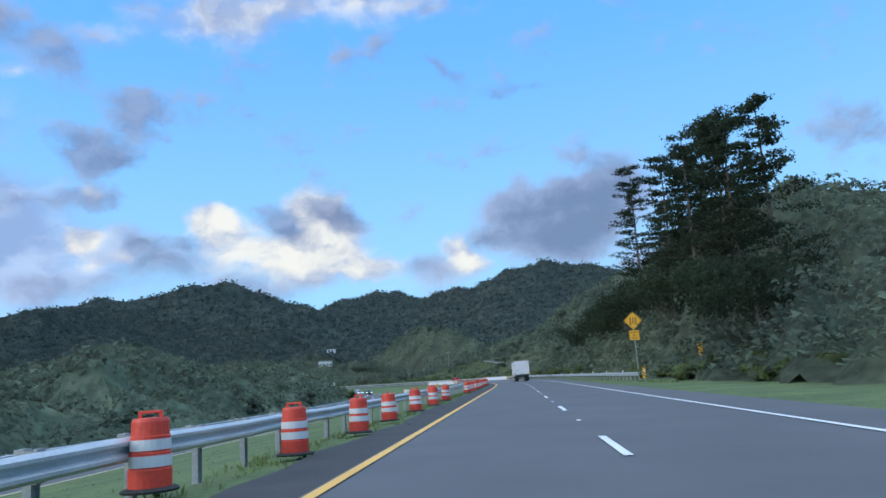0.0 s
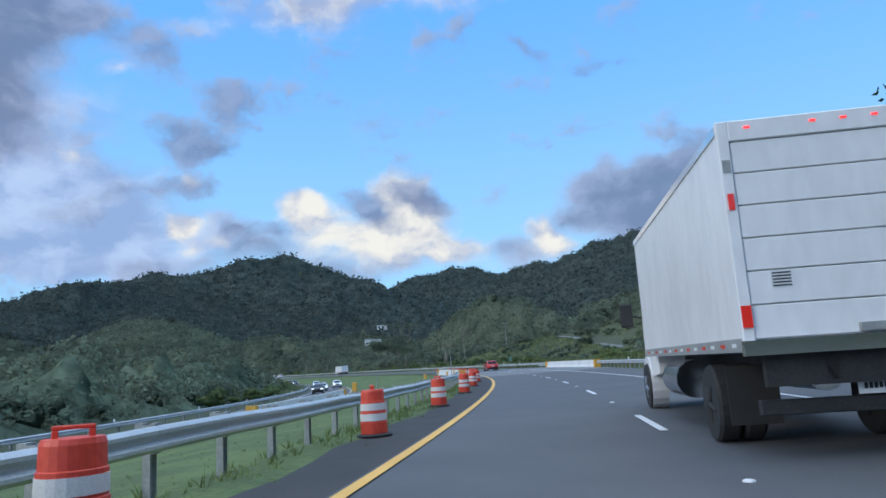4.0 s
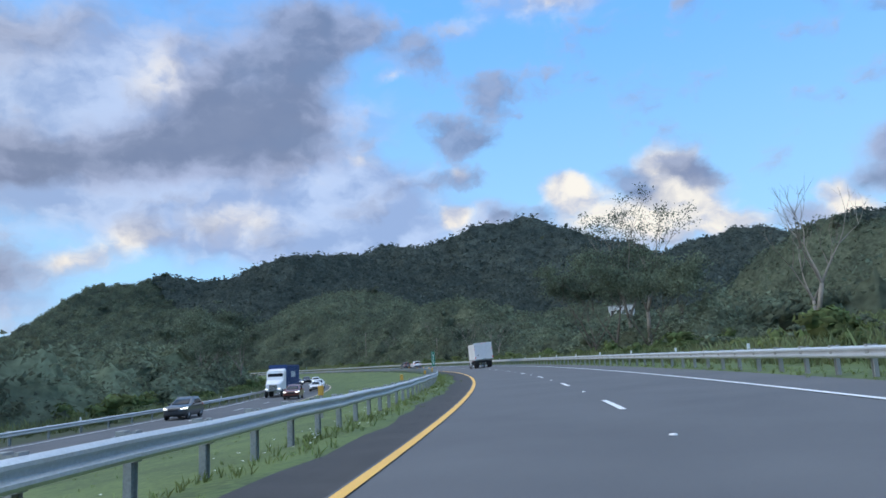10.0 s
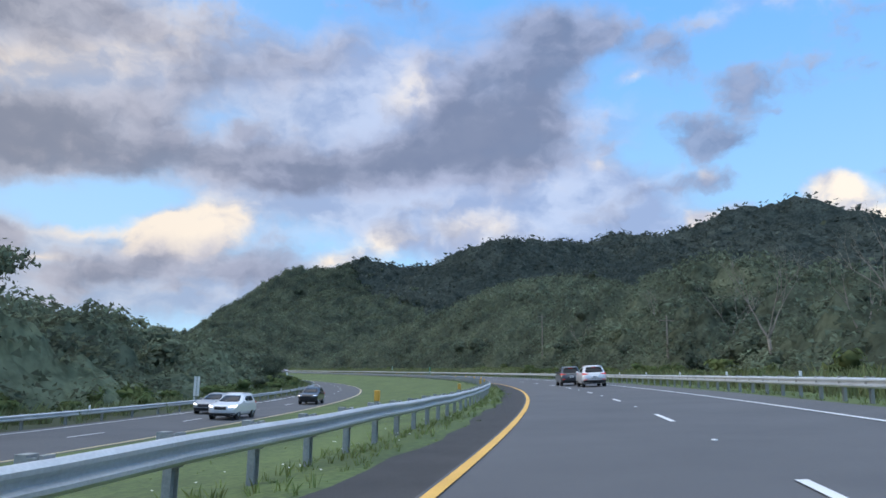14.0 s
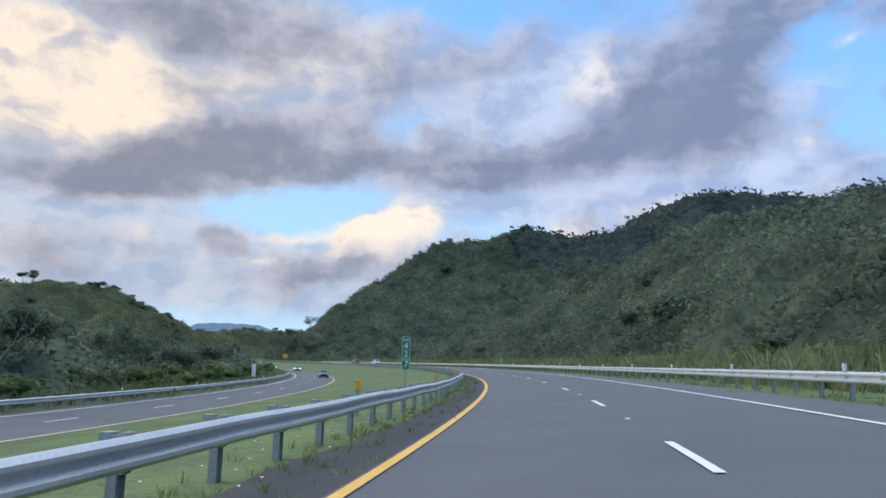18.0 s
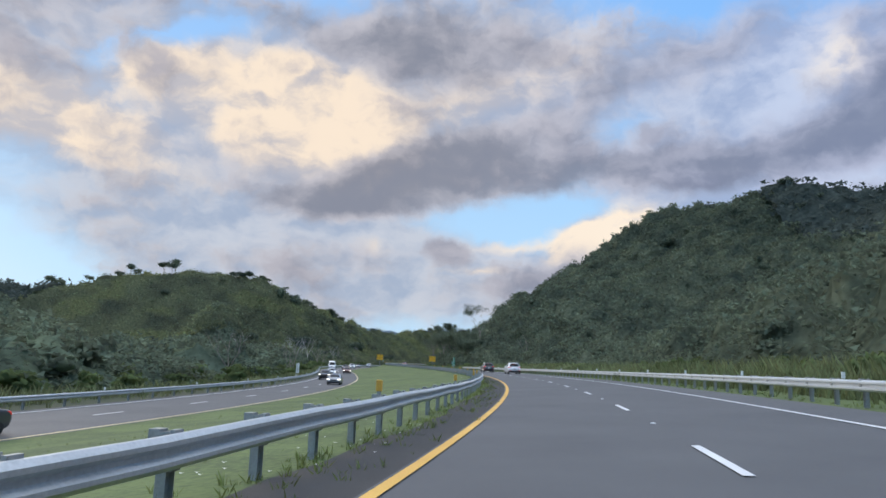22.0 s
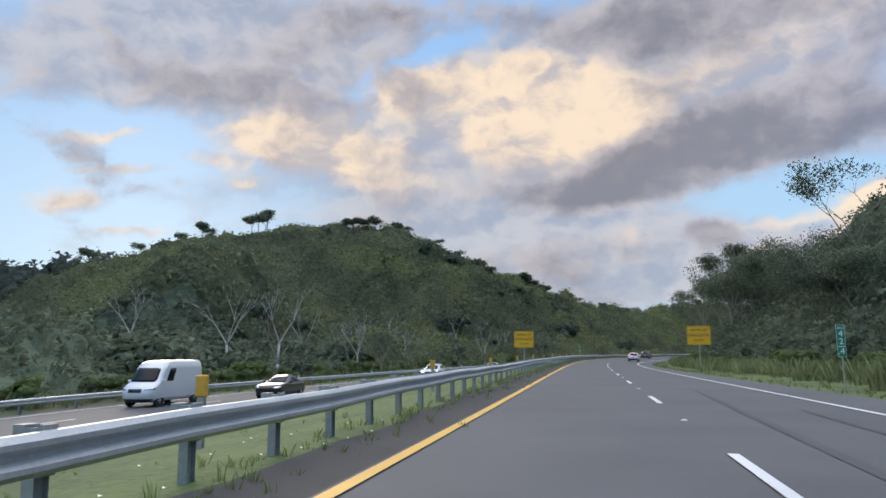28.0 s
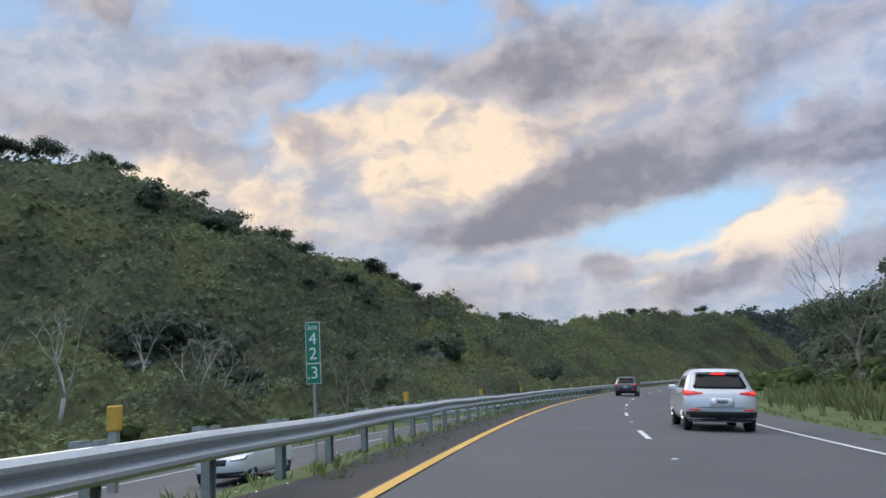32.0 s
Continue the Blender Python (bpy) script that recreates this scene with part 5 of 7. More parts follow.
def box_truck(m):
    g = thing("box_truck", "white box truck with a roll-up rear door", "truck")
    part("cargo_box", boxed(-1.25, 1.25, 0.05, 7.4, 1.12, 3.46), TRUCK_WHITE, g, bevel=0.02)
    for nm, dims in (("door_frame", (-1.26, -1.14, -0.02, 0.06, 1.08, 3.50)), ("door_frame", (1.14, 1.26, -0.02, 0.06, 1.08, 3.50)), ("door_frame", (-1.14, 1.14, -0.02, 0.06, 3.28, 3.50))):
        part(nm, boxed(*dims), TRUCK_WHITE, g, bevel=0.01)
    for k in range(6):
        z0 = 1.22 + k * 0.343
        part("door_slat", boxed(-1.135, 1.135, 0.0, 0.055, z0 + 0.006, z0 + 0.337), TRUCK_WHITE, g, bevel=0.008)
    part("sill", boxed(-1.26, 1.26, -0.05, 0.08, 1.06, 1.21), CHROME, g, "scuffed metal sill")
    part("latch", boxed(-0.16, 0.20, -0.07, 0.0, 1.24, 1.32), POST_STEEL, g, "steel door latch")
    part("label", boxed(-0.92, -0.70, -0.004, 0.003, 1.72, 1.90), PLATE, g, "small white notice")
    for k in range(5):
        part("notice_bar", boxed(-0.90, -0.72, -0.008, -0.003, 1.735 + k * 0.032, 1.750 + k * 0.032), SIGN_BLACK, g)
    for x in (-0.95, -0.3, 0, 0.3, 0.95):
        part("marker_lamp", boxed(x - 0.03, x + 0.03, -0.03, 0.0, 3.405, 3.425), BRAKE_RED, g, "small red marker lamp")
    for sx in (-1, 1):
        part("tail_lamp", boxed(sx * 1.2 - 0.05, sx * 1.2 + 0.05, -0.04, 0.0, 1.34, 1.56), TAIL_RED, g, "red tail lamp")
        part("reflector", boxed(sx * 1.2 - 0.03, sx * 1.2 + 0.03, -0.035, 0.0, 2.55, 2.72), TAIL_RED, g, "red reflector")
        part("hinge", boxed(sx * 1.2 - 0.04, sx * 1.2 + 0.04, -0.03, 0.0, 2.95, 3.08), POST_STEEL, g)
        part("frame_rail", boxed(sx * 0.42 - 0.06, sx * 0.42 + 0.06, 0.1, 9.4, 0.78, 1.06), CHASSIS, g)
        part("mud_flap", boxed(sx * 0.92 - 0.28, sx * 0.92 + 0.28, 1.15, 1.17, 0.28, 0.95), RUBBER, g)
        part("corner_trim", boxed(sx * 1.255 - 0.01, sx * 1.255 + 0.01, 0.05, 7.4, 3.38, 3.47), CHROME, g, "aluminium top rail")
        part("bottom_rail", boxed(sx * 1.255 - 0.012, sx * 1.255 + 0.012, 0.05, 7.4, 1.10, 1.24), POST_STEEL, g, "riveted lower rail")
        for k in range(14):
            part("side_marker", boxed(sx * 1.27 - 0.004, sx * 1.27 + 0.004, 0.25 + k * 0.5, 0.42 + k * 0.5, 1.15, 1.19), BRAKE_RED if k % 2 == 5 else TAIL_RED if k % 2 else PLATE, g)
        for x in (0.78, 1.08):
            wheel(g, sx * x, 2.1, 0.48, 0.26, CHASSIS)
        wheel(g, sx * 1.02, 8.5, 0.48, 0.27, ALLOY)
        part("fender", lathe(((0.0001, -0.16), (0.56, -0.16), (0.56, 0.16), (0.0001, 0.16)), 20), TRUCK_WHITE, g).matrix_basis = Matrix.Translation((sx * 0.95, 8.5, 0.56)) @ Matrix.Rotation(radians(90), 4, "Y")
        part("fuel_tank", tube(bmesh.new(), (sx * 0.95, 4.2, 0.72), (sx * 0.95, 5.6, 0.72), 0.30, 0.30, 14), CHROME, g, "aluminium tank")
        part("mirror", boxed(sx * 1.45 - 0.13, sx * 1.45 + 0.13, 8.35, 8.45, 1.75, 2.25), CHASSIS, g, "black mirror", bevel=0.02)
        part("mirror_arm", tube(bmesh.new(), (sx * 1.0, 8.4, 1.9), (sx * 1.4, 8.4, 2.0), 0.02, 0.02, 6), CHASSIS, g)
    part("cab", loft(((7.5, 1.0, 0.75, 2.55), (7.7, 1.08, 0.70, 2.62), (8.6, 1.08, 0.70, 2.55), (9.0, 1.05, 0.75, 1.75), (9.9, 0.9, 0.8, 1.55), (10.2, 0.8, 0.85, 1.4)),
                     lambda y, w, a, b: [(-w, y, a), (w, y, a), (w, y, b - 0.12), (w * 0.88, y, b), (-w * 0.88, y, b), (-w, y, b - 0.12)]), TRUCK_WHITE, g, "white cab")
    part("rear_apron", boxed(-1.05, 1.05, 0.10, 0.22, 0.74, 1.06), CHASSIS, g, "dark rear underframe")
    part("bumper", boxed(-1.1, 1.1, 0.25, 0.37, 0.45, 0.60), CHASSIS, g, "black rear bumper bar", bevel=0.01)
    pl = part("number_plate", boxed(-0.16, 0.16, 0.22, 0.25, 0.62, 0.78), PLATE, g, "white number plate")
    for k in range(5):
        part("plate_bar", boxed(-0.11 + k * 0.047, -0.078 + k * 0.047, 0.214, 0.219, 0.67, 0.73), SIGN_BLACK, pl)
    g.matrix_basis = m
    return g


# the truck and SUVs are repeated along the lane to fit the camera's view
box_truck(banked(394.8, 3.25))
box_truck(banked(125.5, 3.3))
car("suv", "repeat of the white SUV in the outer lane below the wooded hill", WHITE, banked(754, 3.85))
car("suv", "repeat of the white SUV far ahead in the outer lane", WHITE, banked(471, 3.85))
car("suv", "white SUV with lit brake lamps driving in the outer lane", WHITE, banked(964.0 + 2.2, 3.85), brakes=True)
car("suv", "dark grey SUV further ahead on the highway", GREY, banked(1010, 0.6))
# repeats of the dark grey SUV, moved aside so the camera can pass
car("suv", "repeat of the dark grey SUV far ahead", GREY, banked(478, 3.0))
car("suv", "repeat of the dark grey SUV ahead on the carriageway", GREY, banked(774, 3.0))
car("suv", "red SUV driving ahead of the truck", RED, banked(236, 3.7), brakes=True)


def container_truck(m):
    g = thing("container_truck", "white tractor pulling a blue shipping container", "truck")
    part("container", boxed(-1.22, 1.22, -12.2, 0.0, 1.35, 4.1), BLUE_BOX, g, "blue corrugated container")
    for k in range(40):
        for sx in (-1, 1):
            part("rib", boxed(sx * 1.23 - 0.018, sx * 1.23 + 0.018, -12.05 + k * 0.3, -11.90 + k * 0.3, 1.5, 3.95), BLUE_BOX, g)
    for k in range(7):
        part("lettering_bar", boxed(-1.262, -1.25, -7.4 + k * 0.62, -6.98 + k * 0.62, 2.4, 3.2), SIGN_WHITE, g, "white painted bar")
    part("trailer_frame", boxed(-0.6, 0.6, -12.2, 1.0, 1.05, 1.35), CHASSIS, g)
    part("cab", loft(((0.5, 1.1, 0.9, 3.4), (0.8, 1.15, 0.8, 3.6), (2.2, 1.15, 0.8, 3.3), (2.6, 1.1, 0.8, 2.2), (4.2, 0.95, 0.8, 1.9), (4.5, 0.85, 0.9, 1.7)),
                     lambda y, w, a, b: [(-w, y, a), (w, y, a), (w, y, b - 0.15), (w * 0.86, y, b), (-w * 0.86, y, b), (-w, y, b - 0.15)]), TRUCK_WHITE, g, "white cab")
    part("windscreen", boxed(-0.95, 0.95, 2.36, 2.46, 2.3, 3.0), CAR_GLASS, g, "dark windscreen", bevel=0.03)
    part("grille", boxed(-0.5, 0.5, 4.4, 4.54, 0.95, 1.6), CHROME, g, "chrome grille", bevel=0.02)
    for sx in (-1, 1):
        part("headlamp", boxed(sx * 0.78 - 0.13, sx * 0.78 + 0.13, 4.36, 4.5, 1.0, 1.2), HEADLIGHT, g, "lit headlamp", bevel=0.02)
        for y in (3.5, 0.2, -0.9, -10.6, -11.5):
            wheel(g, sx * 0.98, y, 0.5, 0.3, CHASSIS)
    g.matrix_basis = m
    return g


container_truck(banked(393, -24.9, 180, float(opp_z(393)) + 0.012))
NEAR_LANE, FAR_LANE = -1.85, -5.3
CARS = (
    ("suv", "black SUV with lit headlamps on the opposite carriageway", BLACKP, 240, FAR_LANE, True), ("sedan", "white sedan with lit headlamps on the opposite carriageway", WHITE, 262, FAR_LANE, True),
    ("suv", "white SUV on the opposite carriageway", WHITE, 284, NEAR_LANE, True), ("sedan", "silver sedan on the opposite carriageway", SILVER, 271, FAR_LANE, False),
    ("hatch", "white hatchback on the opposite carriageway", WHITE, 303, FAR_LANE, True), ("suv", "grey SUV with lit headlamps on the opposite carriageway", GREY, 352, FAR_LANE, True),
    ("suv", "brown-red SUV with lit headlamps on the opposite carriageway", BRONZE, 381, NEAR_LANE, True), ("hatch", "white hatchback on the opposite carriageway", WHITE, 421, NEAR_LANE, False),
    ("sedan", "white sedan on the opposite carriageway", WHITE, 409.3, NEAR_LANE, False),
    ("suv", "white SUV on the opposite carriageway", WHITE, 460, NEAR_LANE, True), ("sedan", "silver sedan with lit headlamps on the opposite carriageway", SILVER, 466, FAR_LANE, True),
    ("suv", "dark SUV on the opposite carriageway", BLACKP, 484, NEAR_LANE, False), ("sedan", "dark grey sedan on the opposite carriageway", GREY, 672, NEAR_LANE, False),
    ("sedan", "silver sedan on the opposite carriageway", SILVER, 748, NEAR_LANE, True), ("suv", "dark SUV with lit headlamps on the opposite carriageway", BLACKP, 772, FAR_LANE, True),
    ("sedan", "white sedan on the opposite carriageway", WHITE, 803, FAR_LANE, True), ("sedan", "dark brown sedan with lit headlamps on the opposite carriageway", BRONZE, 823, NEAR_LANE, True),
    ("van", "white panel van on the opposite carriageway", WHITE, 864, FAR_LANE, False), ("sedan", "black sedan on the opposite carriageway", BLACKP, 871, NEAR_LANE, False),
    ("suv", "white SUV on the opposite carriageway", WHITE, 903, NEAR_LANE, True), ("sedan", "silver sedan on the opposite carriageway", SILVER, 928, NEAR_LANE, False),
    ("suv", "white SUV on the opposite carriageway", WHITE, 968, NEAR_LANE, False),
)
for kind, label, color, s, d, lit_up in CARS:
    car(kind, label, color, banked(s, d + float(opp_near(s)), 180, float(opp_z(s)) + 0.012), lights=lit_up, group="oncoming cars")

# ---- woods ----
RNG = np.random.default_rng(7)
def ico():
    bm = bmesh.new()
    bmesh.ops.create_icosphere(bm, subdivisions=1, radius=1)
    v = np.array([x.co[:] for x in bm.verts])
    f = np.array([[x.index for x in p.verts] for p in bm.faces])
    bm.free()
    return v, f


ICO_V, ICO_F = ico()


def leaf_tris(centres, normals, size, rng):
    """Bent leaf sprays: two triangles each, round the given places."""
    n = len(centres)
    a = rng.normal(size=(n, 3))
    t1 = np.cross(normals, a)
    t1 /= np.linalg.norm(t1, axis=1, keepdims=True) + 1e-9
    t2 = np.cross(normals, t1)
    sz = size * rng.uniform(0.5, 1.5, (n, 1))
    tip = centres + t1 * sz + normals * sz * 0.25
    end = centres - t1 * sz * 0.9
    l = centres + t2 * sz * 0.55 - normals * sz * 0.2
    r = centres - t2 * sz * 0.55 - normals * sz * 0.2
    v = np.stack([tip, l, end, r], 1).reshape(-1, 3)
    q = np.arange(n)[:, None] * 4
    f = np.concatenate([q + np.array([[0, 1, 2]]), q + np.array([[0, 2, 3]])])
    return v, f


def leaf_flakes(centres, normals, size, rng):
    """Single ragged leaf flakes, one triangle each."""
    n = len(centres)
    t1 = np.cross(normals, rng.normal(size=(n, 3)))
    t1 /= np.linalg.norm(t1, axis=1, keepdims=True) + 1e-9
    t2 = np.cross(normals, t1)
    sz = size * rng.uniform(0.45, 1.55, (n, 1))
    v = np.stack([centres + t1 * sz, centres - t1 * sz * 0.7 + t2 * sz * 0.75, centres - t1 * sz * 0.5 - t2 * sz * 0.8 + normals * sz * 0.3], 1).reshape(-1, 3)
    return v, np.arange(n * 3).reshape(-1, 3)


def crown_template(rng, lumps, leaves, leaf, solid=0.8):
    """A broad uneven crown of unit half-width and height 0 to 1.9, from solid lumps and leaf sprays on them."""
    vs, fs, off = [], [], 0
    for k in range(lumps):
        a, rad = rng.uniform(0, 6.28), rng.uniform(0.0, 0.62) if k else 0.0
        c = np.array([rad * math.cos(a), rad * math.sin(a), rng.uniform(0.55, 1.35) if k else 0.8])
        r = np.array([rng.uniform(0.36, 0.58), rng.uniform(0.36, 0.58), rng.uniform(0.32, 0.52)]) * (1.25 if k == 0 else 1)
        v = ICO_V * r * solid * rng.uniform(0.75, 1.15, (len(ICO_V), 1)) + c
        vs.append(v), fs.append(ICO_F + off)
        off += len(v)
        n = rng.normal(size=(leaves, 3))
        n /= np.linalg.norm(n, axis=1, keepdims=True)
        n[:, 2] = np.abs(n[:, 2]) * 0.9 + n[:, 2] * 0.1
        v, f = leaf_tris(n * r * rng.uniform(0.85, 1.15, (leaves, 1)) + c, n, leaf, rng)
        vs.append(v), fs.append(f + off)
        off += len(v)
    return np.concatenate(vs), np.concatenate(fs)


def scatter(name, places, half, tall, templates, material, parent=None):
    """Copies of the templates at the places (n x 3), half wide and tall high, merged into one mesh."""
    vs, fs, off = [], [], 0
    pick = RNG.integers(0, len(templates), len(places))
    for k, (tv, tf) in enumerate(templates):
        sel = np.where(pick == k)[0]
        if not len(sel):
            continue
        a = RNG.uniform(0, 6.28, len(sel))
        c, s = np.cos(a)[:, None], np.sin(a)[:, None]
        x = (tv[None, :, 0] * c - tv[None, :, 1] * s) * half[sel, None] + places[sel, 0:1]
        y = (tv[None, :, 0] * s + tv[None, :, 1] * c) * half[sel, None] + places[sel, 1:2]
        z = tv[None, :, 2] * (tall[sel, None] / 1.9) + places[sel, 2:3]
        v = np.stack([x, y, z], -1).reshape(-1, 3)
        f = (tf[None] + (np.arange(len(sel)) * len(tv))[:, None, None]).reshape(-1, 3) + off
        vs.append(v), fs.append(f)
        off += len(v)
    return big_mesh(name, np.concatenate(vs), np.concatenate(fs), material, parent)


def jitter_grid(x0, x1, y0, y1, step):
    gx, gy = np.meshgrid(np.arange(x0, x1, step), np.arange(y0, y1, step), indexing="ij")
    p = np.stack([gx.ravel(), gy.ravel()], 1)
    return p + RNG.uniform(-0.5, 0.5, p.shape) * step


T_FINE = [crown_template(RNG, 6, 48, 0.12, 0.66) for _ in range(6)]
T_NEAR = [crown_template(RNG, 4, 28, 0.15, 0.8) for _ in range(6)]


WOOD_S, WOOD_D = (-100, 120, 160, 205, 220, 246, 282, 320, 338, 356, 1600), (13.5, 13.5, 16, 17, 34, 47, 60, 68, 60, 17, 15)


def cell_hash(i, j, k):
    v = np.sin(i * 127.1 + j * 311.7 + k * 74.7) * 43758.5453
    return v - np.floor(v)


def crowns(x, y, step, lo, hi, seed=0, fill=0.82):
    """Height of a closed leaf roof: the tallest of the rounded crowns that stand over each place."""
    i0, j0 = np.floor(x / step), np.floor(y / step)
    out = np.zeros(len(x))
    for di in (-1, 0, 1):
        for dj in (-1, 0, 1):
            i, j = i0 + di, j0 + dj
            cx, cy = (i + cell_hash(i, j, seed + 1)) * step, (j + cell_hash(i, j, seed + 2)) * step
            h = lo + (hi - lo) * cell_hash(i, j, seed + 3) ** 1.3
            w = step * fill * (0.65 + 0.5 * cell_hash(i, j, seed + 4))
            r2 = ((x - cx) ** 2 + (y - cy) ** 2) / (w * w)
            out = np.maximum(out, h * np.sqrt(np.clip(1 - r2, 0, 1)))
    return out


def edge_room(s, d):
    """Metres between a place and the edge of the woods; below zero outside them."""
    right = d - np.interp(s, WOOD_S, WOOD_D)
    return np.where(d > 0, right, opp_near(s) - 14.0 - d)


def leaf_roof(name, label, X, Y, cover, material, leaf, sprays, reach, grid_step, sink):
    """A closed, uneven roof of crowns over a net of places, with leaf sprays all over it."""
    sh = X.shape
    x = (X + RNG.uniform(-0.35, 0.35, sh) * grid_step).ravel()
    y = (Y + RNG.uniform(-0.35, 0.35, sh) * grid_step).ravel()
    s, d = along(x, y)
    g = ground_z(x, y, s, d)
    h = cover(x, y, s, d, g)
    inside = h > 0
    near_in = inside.reshape(sh).copy()
    near_in[1:] |= inside.reshape(sh)[:-1]
    near_in[:-1] |= inside.reshape(sh)[1:]
    near_in[:, 1:] |= inside.reshape(sh)[:, :-1]
    near_in[:, :-1] |= inside.reshape(sh)[:, 1:]
    z = np.where(inside, g + h + RNG.uniform(-0.1, 0.1, len(x)) * grid_step, g - 0.6)
    ok = near_in.ravel() & reach(s, d)
    seen = np.zeros(len(x), bool)
    idx = np.where(ok)[0]
    seen[idx] = seen_from_road(np.stack([x[idx], y[idx], g[idx] + 8.0], 1))
    k = sh[1]
    ii, jj = np.meshgrid(np.arange(sh[0] - 1), np.arange(k - 1), indexing="ij")
    q = (ii * k + jj).ravel()
    q = q[seen[q] & seen[q + 1] & seen[q + k] & seen[q + k + 1]]
    f = np.concatenate([np.stack([q, q + k, q + k + 1], 1), np.stack([q, q + k + 1, q + 1], 1)])
    p = np.stack([x, y, z], 1)
    # outward normals of the rounded crowns, for the sprays
    gap = 0.12 * grid_step
    n = np.stack([h - cover(x + gap, y, s, d, g), h - cover(x, y + gap, s, d, g), np.full(len(x), gap)], 1)
    n[:, :2] = np.clip(n[:, :2], -2.4 * gap, 2.4 * gap)
    n /= np.linalg.norm(n, axis=1, keepdims=True) + 1e-9
    pick = np.where(seen & inside)[0]
    pick = np.concatenate([np.repeat(pick, sprays), np.repeat(pick[np.abs(d[pick]) < 60], 4), np.repeat(pick[(d[pick] > 0) & (d[pick] < 30)], 12), np.repeat(pick[(d[pick] < 0) & (d[pick] > -48) & (s[pick] > 900) & (s[pick] < 1010)], 12)])
    c = p[pick] + RNG.normal(size=(len(pick), 3)) * grid_step * np.array([0.42, 0.42, 0.20])
    nn = n[pick] + RNG.normal(size=(len(pick), 3)) * 0.33
    nn /= np.linalg.norm(nn, axis=1, keepdims=True)
    size = leaf * np.clip(np.abs(d[pick]) / 70, 0.42, 1.0)[:, None]
    lv, lf = leaf_flakes(c + n[pick] * leaf * 0.2, nn, size, RNG)
    p = p - n * np.where(inside, sink, 0)[:, None]
    used = np.unique(f)
    remap = np.zeros(len(p), int)
    remap[used] = np.arange(len(used))
    o = big_mesh(name, np.concatenate([p[used], lv]), np.concatenate([remap[f], lf + len(used)]), material)
    o.data.polygons.foreach_set("use_smooth", np.arange(len(o.data.polygons)) < len(f))
    tagged(o, label, "woods", kind="stuff")


def wood_cover(x, y, s, d, g):
    room = edge_room(s, d)
    h = crowns(x, y, 5.4, 1.2, 7.6) + 0.5 + crowns(x, y, 1.9, 0.0, 1.1, 20)
    h *= (1 + 0.22 * vnoise(x * 0.05, y * 0.05)) * np.where(d < 0, np.interp(s, (450, 650, 870, 925), (1.0, 0.72, 0.72, 0.5)), 0.9)
    return np.where(room > 0, h * np.clip(0.22 + room / 7.0, 0, 1), 0)


def scrub_cover(x, y, s, d, g):
    room = edge_room(s, d)
    h = 0.5 + crowns(x, y, 3.1, 0.5, 2.4, 40) + crowns(x, y, 6.2, -2.6, 4.4, 60, 0.72).clip(0) + crowns(x, y, 1.3, 0.0, 0.7, 80)
    h *= 1 - 0.35 * np.clip((g - 22) / 12, 0, 1)
    return np.where(room > 0, h * np.clip(0.25 + room / 5.0, 0, 1), 0)


def hill_cover(x, y, s, d, g):
    h = crowns(x, y, 7.5, 2.0, 8.0, 120) + 0.6 + crowns(x, y, 3.1, 0.0, 1.5, 140)
    return np.where(g > -4, h, 0)


def net(x0, x1, y0, y1, step):
    return np.meshgrid(np.arange(x0, x1, step), np.arange(y0, y1, step), indexing="ij")


def along_net(ss, dd):
    S, D = np.meshgrid(ss, dd, indexing="ij")
    p = on_line(S.ravel(), D.ravel())
    return p[:, 0].reshape(S.shape), p[:, 1].reshape(S.shape)


X, Y = along_net(np.arange(-60, 1300, 1.6), np.concatenate([np.arange(11, 60, 1.35), np.arange(60, 184, 2.3)]))
leaf_roof("roadside_woods", "dense green broadleaf woods on the slopes beside the highway", X, Y, wood_cover, LEAF, 0.56, 5, lambda s, d: d < 182, 1.5, 1.05)
X, Y = along_net(np.arange(-60, 926, 1.6), -np.concatenate([np.arange(30, 80, 1.35), np.arange(80, 184, 2.3)]))
leaf_roof("roadside_woods", "dense green broadleaf woods beyond the opposite carriageway", X, Y, wood_cover, LEAF, 0.56, 5, lambda s, d: d > -182, 1.5, 1.05)
X, Y = along_net(np.arange(921, 1300, 1.3), -np.concatenate([np.arange(20, 80, 1.15), np.arange(80, 184, 2.0)]))
leaf_roof("slope_scrub", "olive-green scrub, vines and low trees over the cutting", X, Y, scrub_cover, LEAF_OLIVE, 0.45, 4, lambda s, d: d > -182, 1.3, 0.45)
X, Y = net(-1750, 480, -180, 1500, 3.9)
leaf_roof("hill_forest", "forest covering the hills, its green tinted with blue haze", X, Y, hill_cover, LEAF_HAZED, 1.35, 3, lambda s, d: ((np.abs(d) > 176) | (s > 1296)) & (np.abs(d) < 420) & (s > -130), 3.4, 1.6)
X, Y = net(-1900, 900, -250, 2400, 7.0)
leaf_roof("hill_forest", "forest on the farther hills, its green tinted with blue haze", X, Y, hill_cover, LEAF_HAZED, 2.4, 3, lambda s, d: (np.abs(d) > 405) & (s > -400), 6.0, 2.2)

# full trees along the foot of the slopes
near = jitter_grid(-1150, 330, -150, 1000, 5.0)
ns, ndist = along(near[:, 0], near[:, 1])
room = edge_room(ns, ndist)
ok = (room > 0.5) & (room < np.where(ndist > 0, 26, np.where(ns > 860, 55, 20))) & (ns > -20) & (ns < 1100) & (RNG.uniform(size=len(near)) < np.where((ndist < 0) & (ns > 926), 0.14, 0.30))
near, ns, ndist, room = near[ok], ns[ok], ndist[ok], room[ok]
nz = ground_z(near[:, 0], near[:, 1], ns, ndist)
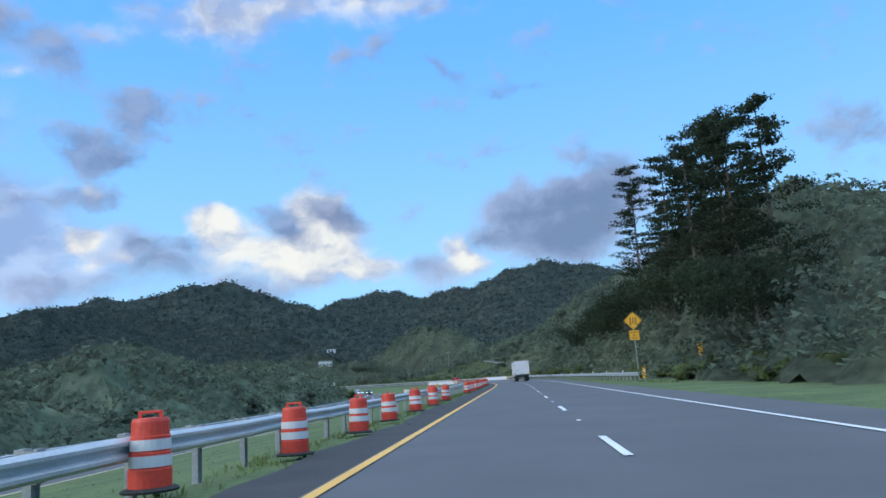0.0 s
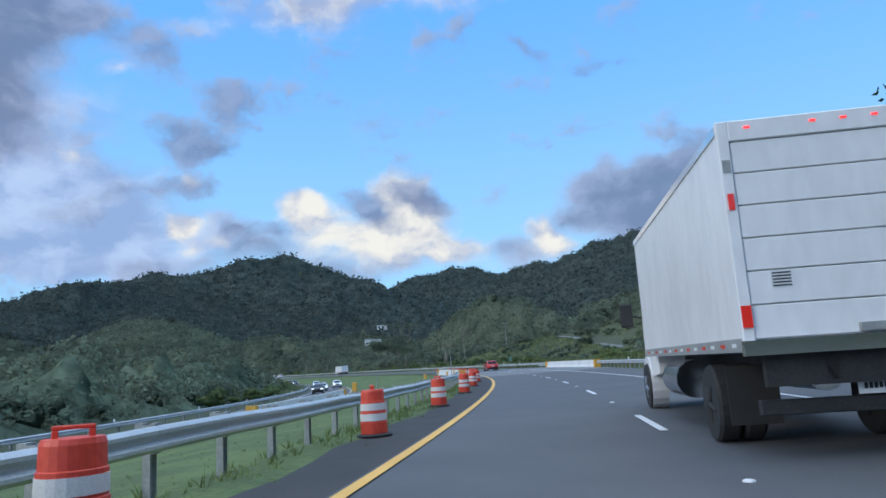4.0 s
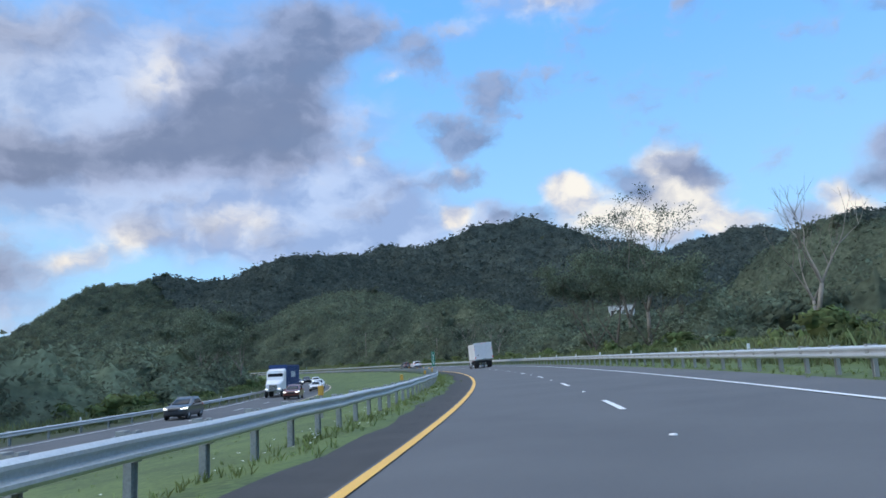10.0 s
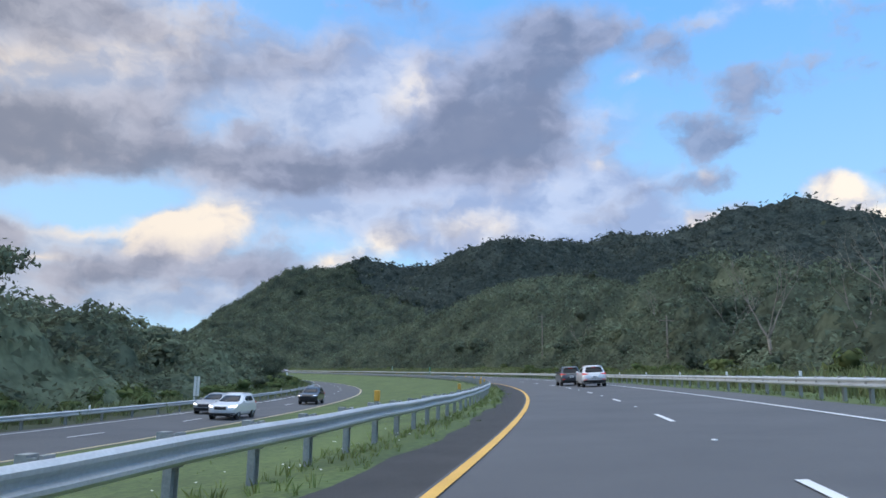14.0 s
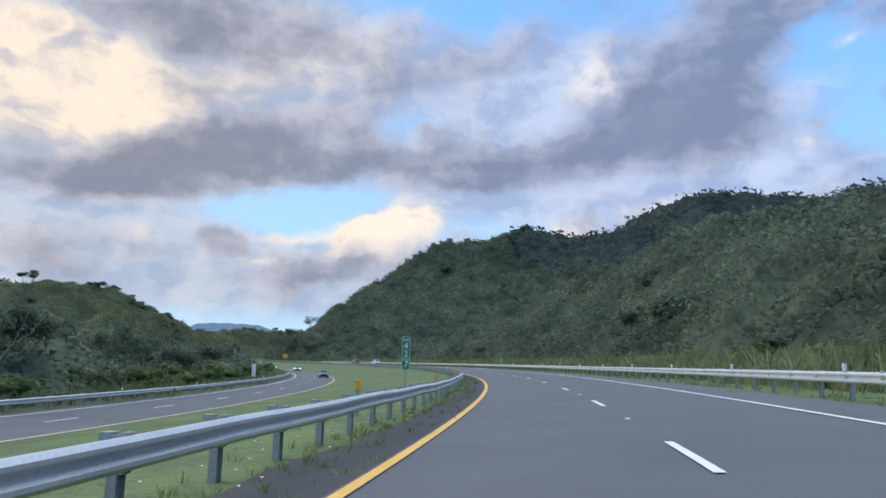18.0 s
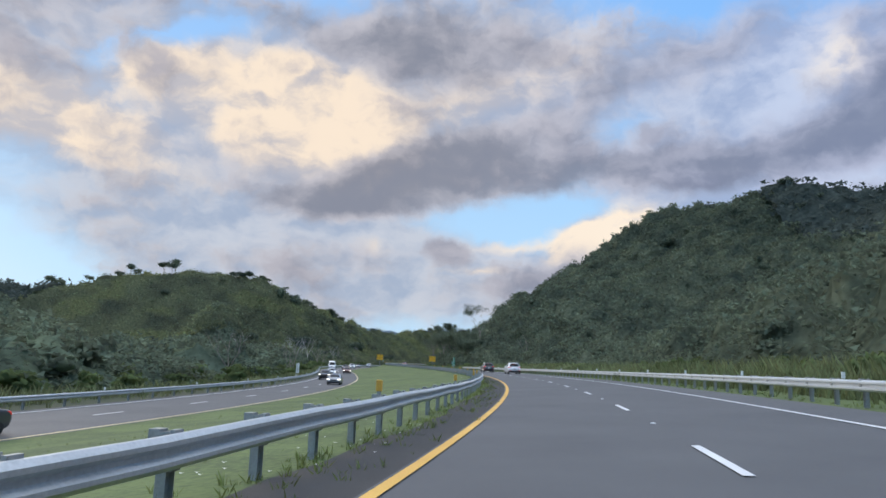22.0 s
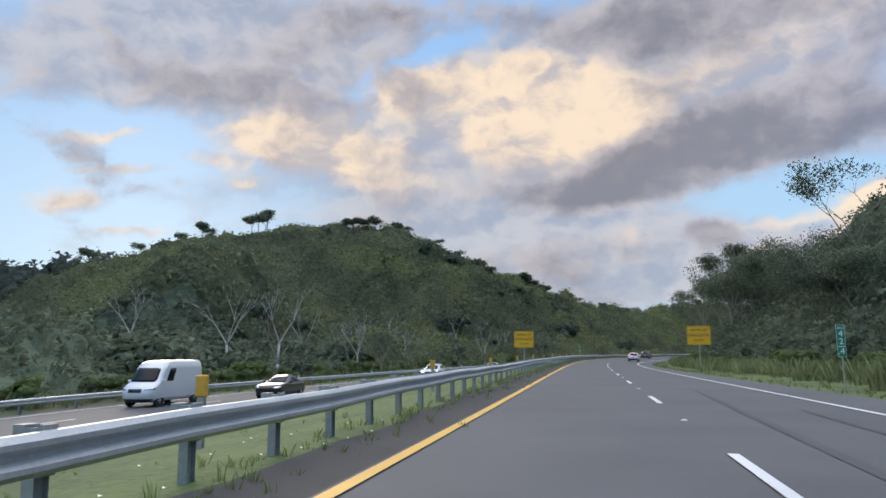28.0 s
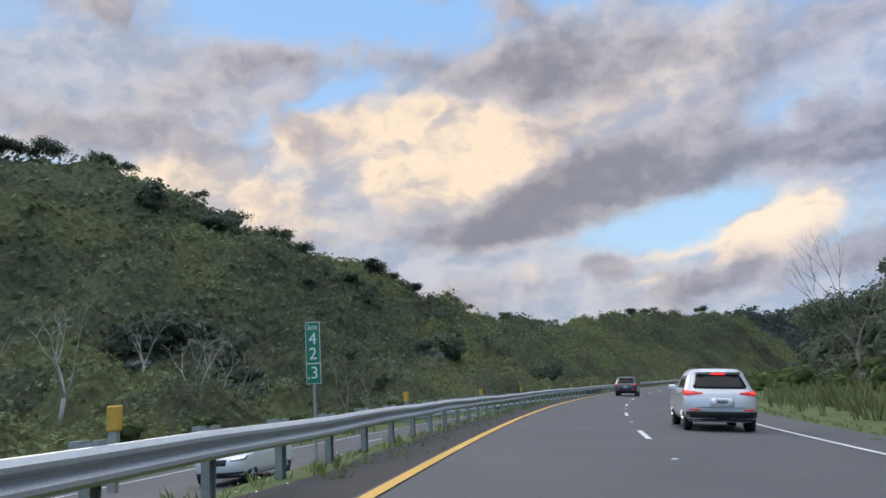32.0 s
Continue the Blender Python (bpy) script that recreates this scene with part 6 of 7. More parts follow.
tall = RNG.uniform(3.2, 8.0, len(near)) * np.clip(0.45 + room / 12, 0, 1)
vis = seen_from_road(np.column_stack([near, nz + tall]))
o = scatter("woodland_edge", np.column_stack([near, nz - 0.7])[vis], (tall * RNG.uniform(0.5, 0.72, len(near)))[vis], tall[vis], T_FINE, LEAF)
tagged(o, "leafy trees at the edge of the woods", "woods", kind="stuff")

# ---- single trees ----


def limbs(bm, rng, p, direction, length, radius, depth, tips, spread=0.6, up=0.35):
    """A branch and the branches that grow from it; collects the ends of the twigs."""
    p, v = Vector(p), Vector(direction).normalized()
    n = 3
    for k in range(n):
        q = p + v * (length / n)
        tube(bm, p, q, radius * (1 - 0.22 * k), radius * (1 - 0.22 * (k + 1)), 6)
        p = q
        v = (v + Vector((rng.uniform(-0.16, 0.16), rng.uniform(-0.16, 0.16), rng.uniform(-0.05, 0.12)))).normalized()
    if depth == 0:
        tips.append(tuple(p))
        return
    for k in range(rng.choice((2, 3, 3))):
        w = (v + Vector((rng.uniform(-1, 1), rng.uniform(-1, 1), rng.uniform(-0.3, 0.5) + up * 0.3)) * spread).normalized()
        limbs(bm, rng, p, w, length * rng.uniform(0.55, 0.8), radius * 0.36 * 1.25, depth - 1, tips, spread, up)
    if depth <= 1:
        tips.append(tuple(p))


def tree(label, s, d, height, bark=BARK, leaves=26, leaf=0.32, clump=1.1, depth=3, seed=1, material=LEAF, fork=0.35, spread=0.62, sink=0.5, group="", name="tree", rise=1.0):
    """A forked tree: trunk, limbs and, where it has leaves, a crown of sprays round the twig ends."""
    rng = random.Random(seed)
    arr = np.random.default_rng(seed)
    x, y, z0 = on_line(s, d)
    z0 = float(ground_z(np.array([x]), np.array([y]))[0]) - sink
    g = thing(name, label, "tree", group)
    trunk = bmesh.new()
    r = height * 0.011 + 0.03
    top = Vector((rng.uniform(-0.05, 0.05) * height, rng.uniform(-0.05, 0.05) * height, height * fork))
    mid = top * 0.5 + Vector((rng.uniform(-0.03, 0.03), rng.uniform(-0.03, 0.03), 0)) * height
    tube(trunk, (0, 0, 0), mid, r * 1.35, r * 1.05, 10)
    tube(trunk, mid, top, r * 1.05, r * 0.85, 10)
    part("trunk", trunk, bark, g, smooth_it=True)
    tips = []
    for k in range(3):
        a = 2.1 * k + rng.uniform(-0.5, 0.5)
        bm = bmesh.new()
        limbs(bm, rng, top, (math.cos(a) * 0.55, math.sin(a) * 0.55, rise), height * (1 - fork) * 0.42, r * 0.62, depth - 1, tips, spread)
        part("limb", bm, bark, g)
    if leaves:
        t = np.array(tips)
        n = arr.normal(size=(len(t) * leaves, 3))
        n /= np.linalg.norm(n, axis=1, keepdims=True)
        n[:, 2] = np.abs(n[:, 2]) * 0.8 + 0.2 * n[:, 2]
        c = np.repeat(t, leaves, 0) + arr.normal(size=n.shape) * clump * np.array([0.62, 0.62, 0.34])
        v, f = leaf_tris(c, n, leaf, arr)
        big_mesh("crown", v, f, material, g)
    g.matrix_basis = Matrix.Translation((x, y, z0)) @ Matrix.Rotation(rng.uniform(0, 6.28), 4, "Z")
    return g


def pine(label, s, d, top_z, seed, width=0.17):
    """A tall conifer: straight trunk and uneven whorls of branches that carry needle tufts."""
    rng = random.Random(seed)
    arr = np.random.default_rng(seed)
    x, y, _ = on_line(s, d)
    z0 = float(ground_z(np.array([x]), np.array([y]))[0]) - 0.5
    H = top_z - z0
    g = thing("pine_tree", label, "tree", "tall pines on the slope")
    part("trunk", tube(tube(bmesh.new(), (0, 0, 0), (0.1, 0, H * 0.6), 0.30, 0.17, 9), (0.1, 0, H * 0.6), (0.25, 0.1, H), 0.17, 0.03, 8), BARK, g)
    cs = []
    z = H * 0.28
    while z < H * 0.98:
        reach = H * width * (1.15 - z / H) ** 0.75 * rng.uniform(0.6, 1.25) + 0.5
        for k in range(rng.choice((2, 3, 4))):
            a = rng.uniform(0, 6.28)
            e = Vector((math.cos(a) * reach, math.sin(a) * reach, z + reach * rng.uniform(-0.05, 0.35)))
            part("branch", tube(bmesh.new(), (0.1, 0, z), e, 0.055, 0.02, 5), BARK, g)
            for u in np.linspace(0.35, 1.05, 5):
                cs.append(tuple(Vector((0.1, 0, z)).lerp(e, u)))
        z += rng.uniform(0.6, 1.5)
    t = np.array(cs)
    k = 26
    n = arr.normal(size=(len(t) * k, 3))
    n /= np.linalg.norm(n, axis=1, keepdims=True)
    c = np.repeat(t, k, 0) + arr.normal(size=n.shape) * np.array([0.40, 0.40, 0.17])
    v, f = leaf_tris(c, n, 0.17, arr)
    big_mesh("crown", v, f, NEEDLE, g)
    g.matrix_basis = Matrix.Translation((x, y, z0))


pine("tall dark pine standing alone on the slope", 136, 28.6, 41, 3, 0.15)
for k, (s, d, top) in enumerate(((113, 27, 28), (108, 26, 34), (103, 28, 33), (98, 29, 35), (93, 25, 32), (87, 28, 33), (83, 26, 30), (77, 25, 27), (72, 27, 28), (122, 30, 24))):
    pine("tall dark pine with an uneven crown on the slope", s, d, top, 5 + k, 0.17)
for k in range(16):
    s = 52 + k * 6.0 + 2.0 * math.sin(k * 2.1)
    tree("dark leafy tree crowding the foot of the cutting", s, 17.5 + 5 * abs(math.sin(k * 1.7)), 9 + 4 * abs(math.sin(k * 2.9)), BARK, 70, 0.20, 1.3, 3, 400 + k, NEEDLE, 0.16, 0.75, rise=0.7, group="dark trees in the cutting")

for s, d, h, sd in ((378, 17, 13.5, 11), (371, 18, 11, 43), (386, 16.5, 12.5, 44), (366, 20, 10, 45), (392, 18, 12, 46)):
    tree("dark leafy tree above the guard rail", s, d, h, BARK, 70, 0.15, 1.0, 4, sd, LEAF, 0.18, 0.7, rise=0.9, group="dark roadside trees")
tree("tall thin-leaved tree with bare upper branches", 377, 20.5, 20, PALE_BARK, 16, 0.12, 0.8, 4, 12, LEAF, 0.3, 0.42)
tree("tall thin-leaved tree with pale branches", 384, 21, 19, PALE_BARK, 18, 0.12, 0.8, 4, 13, LEAF, 0.3, 0.42)
for s, d, h, sd in ((309, 50.5, 4.2, 51), (305, 51.5, 4.6, 52), (296, 45, 2.8, 53)):
    tree("round dark tree beside the climbing lane", s, d, h, BARK, 60, 0.13, 0.5, 3, sd, LEAF, 0.12, 0.5, rise=1.0, group="trees beside the lane")
tree("bare pale tree at the foot of the wooded hill", 330, 24, 12, PALE_BARK, 0, 0, 0, 4, 15)
tree("pale bare-branched tree with few leaves beside the highway", 440, -36, 14, PALE_BARK, 4, 0.13, 0.7, 4, 16, LEAF, 0.3, 0.8)
for k, (s, d, h) in enumerate(((446, -40, 13), (437, -41, 15), (430, -42, 13), (452, -42, 11), (424, -40, 10))):
    tree("dark dense tree beside the opposite carriageway", s, d, h, BARK, 60, 0.19, 1.25, 4, 17 + 7 * k, LEAF, 0.16, 0.65, rise=1.0, group="dark trees beside the opposite carriageway")
tree("thin-leaved tree with pale limbs beside the opposite carriageway", 408, -38, 10, PALE_BARK, 14, 0.14, 0.9, 4, 18)
tree("broad leafless tree beside the opposite carriageway", 418, -36, 9, BARK, 0, 0, 0, 4, 19, LEAF, 0.25, 0.9)
tree("flat-crowned tree rising over the woods", 480, -52, 13, BARK, 30, 0.34, 1.5, 3, 20, LEAF, 0.55, 0.9)
tree("leafy tree on the ridge", 860, 33, 13, PALE_BARK, 14, 0.30, 1.1, 4, 21, LEAF, 0.35, 0.6)
for k, (s, d, h) in enumerate(((893, 24, 10), (901, 22, 9), (908, 24, 12), (916, 22, 10), (923, 23, 13), (931, 21.5, 12), (938, 22, 12.5), (944, 24, 13), (951, 23.5, 12), (957, 20.5, 13), (965, 24, 12), (974, 26, 9), (986, 27, 7), (998, 28, 7))):
    tree("dense leafy tree at the edge of the outer verge", s, d, h, PALE_BARK, 110, 0.12, 1.2, 4, 30 + k, LEAF, 0.22, 0.55, rise=1.0, group="verge trees")
tree("dark dense tree with a pale trunk on the outer verge", 948.5, 21, 17.5, PALE_BARK, 90, 0.13, 0.9, 4, 141, LEAF, 0.40, 0.5)
tree("tall airy tree with a broad umbrella crown above the cutting", 917.5, 30.6, 24.3 - float(ground_z(*[np.array([c]) for c in on_line(917.5, 30.6)[:2]])[0]), PALE_BARK, 13, 0.16, 1.0, 5, 142, LEAF, 0.45, 0.85)
tree("airy tree with thin bare branches on the outer verge", 953.5, 15.6, 12, PALE_BARK, 10, 0.13, 0.8, 5, 41, LEAF, 0.35, 0.5, rise=1.5)
tree("tall airy tree with thin bare branches on the outer verge", 966, 16.6, 16, PALE_BARK, 3, 0.14, 0.6, 5, 143, LEAF, 0.35, 0.35, rise=2.4)
tree("leafless pale tree at the edge of the outer verge", 998.5, 16.5, 10.5, PALE_BARK, 0, 0.12, 0.7, 5, 42, LEAF, 0.3, 0.5)
tree("low leafy tree at the edge of the outer verge", 1003, 17.5, 7, PALE_BARK, 40, 0.13, 0.8, 4, 144, LEAF, 0.25, 0.6, group="verge trees")
# trees along the crest of the scrubby hill, thin or dense against the sky
tree("broad flat-crowned tree on the crest of the hill", 1017, -129, 8, BARK, 15, 0.26, 1.3, 4, 150, LEAF, 0.45, 1.0, group="crest trees")
for k, (s, d, h, leaves) in enumerate((
        (1027, -92, 8.2, 60), (1023, -94, 7.4, 50), (1000, -122, 8.5, 40), (1009, -144, 9, 40), (1004, -150, 9, 30), (999, -162, 10, 26), (995, -174, 11, 26), (936, -70, 9, 40), (930, -71, 8, 30), (942, -70, 8.5, 30),
        (1055, -69, 7.4, 50), (1083, -67, 9, 60), (1089, -67, 7.6, 50), (1098, -67, 7.5, 60), (1062, -68, 6.6, 30), (1160, -66, 8.4, 30), (1152, -65, 7.6, 34), (1200, -66, 8, 30), (1228, -65, 8, 24), (1213, -65, 7.4, 30))):
    tree("small leafy tree on the crest of the hill", s, d, (h - 1.3) * (0.62 if d < -110 else 0.78), BARK, leaves // 2, 0.2, 0.9, 4, 151 + k, LEAF, 0.2, 0.6, group="crest trees")
for k, (s, d, h) in enumerate(((1033, -87, 7.4), (1036, -85, 6.4), (1020, -96, 7.2), (1014, -100, 6.8), (1046, -79, 6.6), (1052, -74, 7), (1116, -67, 8.4), (1121, -66, 7.4), (1139, -65, 8), (1144, -65, 7.2), (1167, -66, 8.4), (1236, -65, 8.2))):
    tree("thin airy tree on the crest of the hill", s, d, (h - 1.0) * 0.8, PALE_BARK, 7, 0.18, 0.6, 4, 180 + k, LEAF, 0.4, 0.7, group="crest trees")
for k in range(9):
    s = 540 + k * 11.5
    tree("dark tree beside the opposite carriageway", s, float(opp_near(s)) - 15.5 - 3 * abs(math.sin(k * 1.9)), 4.2 + 2.2 * abs(math.sin(k * 2.7)), BARK, 60, 0.13, 0.9, 4, 500 + k, LEAF, 0.3, 0.6, group="low trees beside the opposite carriageway")
rb = random.Random(9)
for k in range(26):
    s = 780 + k * 10.5 + rb.uniform(-4, 4)
    tree("leafless pale-barked tree on the scrubby slope", s, float(opp_near(s)) - rb.uniform(13, 34), rb.uniform(6, 10), PALE_BARK, 0, 0, 0, 3, 60 + k, LEAF, 0.3, 0.65, 0.8, "bare trees on the slope", "bare_tree")
for k, (s, d, h) in enumerate(((455, 20, 11), (468, 24, 10), (474, 19, 12), (492, 23, 10), (520, 26, 10), (545, 22, 9), (352, 26, 11), (344, 22, 12))):
    tree("leafless pale-barked tree at the foot of the wooded hill", s, d, h, PALE_BARK, 0, 0, 0, 4, 120 + k, LEAF, 0.35, 0.55, 0.8, "bare trees on the slope", "bare_tree")
for k in range(9):
    s = 560 + k * 24 + rb.uniform(-6, 6)
    tree("leafless pale-barked tree beside the opposite carriageway", s, float(opp_near(s)) - rb.uniform(12, 24), rb.uniform(5, 9), PALE_BARK, 0, 0, 0, 3, 90 + k, LEAF, 0.3, 0.65, 0.8, "bare trees on the slope", "bare_tree")


BONE_BARK = mat("bleached_bark", (0.52, 0.49, 0.44), (0.34, 0.31, 0.27), 0.95, 0, 2.5, 18, 0.4, streak=(1, 1, 0.25))
for k in range(20):
    s = 868 + k * 7.4 + rb.uniform(-3, 3)
    tree("leafless bleached tree standing in the scrub of the cutting", s, float(opp_near(s)) - rb.uniform(15, 42), rb.uniform(7, 11), BONE_BARK, 0, 0, 0, 4, 300 + k, LEAF, 0.4, 0.55, 0.3, "bleached trees in the cutting", "bare_tree")


def ridge_trees():
    """Taller trees that break the skyline on the nearer crests."""
    cand = jitter_grid(-1100, 250, 100, 1000, 9.0)
    s, d = along(cand[:, 0], cand[:, 1])
    z = ground_z(cand[:, 0], cand[:, 1], s, d)
    ok = (edge_room(s, d) > 4) & (np.abs(d) < 200) & (z > np.where(d > 0, 36, 24)) & (s > 150) & (s < 1250) & ((d > 0) | (s < 920))
    cand, z = cand[ok], z[ok]
    pick = RNG.choice(len(cand), min(150, len(cand)), replace=False)
    h = RNG.uniform(5, 8, len(pick))
    o = scatter("crest_trees", np.column_stack([cand[pick], z[pick] - 0.5]), h * RNG.uniform(0.38, 0.6, len(pick)), h, T_FINE, LEAF)
    tagged(o, "taller trees standing out of the woods on the crests", "trees", kind="stuff")


ridge_trees()


def crest_spot(s_eye, az_deg):
    """The skyline of the wooded hills in one direction from the camera's place at s_eye, to fit its view."""
    ex, ey, ez = on_line(s_eye, 0.0, 1.2)
    r = np.arange(40.0, 700.0, 3.0)
    x, y = ex - math.sin(radians(az_deg)) * r, ey + math.cos(radians(az_deg)) * r
    k = int(np.argmax((ground_z(x, y) - ez) / r))
    return along(x[k:k + 1], y[k:k + 1])


for k, (s_eye, a, h) in enumerate(((885, 124.7, 8.5), (885, 115.9, 5.5), (885, 110.6, 5), (885, 97.1, 7), (708, 106.5, 10), (708, 110, 8), (708, 118.9, 11), (708, 116, 9), (708, 79.6, 8), (708, 83, 7), (531, 56.7, 9), (531, 94.2, 9), (384, 53.5, 9), (206, 11.2, 9))):
    cs, cd = crest_spot(s_eye, a)
    tree("flat-crowned tree standing out on the ridge", float(cs[0]), float(cd[0]), h, BARK, 34, 0.34, 1.0, 3, 200 + k, LEAF, 0.5, 1.0, 0.8, "ridge trees")

# ---- grass, weeds and scrub ----


def tuft(rng, blades, lean=0.5, width=0.05):
    vs, fs = [], []
    for k in range(blades):
        a, l = rng.uniform(0, 6.28), rng.uniform(0.1, lean)
        bx, by = rng.uniform(-0.3, 0.3), rng.uniform(-0.3, 0.3)
        h = rng.uniform(0.6, 1.0)
        c, s = math.cos(a), math.sin(a)
        i = len(vs)
        vs += [(bx - s * width, by + c * width, 0), (bx + s * width, by - c * width, 0), (bx + c * l * 0.45 + s * width * 0.7, by + s * l * 0.45 - c * width * 0.7, h * 0.62), (bx + c * l, by + s * l, h)]
        fs += [(i, i + 1, i + 2), (i, i + 2, i + 3)]
    v = np.array(vs)
    v[:, 2] *= 1.9
    return v, np.array(fs)


T_TUFT = [tuft(RNG, 7, 0.8, 0.05) for _ in range(5)]
T_REED = [tuft(RNG, 10, 0.6, 0.03) for _ in range(5)]
REED = leaf_mat("tall_grass_blades", (0.245, 0.272, 0.140), (0.160, 0.190, 0.090), 0.3)
WEED = leaf_mat("weed_blades", (0.235, 0.280, 0.105), (0.150, 0.190, 0.068), 0.3)


def band(name, label, n, s0, s1, dfun, size, material, templates, width=0.5):
    s = RNG.uniform(s0, s1, n)
    d = np.array([dfun(a) for a in s]) + RNG.normal(size=n) * width
    p = on_line(s, d)
    p[:, 2] = ground_z(p[:, 0], p[:, 1], s, d) - 0.03
    h = size * RNG.uniform(0.5, 1.3, n)
    ground = ~((s > 186) & (s < 241) & (d > -4.6) & (d < 11.4))
    p, h = p[ground], h[ground]
    o = scatter(name, p, h * RNG.uniform(0.6, 1.0, len(h)), h, templates, material)
    return tagged(o, label, "grass", kind="stuff")


band("weeds", "ragged green weeds under the median guard rail", 10500, -20, 990, lambda s: left_rail(s)[0] + 0.35, 0.20, WEED, T_TUFT, 0.5)
band("weeds", "ragged green weeds under the outer guard rail", 4000, 50, 990, lambda s: right_rail(s)[0] + 0.3, 0.2, WEED, T_TUFT, 0.5)
band("lawn_tufts", "uneven grass tufts on the median", 8000, -10, 990, lambda s: RNG.uniform(float(opp_near(s)) + 1.5, -5), 0.11, WEED, T_TUFT, 0.4)
band("tall_grass", "tall pale green grass beside the outer shoulder", 5400, 180, 1000, lambda s: 12.8, 1.2, REED, T_REED, 1.2)
band("tall_grass", "very tall feathery grass at the foot of the slope", 3200, 560, 826, lambda s: 14.2, 1.7, REED, T_REED, 0.8)
band("tall_grass", "tall pale green grass beyond the opposite carriageway", 4200, 240, 1000, lambda s: float(opp_near(s)) - 11.6, 1.0, REED, T_REED, 1.2)


def flowers():
    """Tiny white flower heads among the weeds by the median rail."""
    n = 1500
    s = RNG.uniform(250, 990, n)
    d = np.array([left_rail(a)[0] for a in s]) + RNG.uniform(-1.6, 0.7, n)
    p = on_line(s, d)
    p[:, 2] = ground_z(p[:, 0], p[:, 1], s, d) + RNG.uniform(0.04, 0.12, n)
    v = np.concatenate([np.stack([p + o for o in np.array(((0.03, 0, 0), (0, 0.03, 0.012), (-0.03, 0, 0), (0, -0.03, 0.012), (0, 0, 0)))], 1)]).reshape(-1, 3)
    q = np.arange(n)[:, None] * 5
    f = np.concatenate([q + np.array([t]) for t in ((0, 1, 2), (0, 2, 3))])
    tagged(big_mesh("wild_flowers", v, f, SIGN_WHITE), "tiny white flowers among the median weeds", "flowers", kind="stuff")


flowers()


def scrub(name, label, n, s0, s1, dfun, width, size, material):
    s = RNG.uniform(s0, s1, n)
    d = np.array([dfun(a) for a in s]) + RNG.normal(size=n) * width
    keep = np.where(d > 0, d > 12, d < opp_near(s) - 11)
    s, d = s[keep], d[keep]
    p = on_line(s, d)
    p[:, 2] = ground_z(p[:, 0], p[:, 1], s, d) - 0.25
    h = size * RNG.uniform(0.5, 1.35, len(s))
    o = scatter(name, p, h * RNG.uniform(0.6, 0.9, len(s)), h, T_NEAR, material)
    return tagged(o, label, "shrubs", kind="stuff")


scrub("roadside_scrub", "bright green shrubs along the foot of the wooded slope", 460, 30, 1050, lambda s: 15.5, 1.8, 2.0, LEAF_BRIGHT)
scrub("roadside_scrub", "bright green shrubs beyond the opposite guard rail", 420, 200, 1100, lambda s: float(opp_near(s)) - 14.5, 2.0, 2.2, LEAF_BRIGHT)

def open_slope():
    """Grass and low bright shrubs on the open slope below the side road."""
    s = RNG.uniform(205, 352, 9000)
    d = RNG.uniform(12.5, 74, 9000)
    lane = np.interp(s, LANE_S, LANE_OUT)
    keep = (edge_room(s, d) < 2) & (np.abs(d - lane) > 2.6)
    s, d = s[keep], d[keep]
    p = on_line(s, d)
    p[:, 2] = ground_z(p[:, 0], p[:, 1], s, d) - 0.15
    shrub = RNG.uniform(size=len(s)) < np.where(vnoise(s * 0.16, d * 0.16) > 0.25, 0.20, 0.03)
    h = RNG.uniform(0.5, 1.8, len(s))
    tagged(scatter("slope_shrubs", p[shrub], h[shrub] * 0.8, h[shrub], T_NEAR, LEAF), "low bright shrubs on the open slope below the side road", "shrubs", kind="stuff")
    tagged(scatter("slope_grass", p[~shrub], h[~shrub] * 1.1, h[~shrub] * 0.6, T_REED, REED), "rough green grass on the open slope below the side road", "grass", kind="stuff")


open_slope()

# ---- rock in the cutting, houses, masts, posts ----


def rock(label, s, d, w, h, seed, lift):
    """An outcrop: angular blocks of one broken face, half sunk in the slope."""
    rng = random.Random(seed)
    g = thing("rock_outcrop", label, "rock", "rock outcrops")
    for k in range(9):
        bm = bmesh.new()
        m = Matrix.Translation((rng.uniform(-0.2, 0.2), rng.uniform(-w, w), rng.uniform(-0.6, 0.6) * h)) @ Euler([rng.uniform(-0.5, 0.5) for _ in range(3)]).to_matrix().to_4x4()
        m = m @ Matrix.Diagonal((0.45, rng.uniform(0.3, 0.55) * w, rng.uniform(0.3, 0.6) * h, 1))
        made = bmesh.ops.create_icosphere(bm, subdivisions=2, radius=1, matrix=m)
        for v in made["verts"]:
            n = noise.cell(v.co * 1.3 + Vector((seed, k, 0))) - 0.5
            v.co += Vector((0.25 * n, 0.3 * n, 0.25 * noise.cell(v.co * 2.1) - 0.12))
        part("block", bm, ROCK, g)
    x, y, _ = on_line(s, d)
    z = float(ground_z(np.array([x]), np.array([y]))[0])
    g.matrix_basis = Matrix.Translation((x, y, z + lift)) @ Matrix.Rotation(heading(s), 4, "Z") @ Matrix.Rotation(radians(28), 4, "Y")


def slope_spot(s_eye, az_deg, el_deg):
    """Where the camera's line of sight from s_eye meets the slope, to fit its view."""
    ex, ey, ez = on_line(s_eye, 0.0, 1.14)
    r = np.arange(18.0, 400.0, 0.5)
    x, y = ex - math.sin(radians(az_deg)) * r, ey + math.cos(radians(az_deg)) * r
    k = int(np.argmax(ground_z(x, y) + 1.2 > ez + r * math.tan(radians(el_deg))))
    s, d = along(x[k:k + 1], y[k:k + 1])
    return float(s[0]), float(d[0])


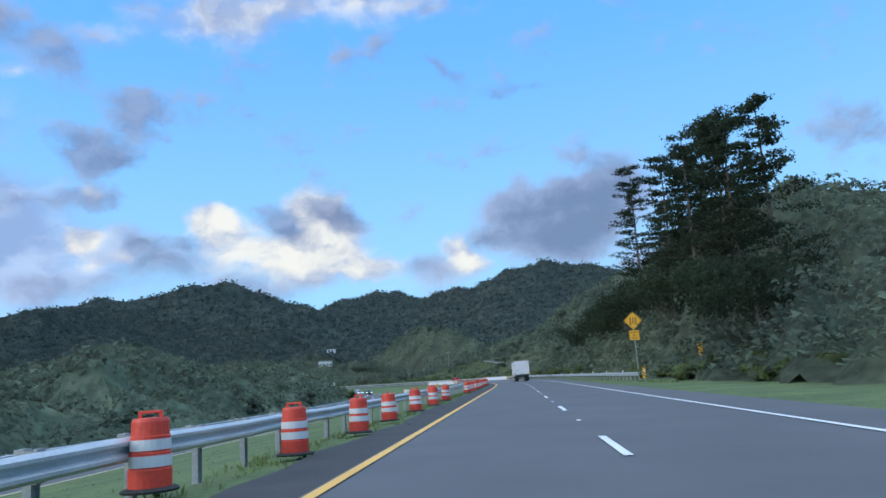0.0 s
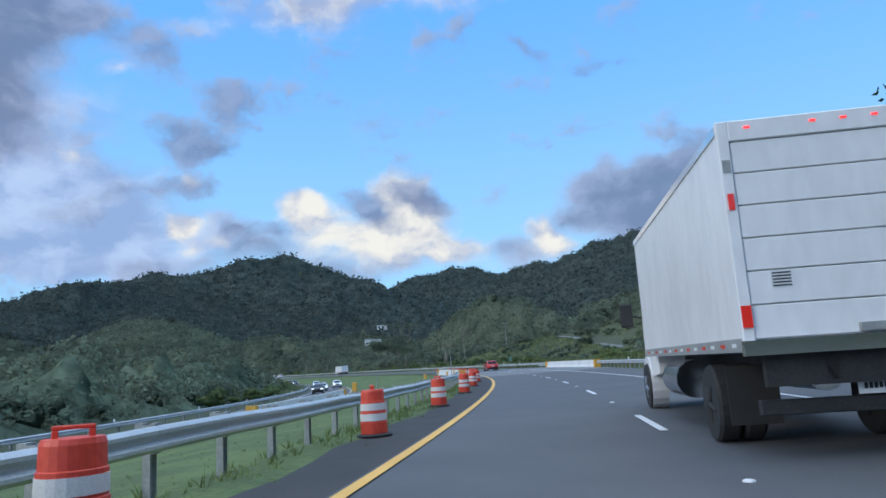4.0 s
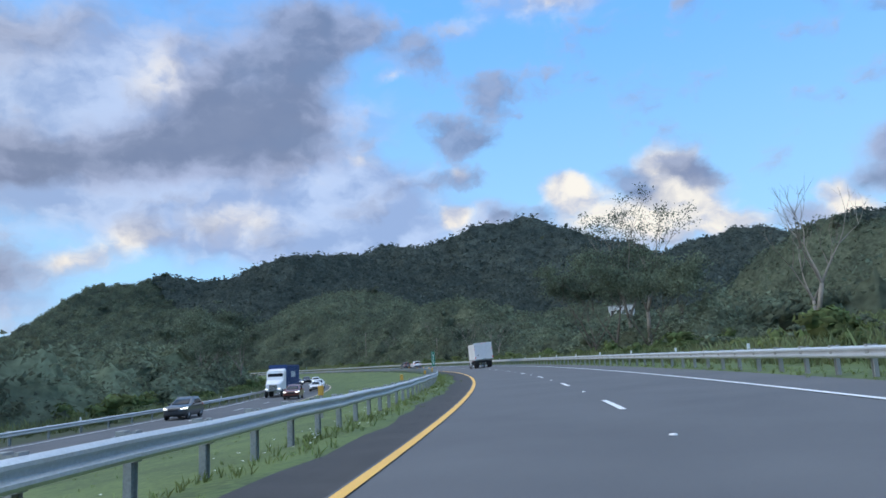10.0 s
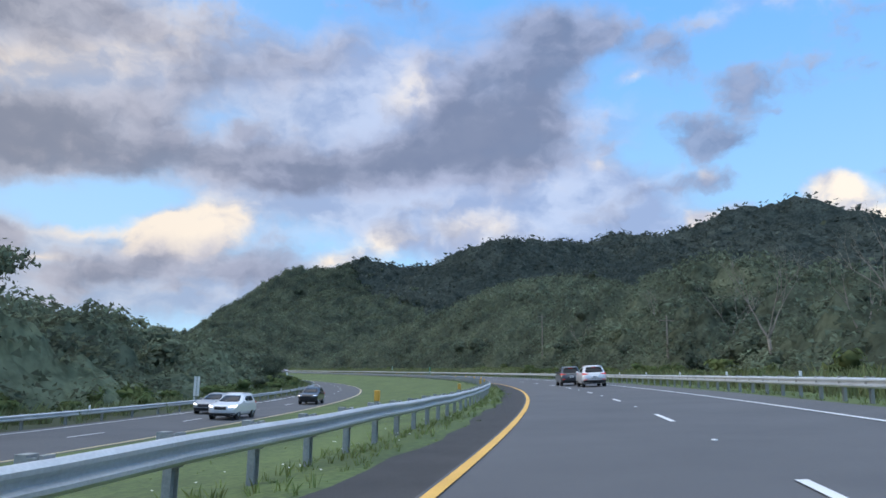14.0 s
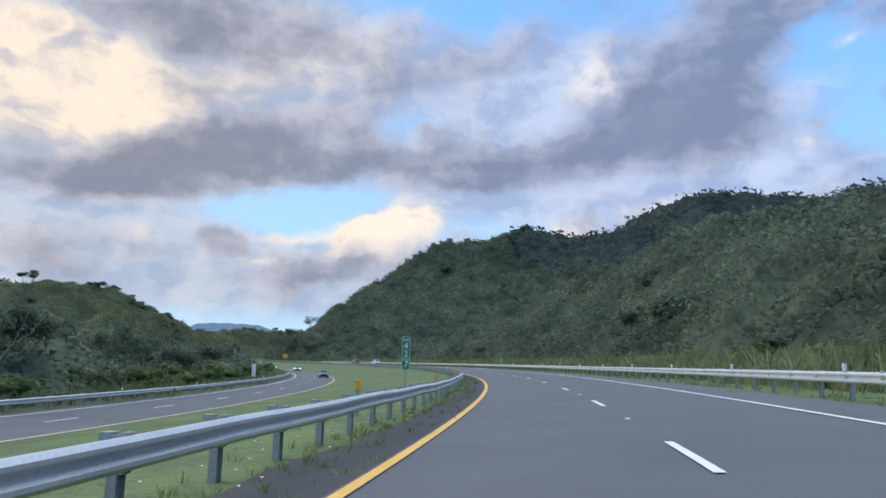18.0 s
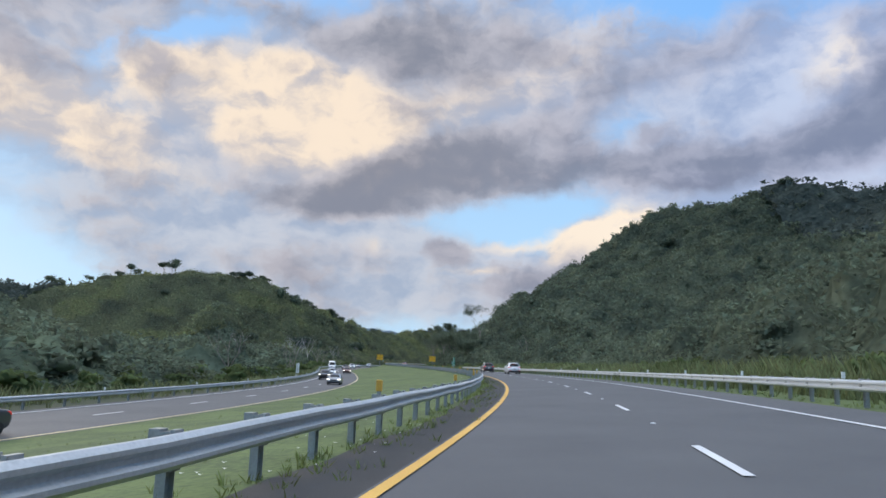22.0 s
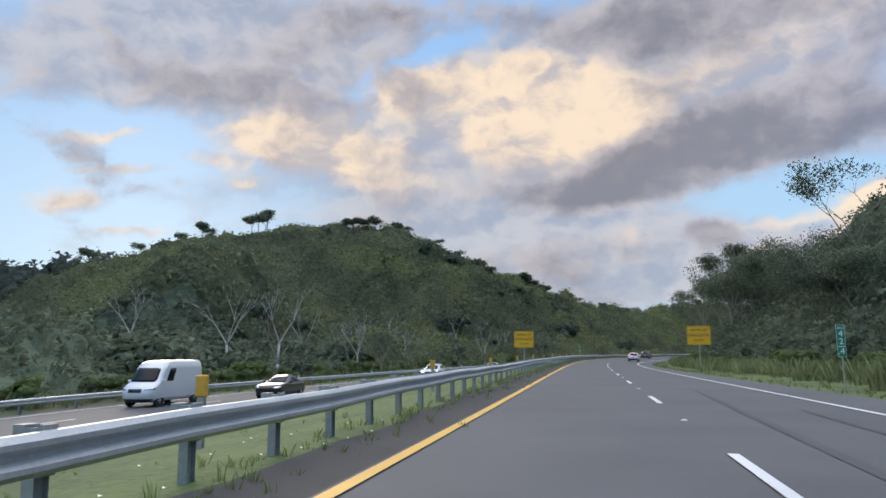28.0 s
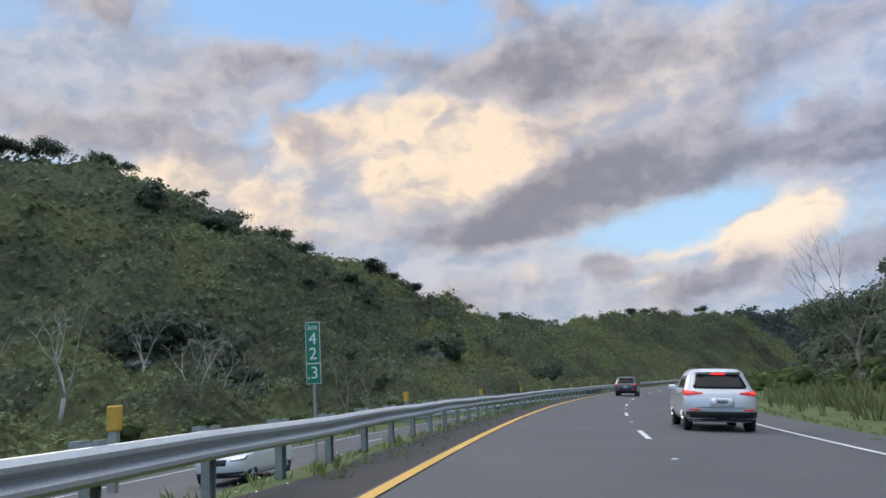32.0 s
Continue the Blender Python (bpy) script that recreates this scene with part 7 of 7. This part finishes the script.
for k, (s_eye, a, el_, w, h) in enumerate(((944, 113.4, 4.3, 3.0, 1.5), (944, 117.7, 3.1, 1.8, 1.4), (944, 111.0, 3.0, 1.5, 0.9), (944, 106.2, 2.4, 1.6, 1.8), (944, 100.3, 1.4, 2.2, 1.5), (944, 95.3, 2.6, 3.5, 2.2), (885, 103.3, 3.2, 2.2, 1.6), (885, 99.7, 2.1, 2.6, 2.0), (885, 93.2, 1.9, 4.0, 2.6))):
    s, d = slope_spot(s_eye, a, el_)
    rock("bare grey rock showing through the overgrown cutting", s, d + 0.5, w * 0.8, h * 0.8, 5 + k, 1.7)


def house(x, y, z, w, dp, h, turn, storeys=1):
    g = thing("house", "small white hillside house with a flat roof", "house", "hillside houses")
    part("wall", boxed(-w / 2, w / 2, -dp / 2, dp / 2, -6, h), WALL_PAINT, g)
    part("roof", boxed(-w / 2 - 0.5, w / 2 + 0.5, -dp / 2 - 0.5, dp / 2 + 0.5, h, h + 0.35), ROOF_TIN, g, "grey slab roof")
    for st in range(storeys):
        for k in range(int(w // 3)):
            x0 = -w / 2 + 1.0 + k * 3
            p = part("window", boxed(x0, x0 + 1.4, -dp / 2 - 0.06, -dp / 2 + 0.05, 1.0 + st * 3, 2.3 + st * 3), CAR_GLASS, g, "dark window")
            part("sill", boxed(x0 - 0.1, x0 + 1.5, -dp / 2 - 0.14, -dp / 2, 0.88 + st * 3, 1.0 + st * 3), WALL_PAINT, p)
        part("balcony", boxed(-w / 2, w / 2, -dp / 2 - 1.3, -dp / 2, -0.15 + st * 3, 0.05 + st * 3), WALL_PAINT, g, "pale balcony slab")
    g.matrix_basis = Matrix.Translation((x, y, z)) @ Matrix.Rotation(radians(turn), 4, "Z")


def far_spot(az_deg, el_deg):
    """Where the camera's line of sight from its start meets the hillside, to fit its view."""
    r = np.arange(250.0, 2200.0, 6.0)
    x, y = -math.sin(radians(az_deg)) * r, math.cos(radians(az_deg)) * r
    z = ground_z(x, y)
    k = int(np.argmax(z > r * math.tan(radians(el_deg))))
    return x[k], y[k], z[k]


for a, e_, w, h, st in ((9.9, 1.5, 12, 4.5, 1), (9.4, 2.6, 8, 3.0, 1)):
    hx, hy, hz = far_spot(a, e_)
    house(hx, hy, hz + 2.2, w, 8, h, a, st)


def lamp_mast(s, d, top):
    g = thing("street_lamp", "grey steel street lamp with two flat heads", "street lamp")
    x, y, _ = on_line(s, d)
    foot = float(ground_z(np.array([x]), np.array([y]))[0])
    height = top - foot
    part("pole", tube(bmesh.new(), (0, 0, -3), (0, 0, height), 0.13, 0.07, 10), POST_STEEL, g)
    for sx in (-1, 1):
        part("arm", tube(bmesh.new(), (0, 0, height - 0.1), (sx * 0.7, 0, height + 0.12), 0.04, 0.03, 6), POST_STEEL, g)
        part("lamp_head", boxed(sx * 0.95 - 0.42, sx * 0.95 + 0.42, -0.18, 0.18, height + 0.05, height + 0.21), STEEL, g, bevel=0.03)
    g.matrix_basis = Matrix.Translation((x, y, foot)) @ Matrix.Rotation(heading(s) + 0.4, 4, "Z")


lamp_mast(346.5, 45.5, 14.5)


def utility_pole(s, d, height):
    g = thing("utility_pole", "weathered wooden utility pole", "pole", "utility poles")
    part("pole", tube(bmesh.new(), (0, 0, -1), (0, 0, height), 0.15, 0.10, 9), PALE_BARK, g)
    part("crossarm", boxed(-0.9, 0.9, -0.06, 0.06, height - 0.7, height - 0.58), PALE_BARK, g)
    x, y, _ = on_line(s, d)
    g.matrix_basis = Matrix.Translation((x, y, float(ground_z(np.array([x]), np.array([y]))[0]))) @ Matrix.Rotation(heading(s), 4, "Z")


utility_pole(566, 21, 11)
utility_pole(500, 19, 7)
utility_pole(311, 57.5, 3.2)


def marker_post(s, d, height, label="thin grey steel marker post"):
    g = thing("marker_post", label, "post", "marker posts")
    part("post", boxed(-0.035, 0.035, -0.02, 0.02, -1.2, height), POST_STEEL, g)
    part("cap", boxed(-0.04, 0.04, -0.025, 0.025, height, height + 0.03), POST_STEEL, g)
    g.matrix_basis = place(s, d, float(ground_z(*[np.array([v]) for v in on_line(s, d)[:2]])[0]) - float(on_line(s, d)[2]))


marker_post(191, -5.3, 2.6)
marker_post(197, -13.5, 2.6)


def board_post(s, d):
    g = thing("twin_board_post", "white twin-board roadside post", "post", "white roadside posts")
    for sx in (-1, 1):
        part("board", boxed(sx * 0.14 - 0.11, sx * 0.14 + 0.11, -0.02, 0.02, 0.9, 2.6), SIGN_WHITE, g)
    part("post", boxed(-0.03, 0.03, 0.02, 0.06, -0.8, 1.2), POST_STEEL, g)
    x, y, _ = on_line(s, d)
    g.matrix_basis = Matrix.Translation((x, y, float(ground_z(np.array([x]), np.array([y]))[0]))) @ Matrix.Rotation(heading(s), 4, "Z")


for s in (428, 475, 632, 775):
    board_post(s, float(opp_near(s)) - 10.2)

# raised white studs between the lane dashes
stud = thing("road_stud", "small white raised road stud between the dashes", "road stud", "road studs")
part("body", lathe(((0.06, 0.0), (0.055, 0.012), (0.035, 0.02)), 10), WHITE_LINE, stud)
for k in range(-2, 84):
    m = place(float(np.interp(k + 0.5, DASH_K, DASH_S)), DASH, 0.004)
    if k == -2:
        stud.matrix_basis = m
    else:
        copy_thing(stud, m)

# dark tyre marks on the lanes
TYRE = mat("tyre_mark", (0.050, 0.050, 0.052), (0.075, 0.076, 0.080), 0.7, 0, 0.6, 20, 0.1)
structure(strip("tyre_mark", 800, 850, lambda s: 2.2 + 1.2 * ((s - 800) / 50) ** 2, lambda s: 2.38 + 1.2 * ((s - 800) / 50) ** 2, 0.008, TYRE, 2.0), "dark curved tyre mark on the asphalt", "tyre mark")
structure(strip("tyre_mark", 806, 842, lambda s: 3.7 + 0.9 * ((s - 800) / 50) ** 2, lambda s: 3.86 + 0.9 * ((s - 800) / 50) ** 2, 0.008, TYRE, 2.0), "dark curved tyre mark on the asphalt", "tyre mark")

# pale lane that climbs across the open slope
ss = np.arange(204.0, 350.0, 2.0)
dd = np.interp(ss, LANE_S, LANE_OUT)
a, b = on_line(ss, dd - 1.9), on_line(ss, dd + 1.9)
for e in (a, b):
    e[:, 2] = ground_z(*on_line(ss, dd)[:, :2].T, ss, dd) + 0.10
n = len(ss)
structure(big_mesh("side_road", np.concatenate([a, b]), np.array([(i, n + i, n + i + 1, i + 1) for i in range(n - 1)]), DECK), "pale concrete lane climbing the open slope", "road")

# a line of mountains far down the valley, haze put into its glowing blue
HAZE = mat("hazed_mountains", (0.16, 0.22, 0.30), (0.14, 0.20, 0.28), 1.0, 0, 0.002, 0.02, 0.0, emit=((0.20, 0.27, 0.38), 0.5))
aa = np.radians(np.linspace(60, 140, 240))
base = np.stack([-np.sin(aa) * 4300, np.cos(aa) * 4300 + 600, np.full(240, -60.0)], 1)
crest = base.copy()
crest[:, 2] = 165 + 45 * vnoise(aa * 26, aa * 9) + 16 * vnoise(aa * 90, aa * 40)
structure(big_mesh("backdrop", np.concatenate([base, crest]), np.array([(i, i + 1, 240 + i + 1, 240 + i) for i in range(239)]), HAZE), "glowing backdrop sheet of mountains, tinted with blue haze", "mountains")

# white bars across the gore of the ramp
for s in (193, 203, 213):
    structure(strip("gore_bar", s, s + 0.3, lambda q: 5.9, lambda q: 10.1, 0.010, WHITE_LINE, 0.15), "white painted bar across the ramp gore", "road marking")
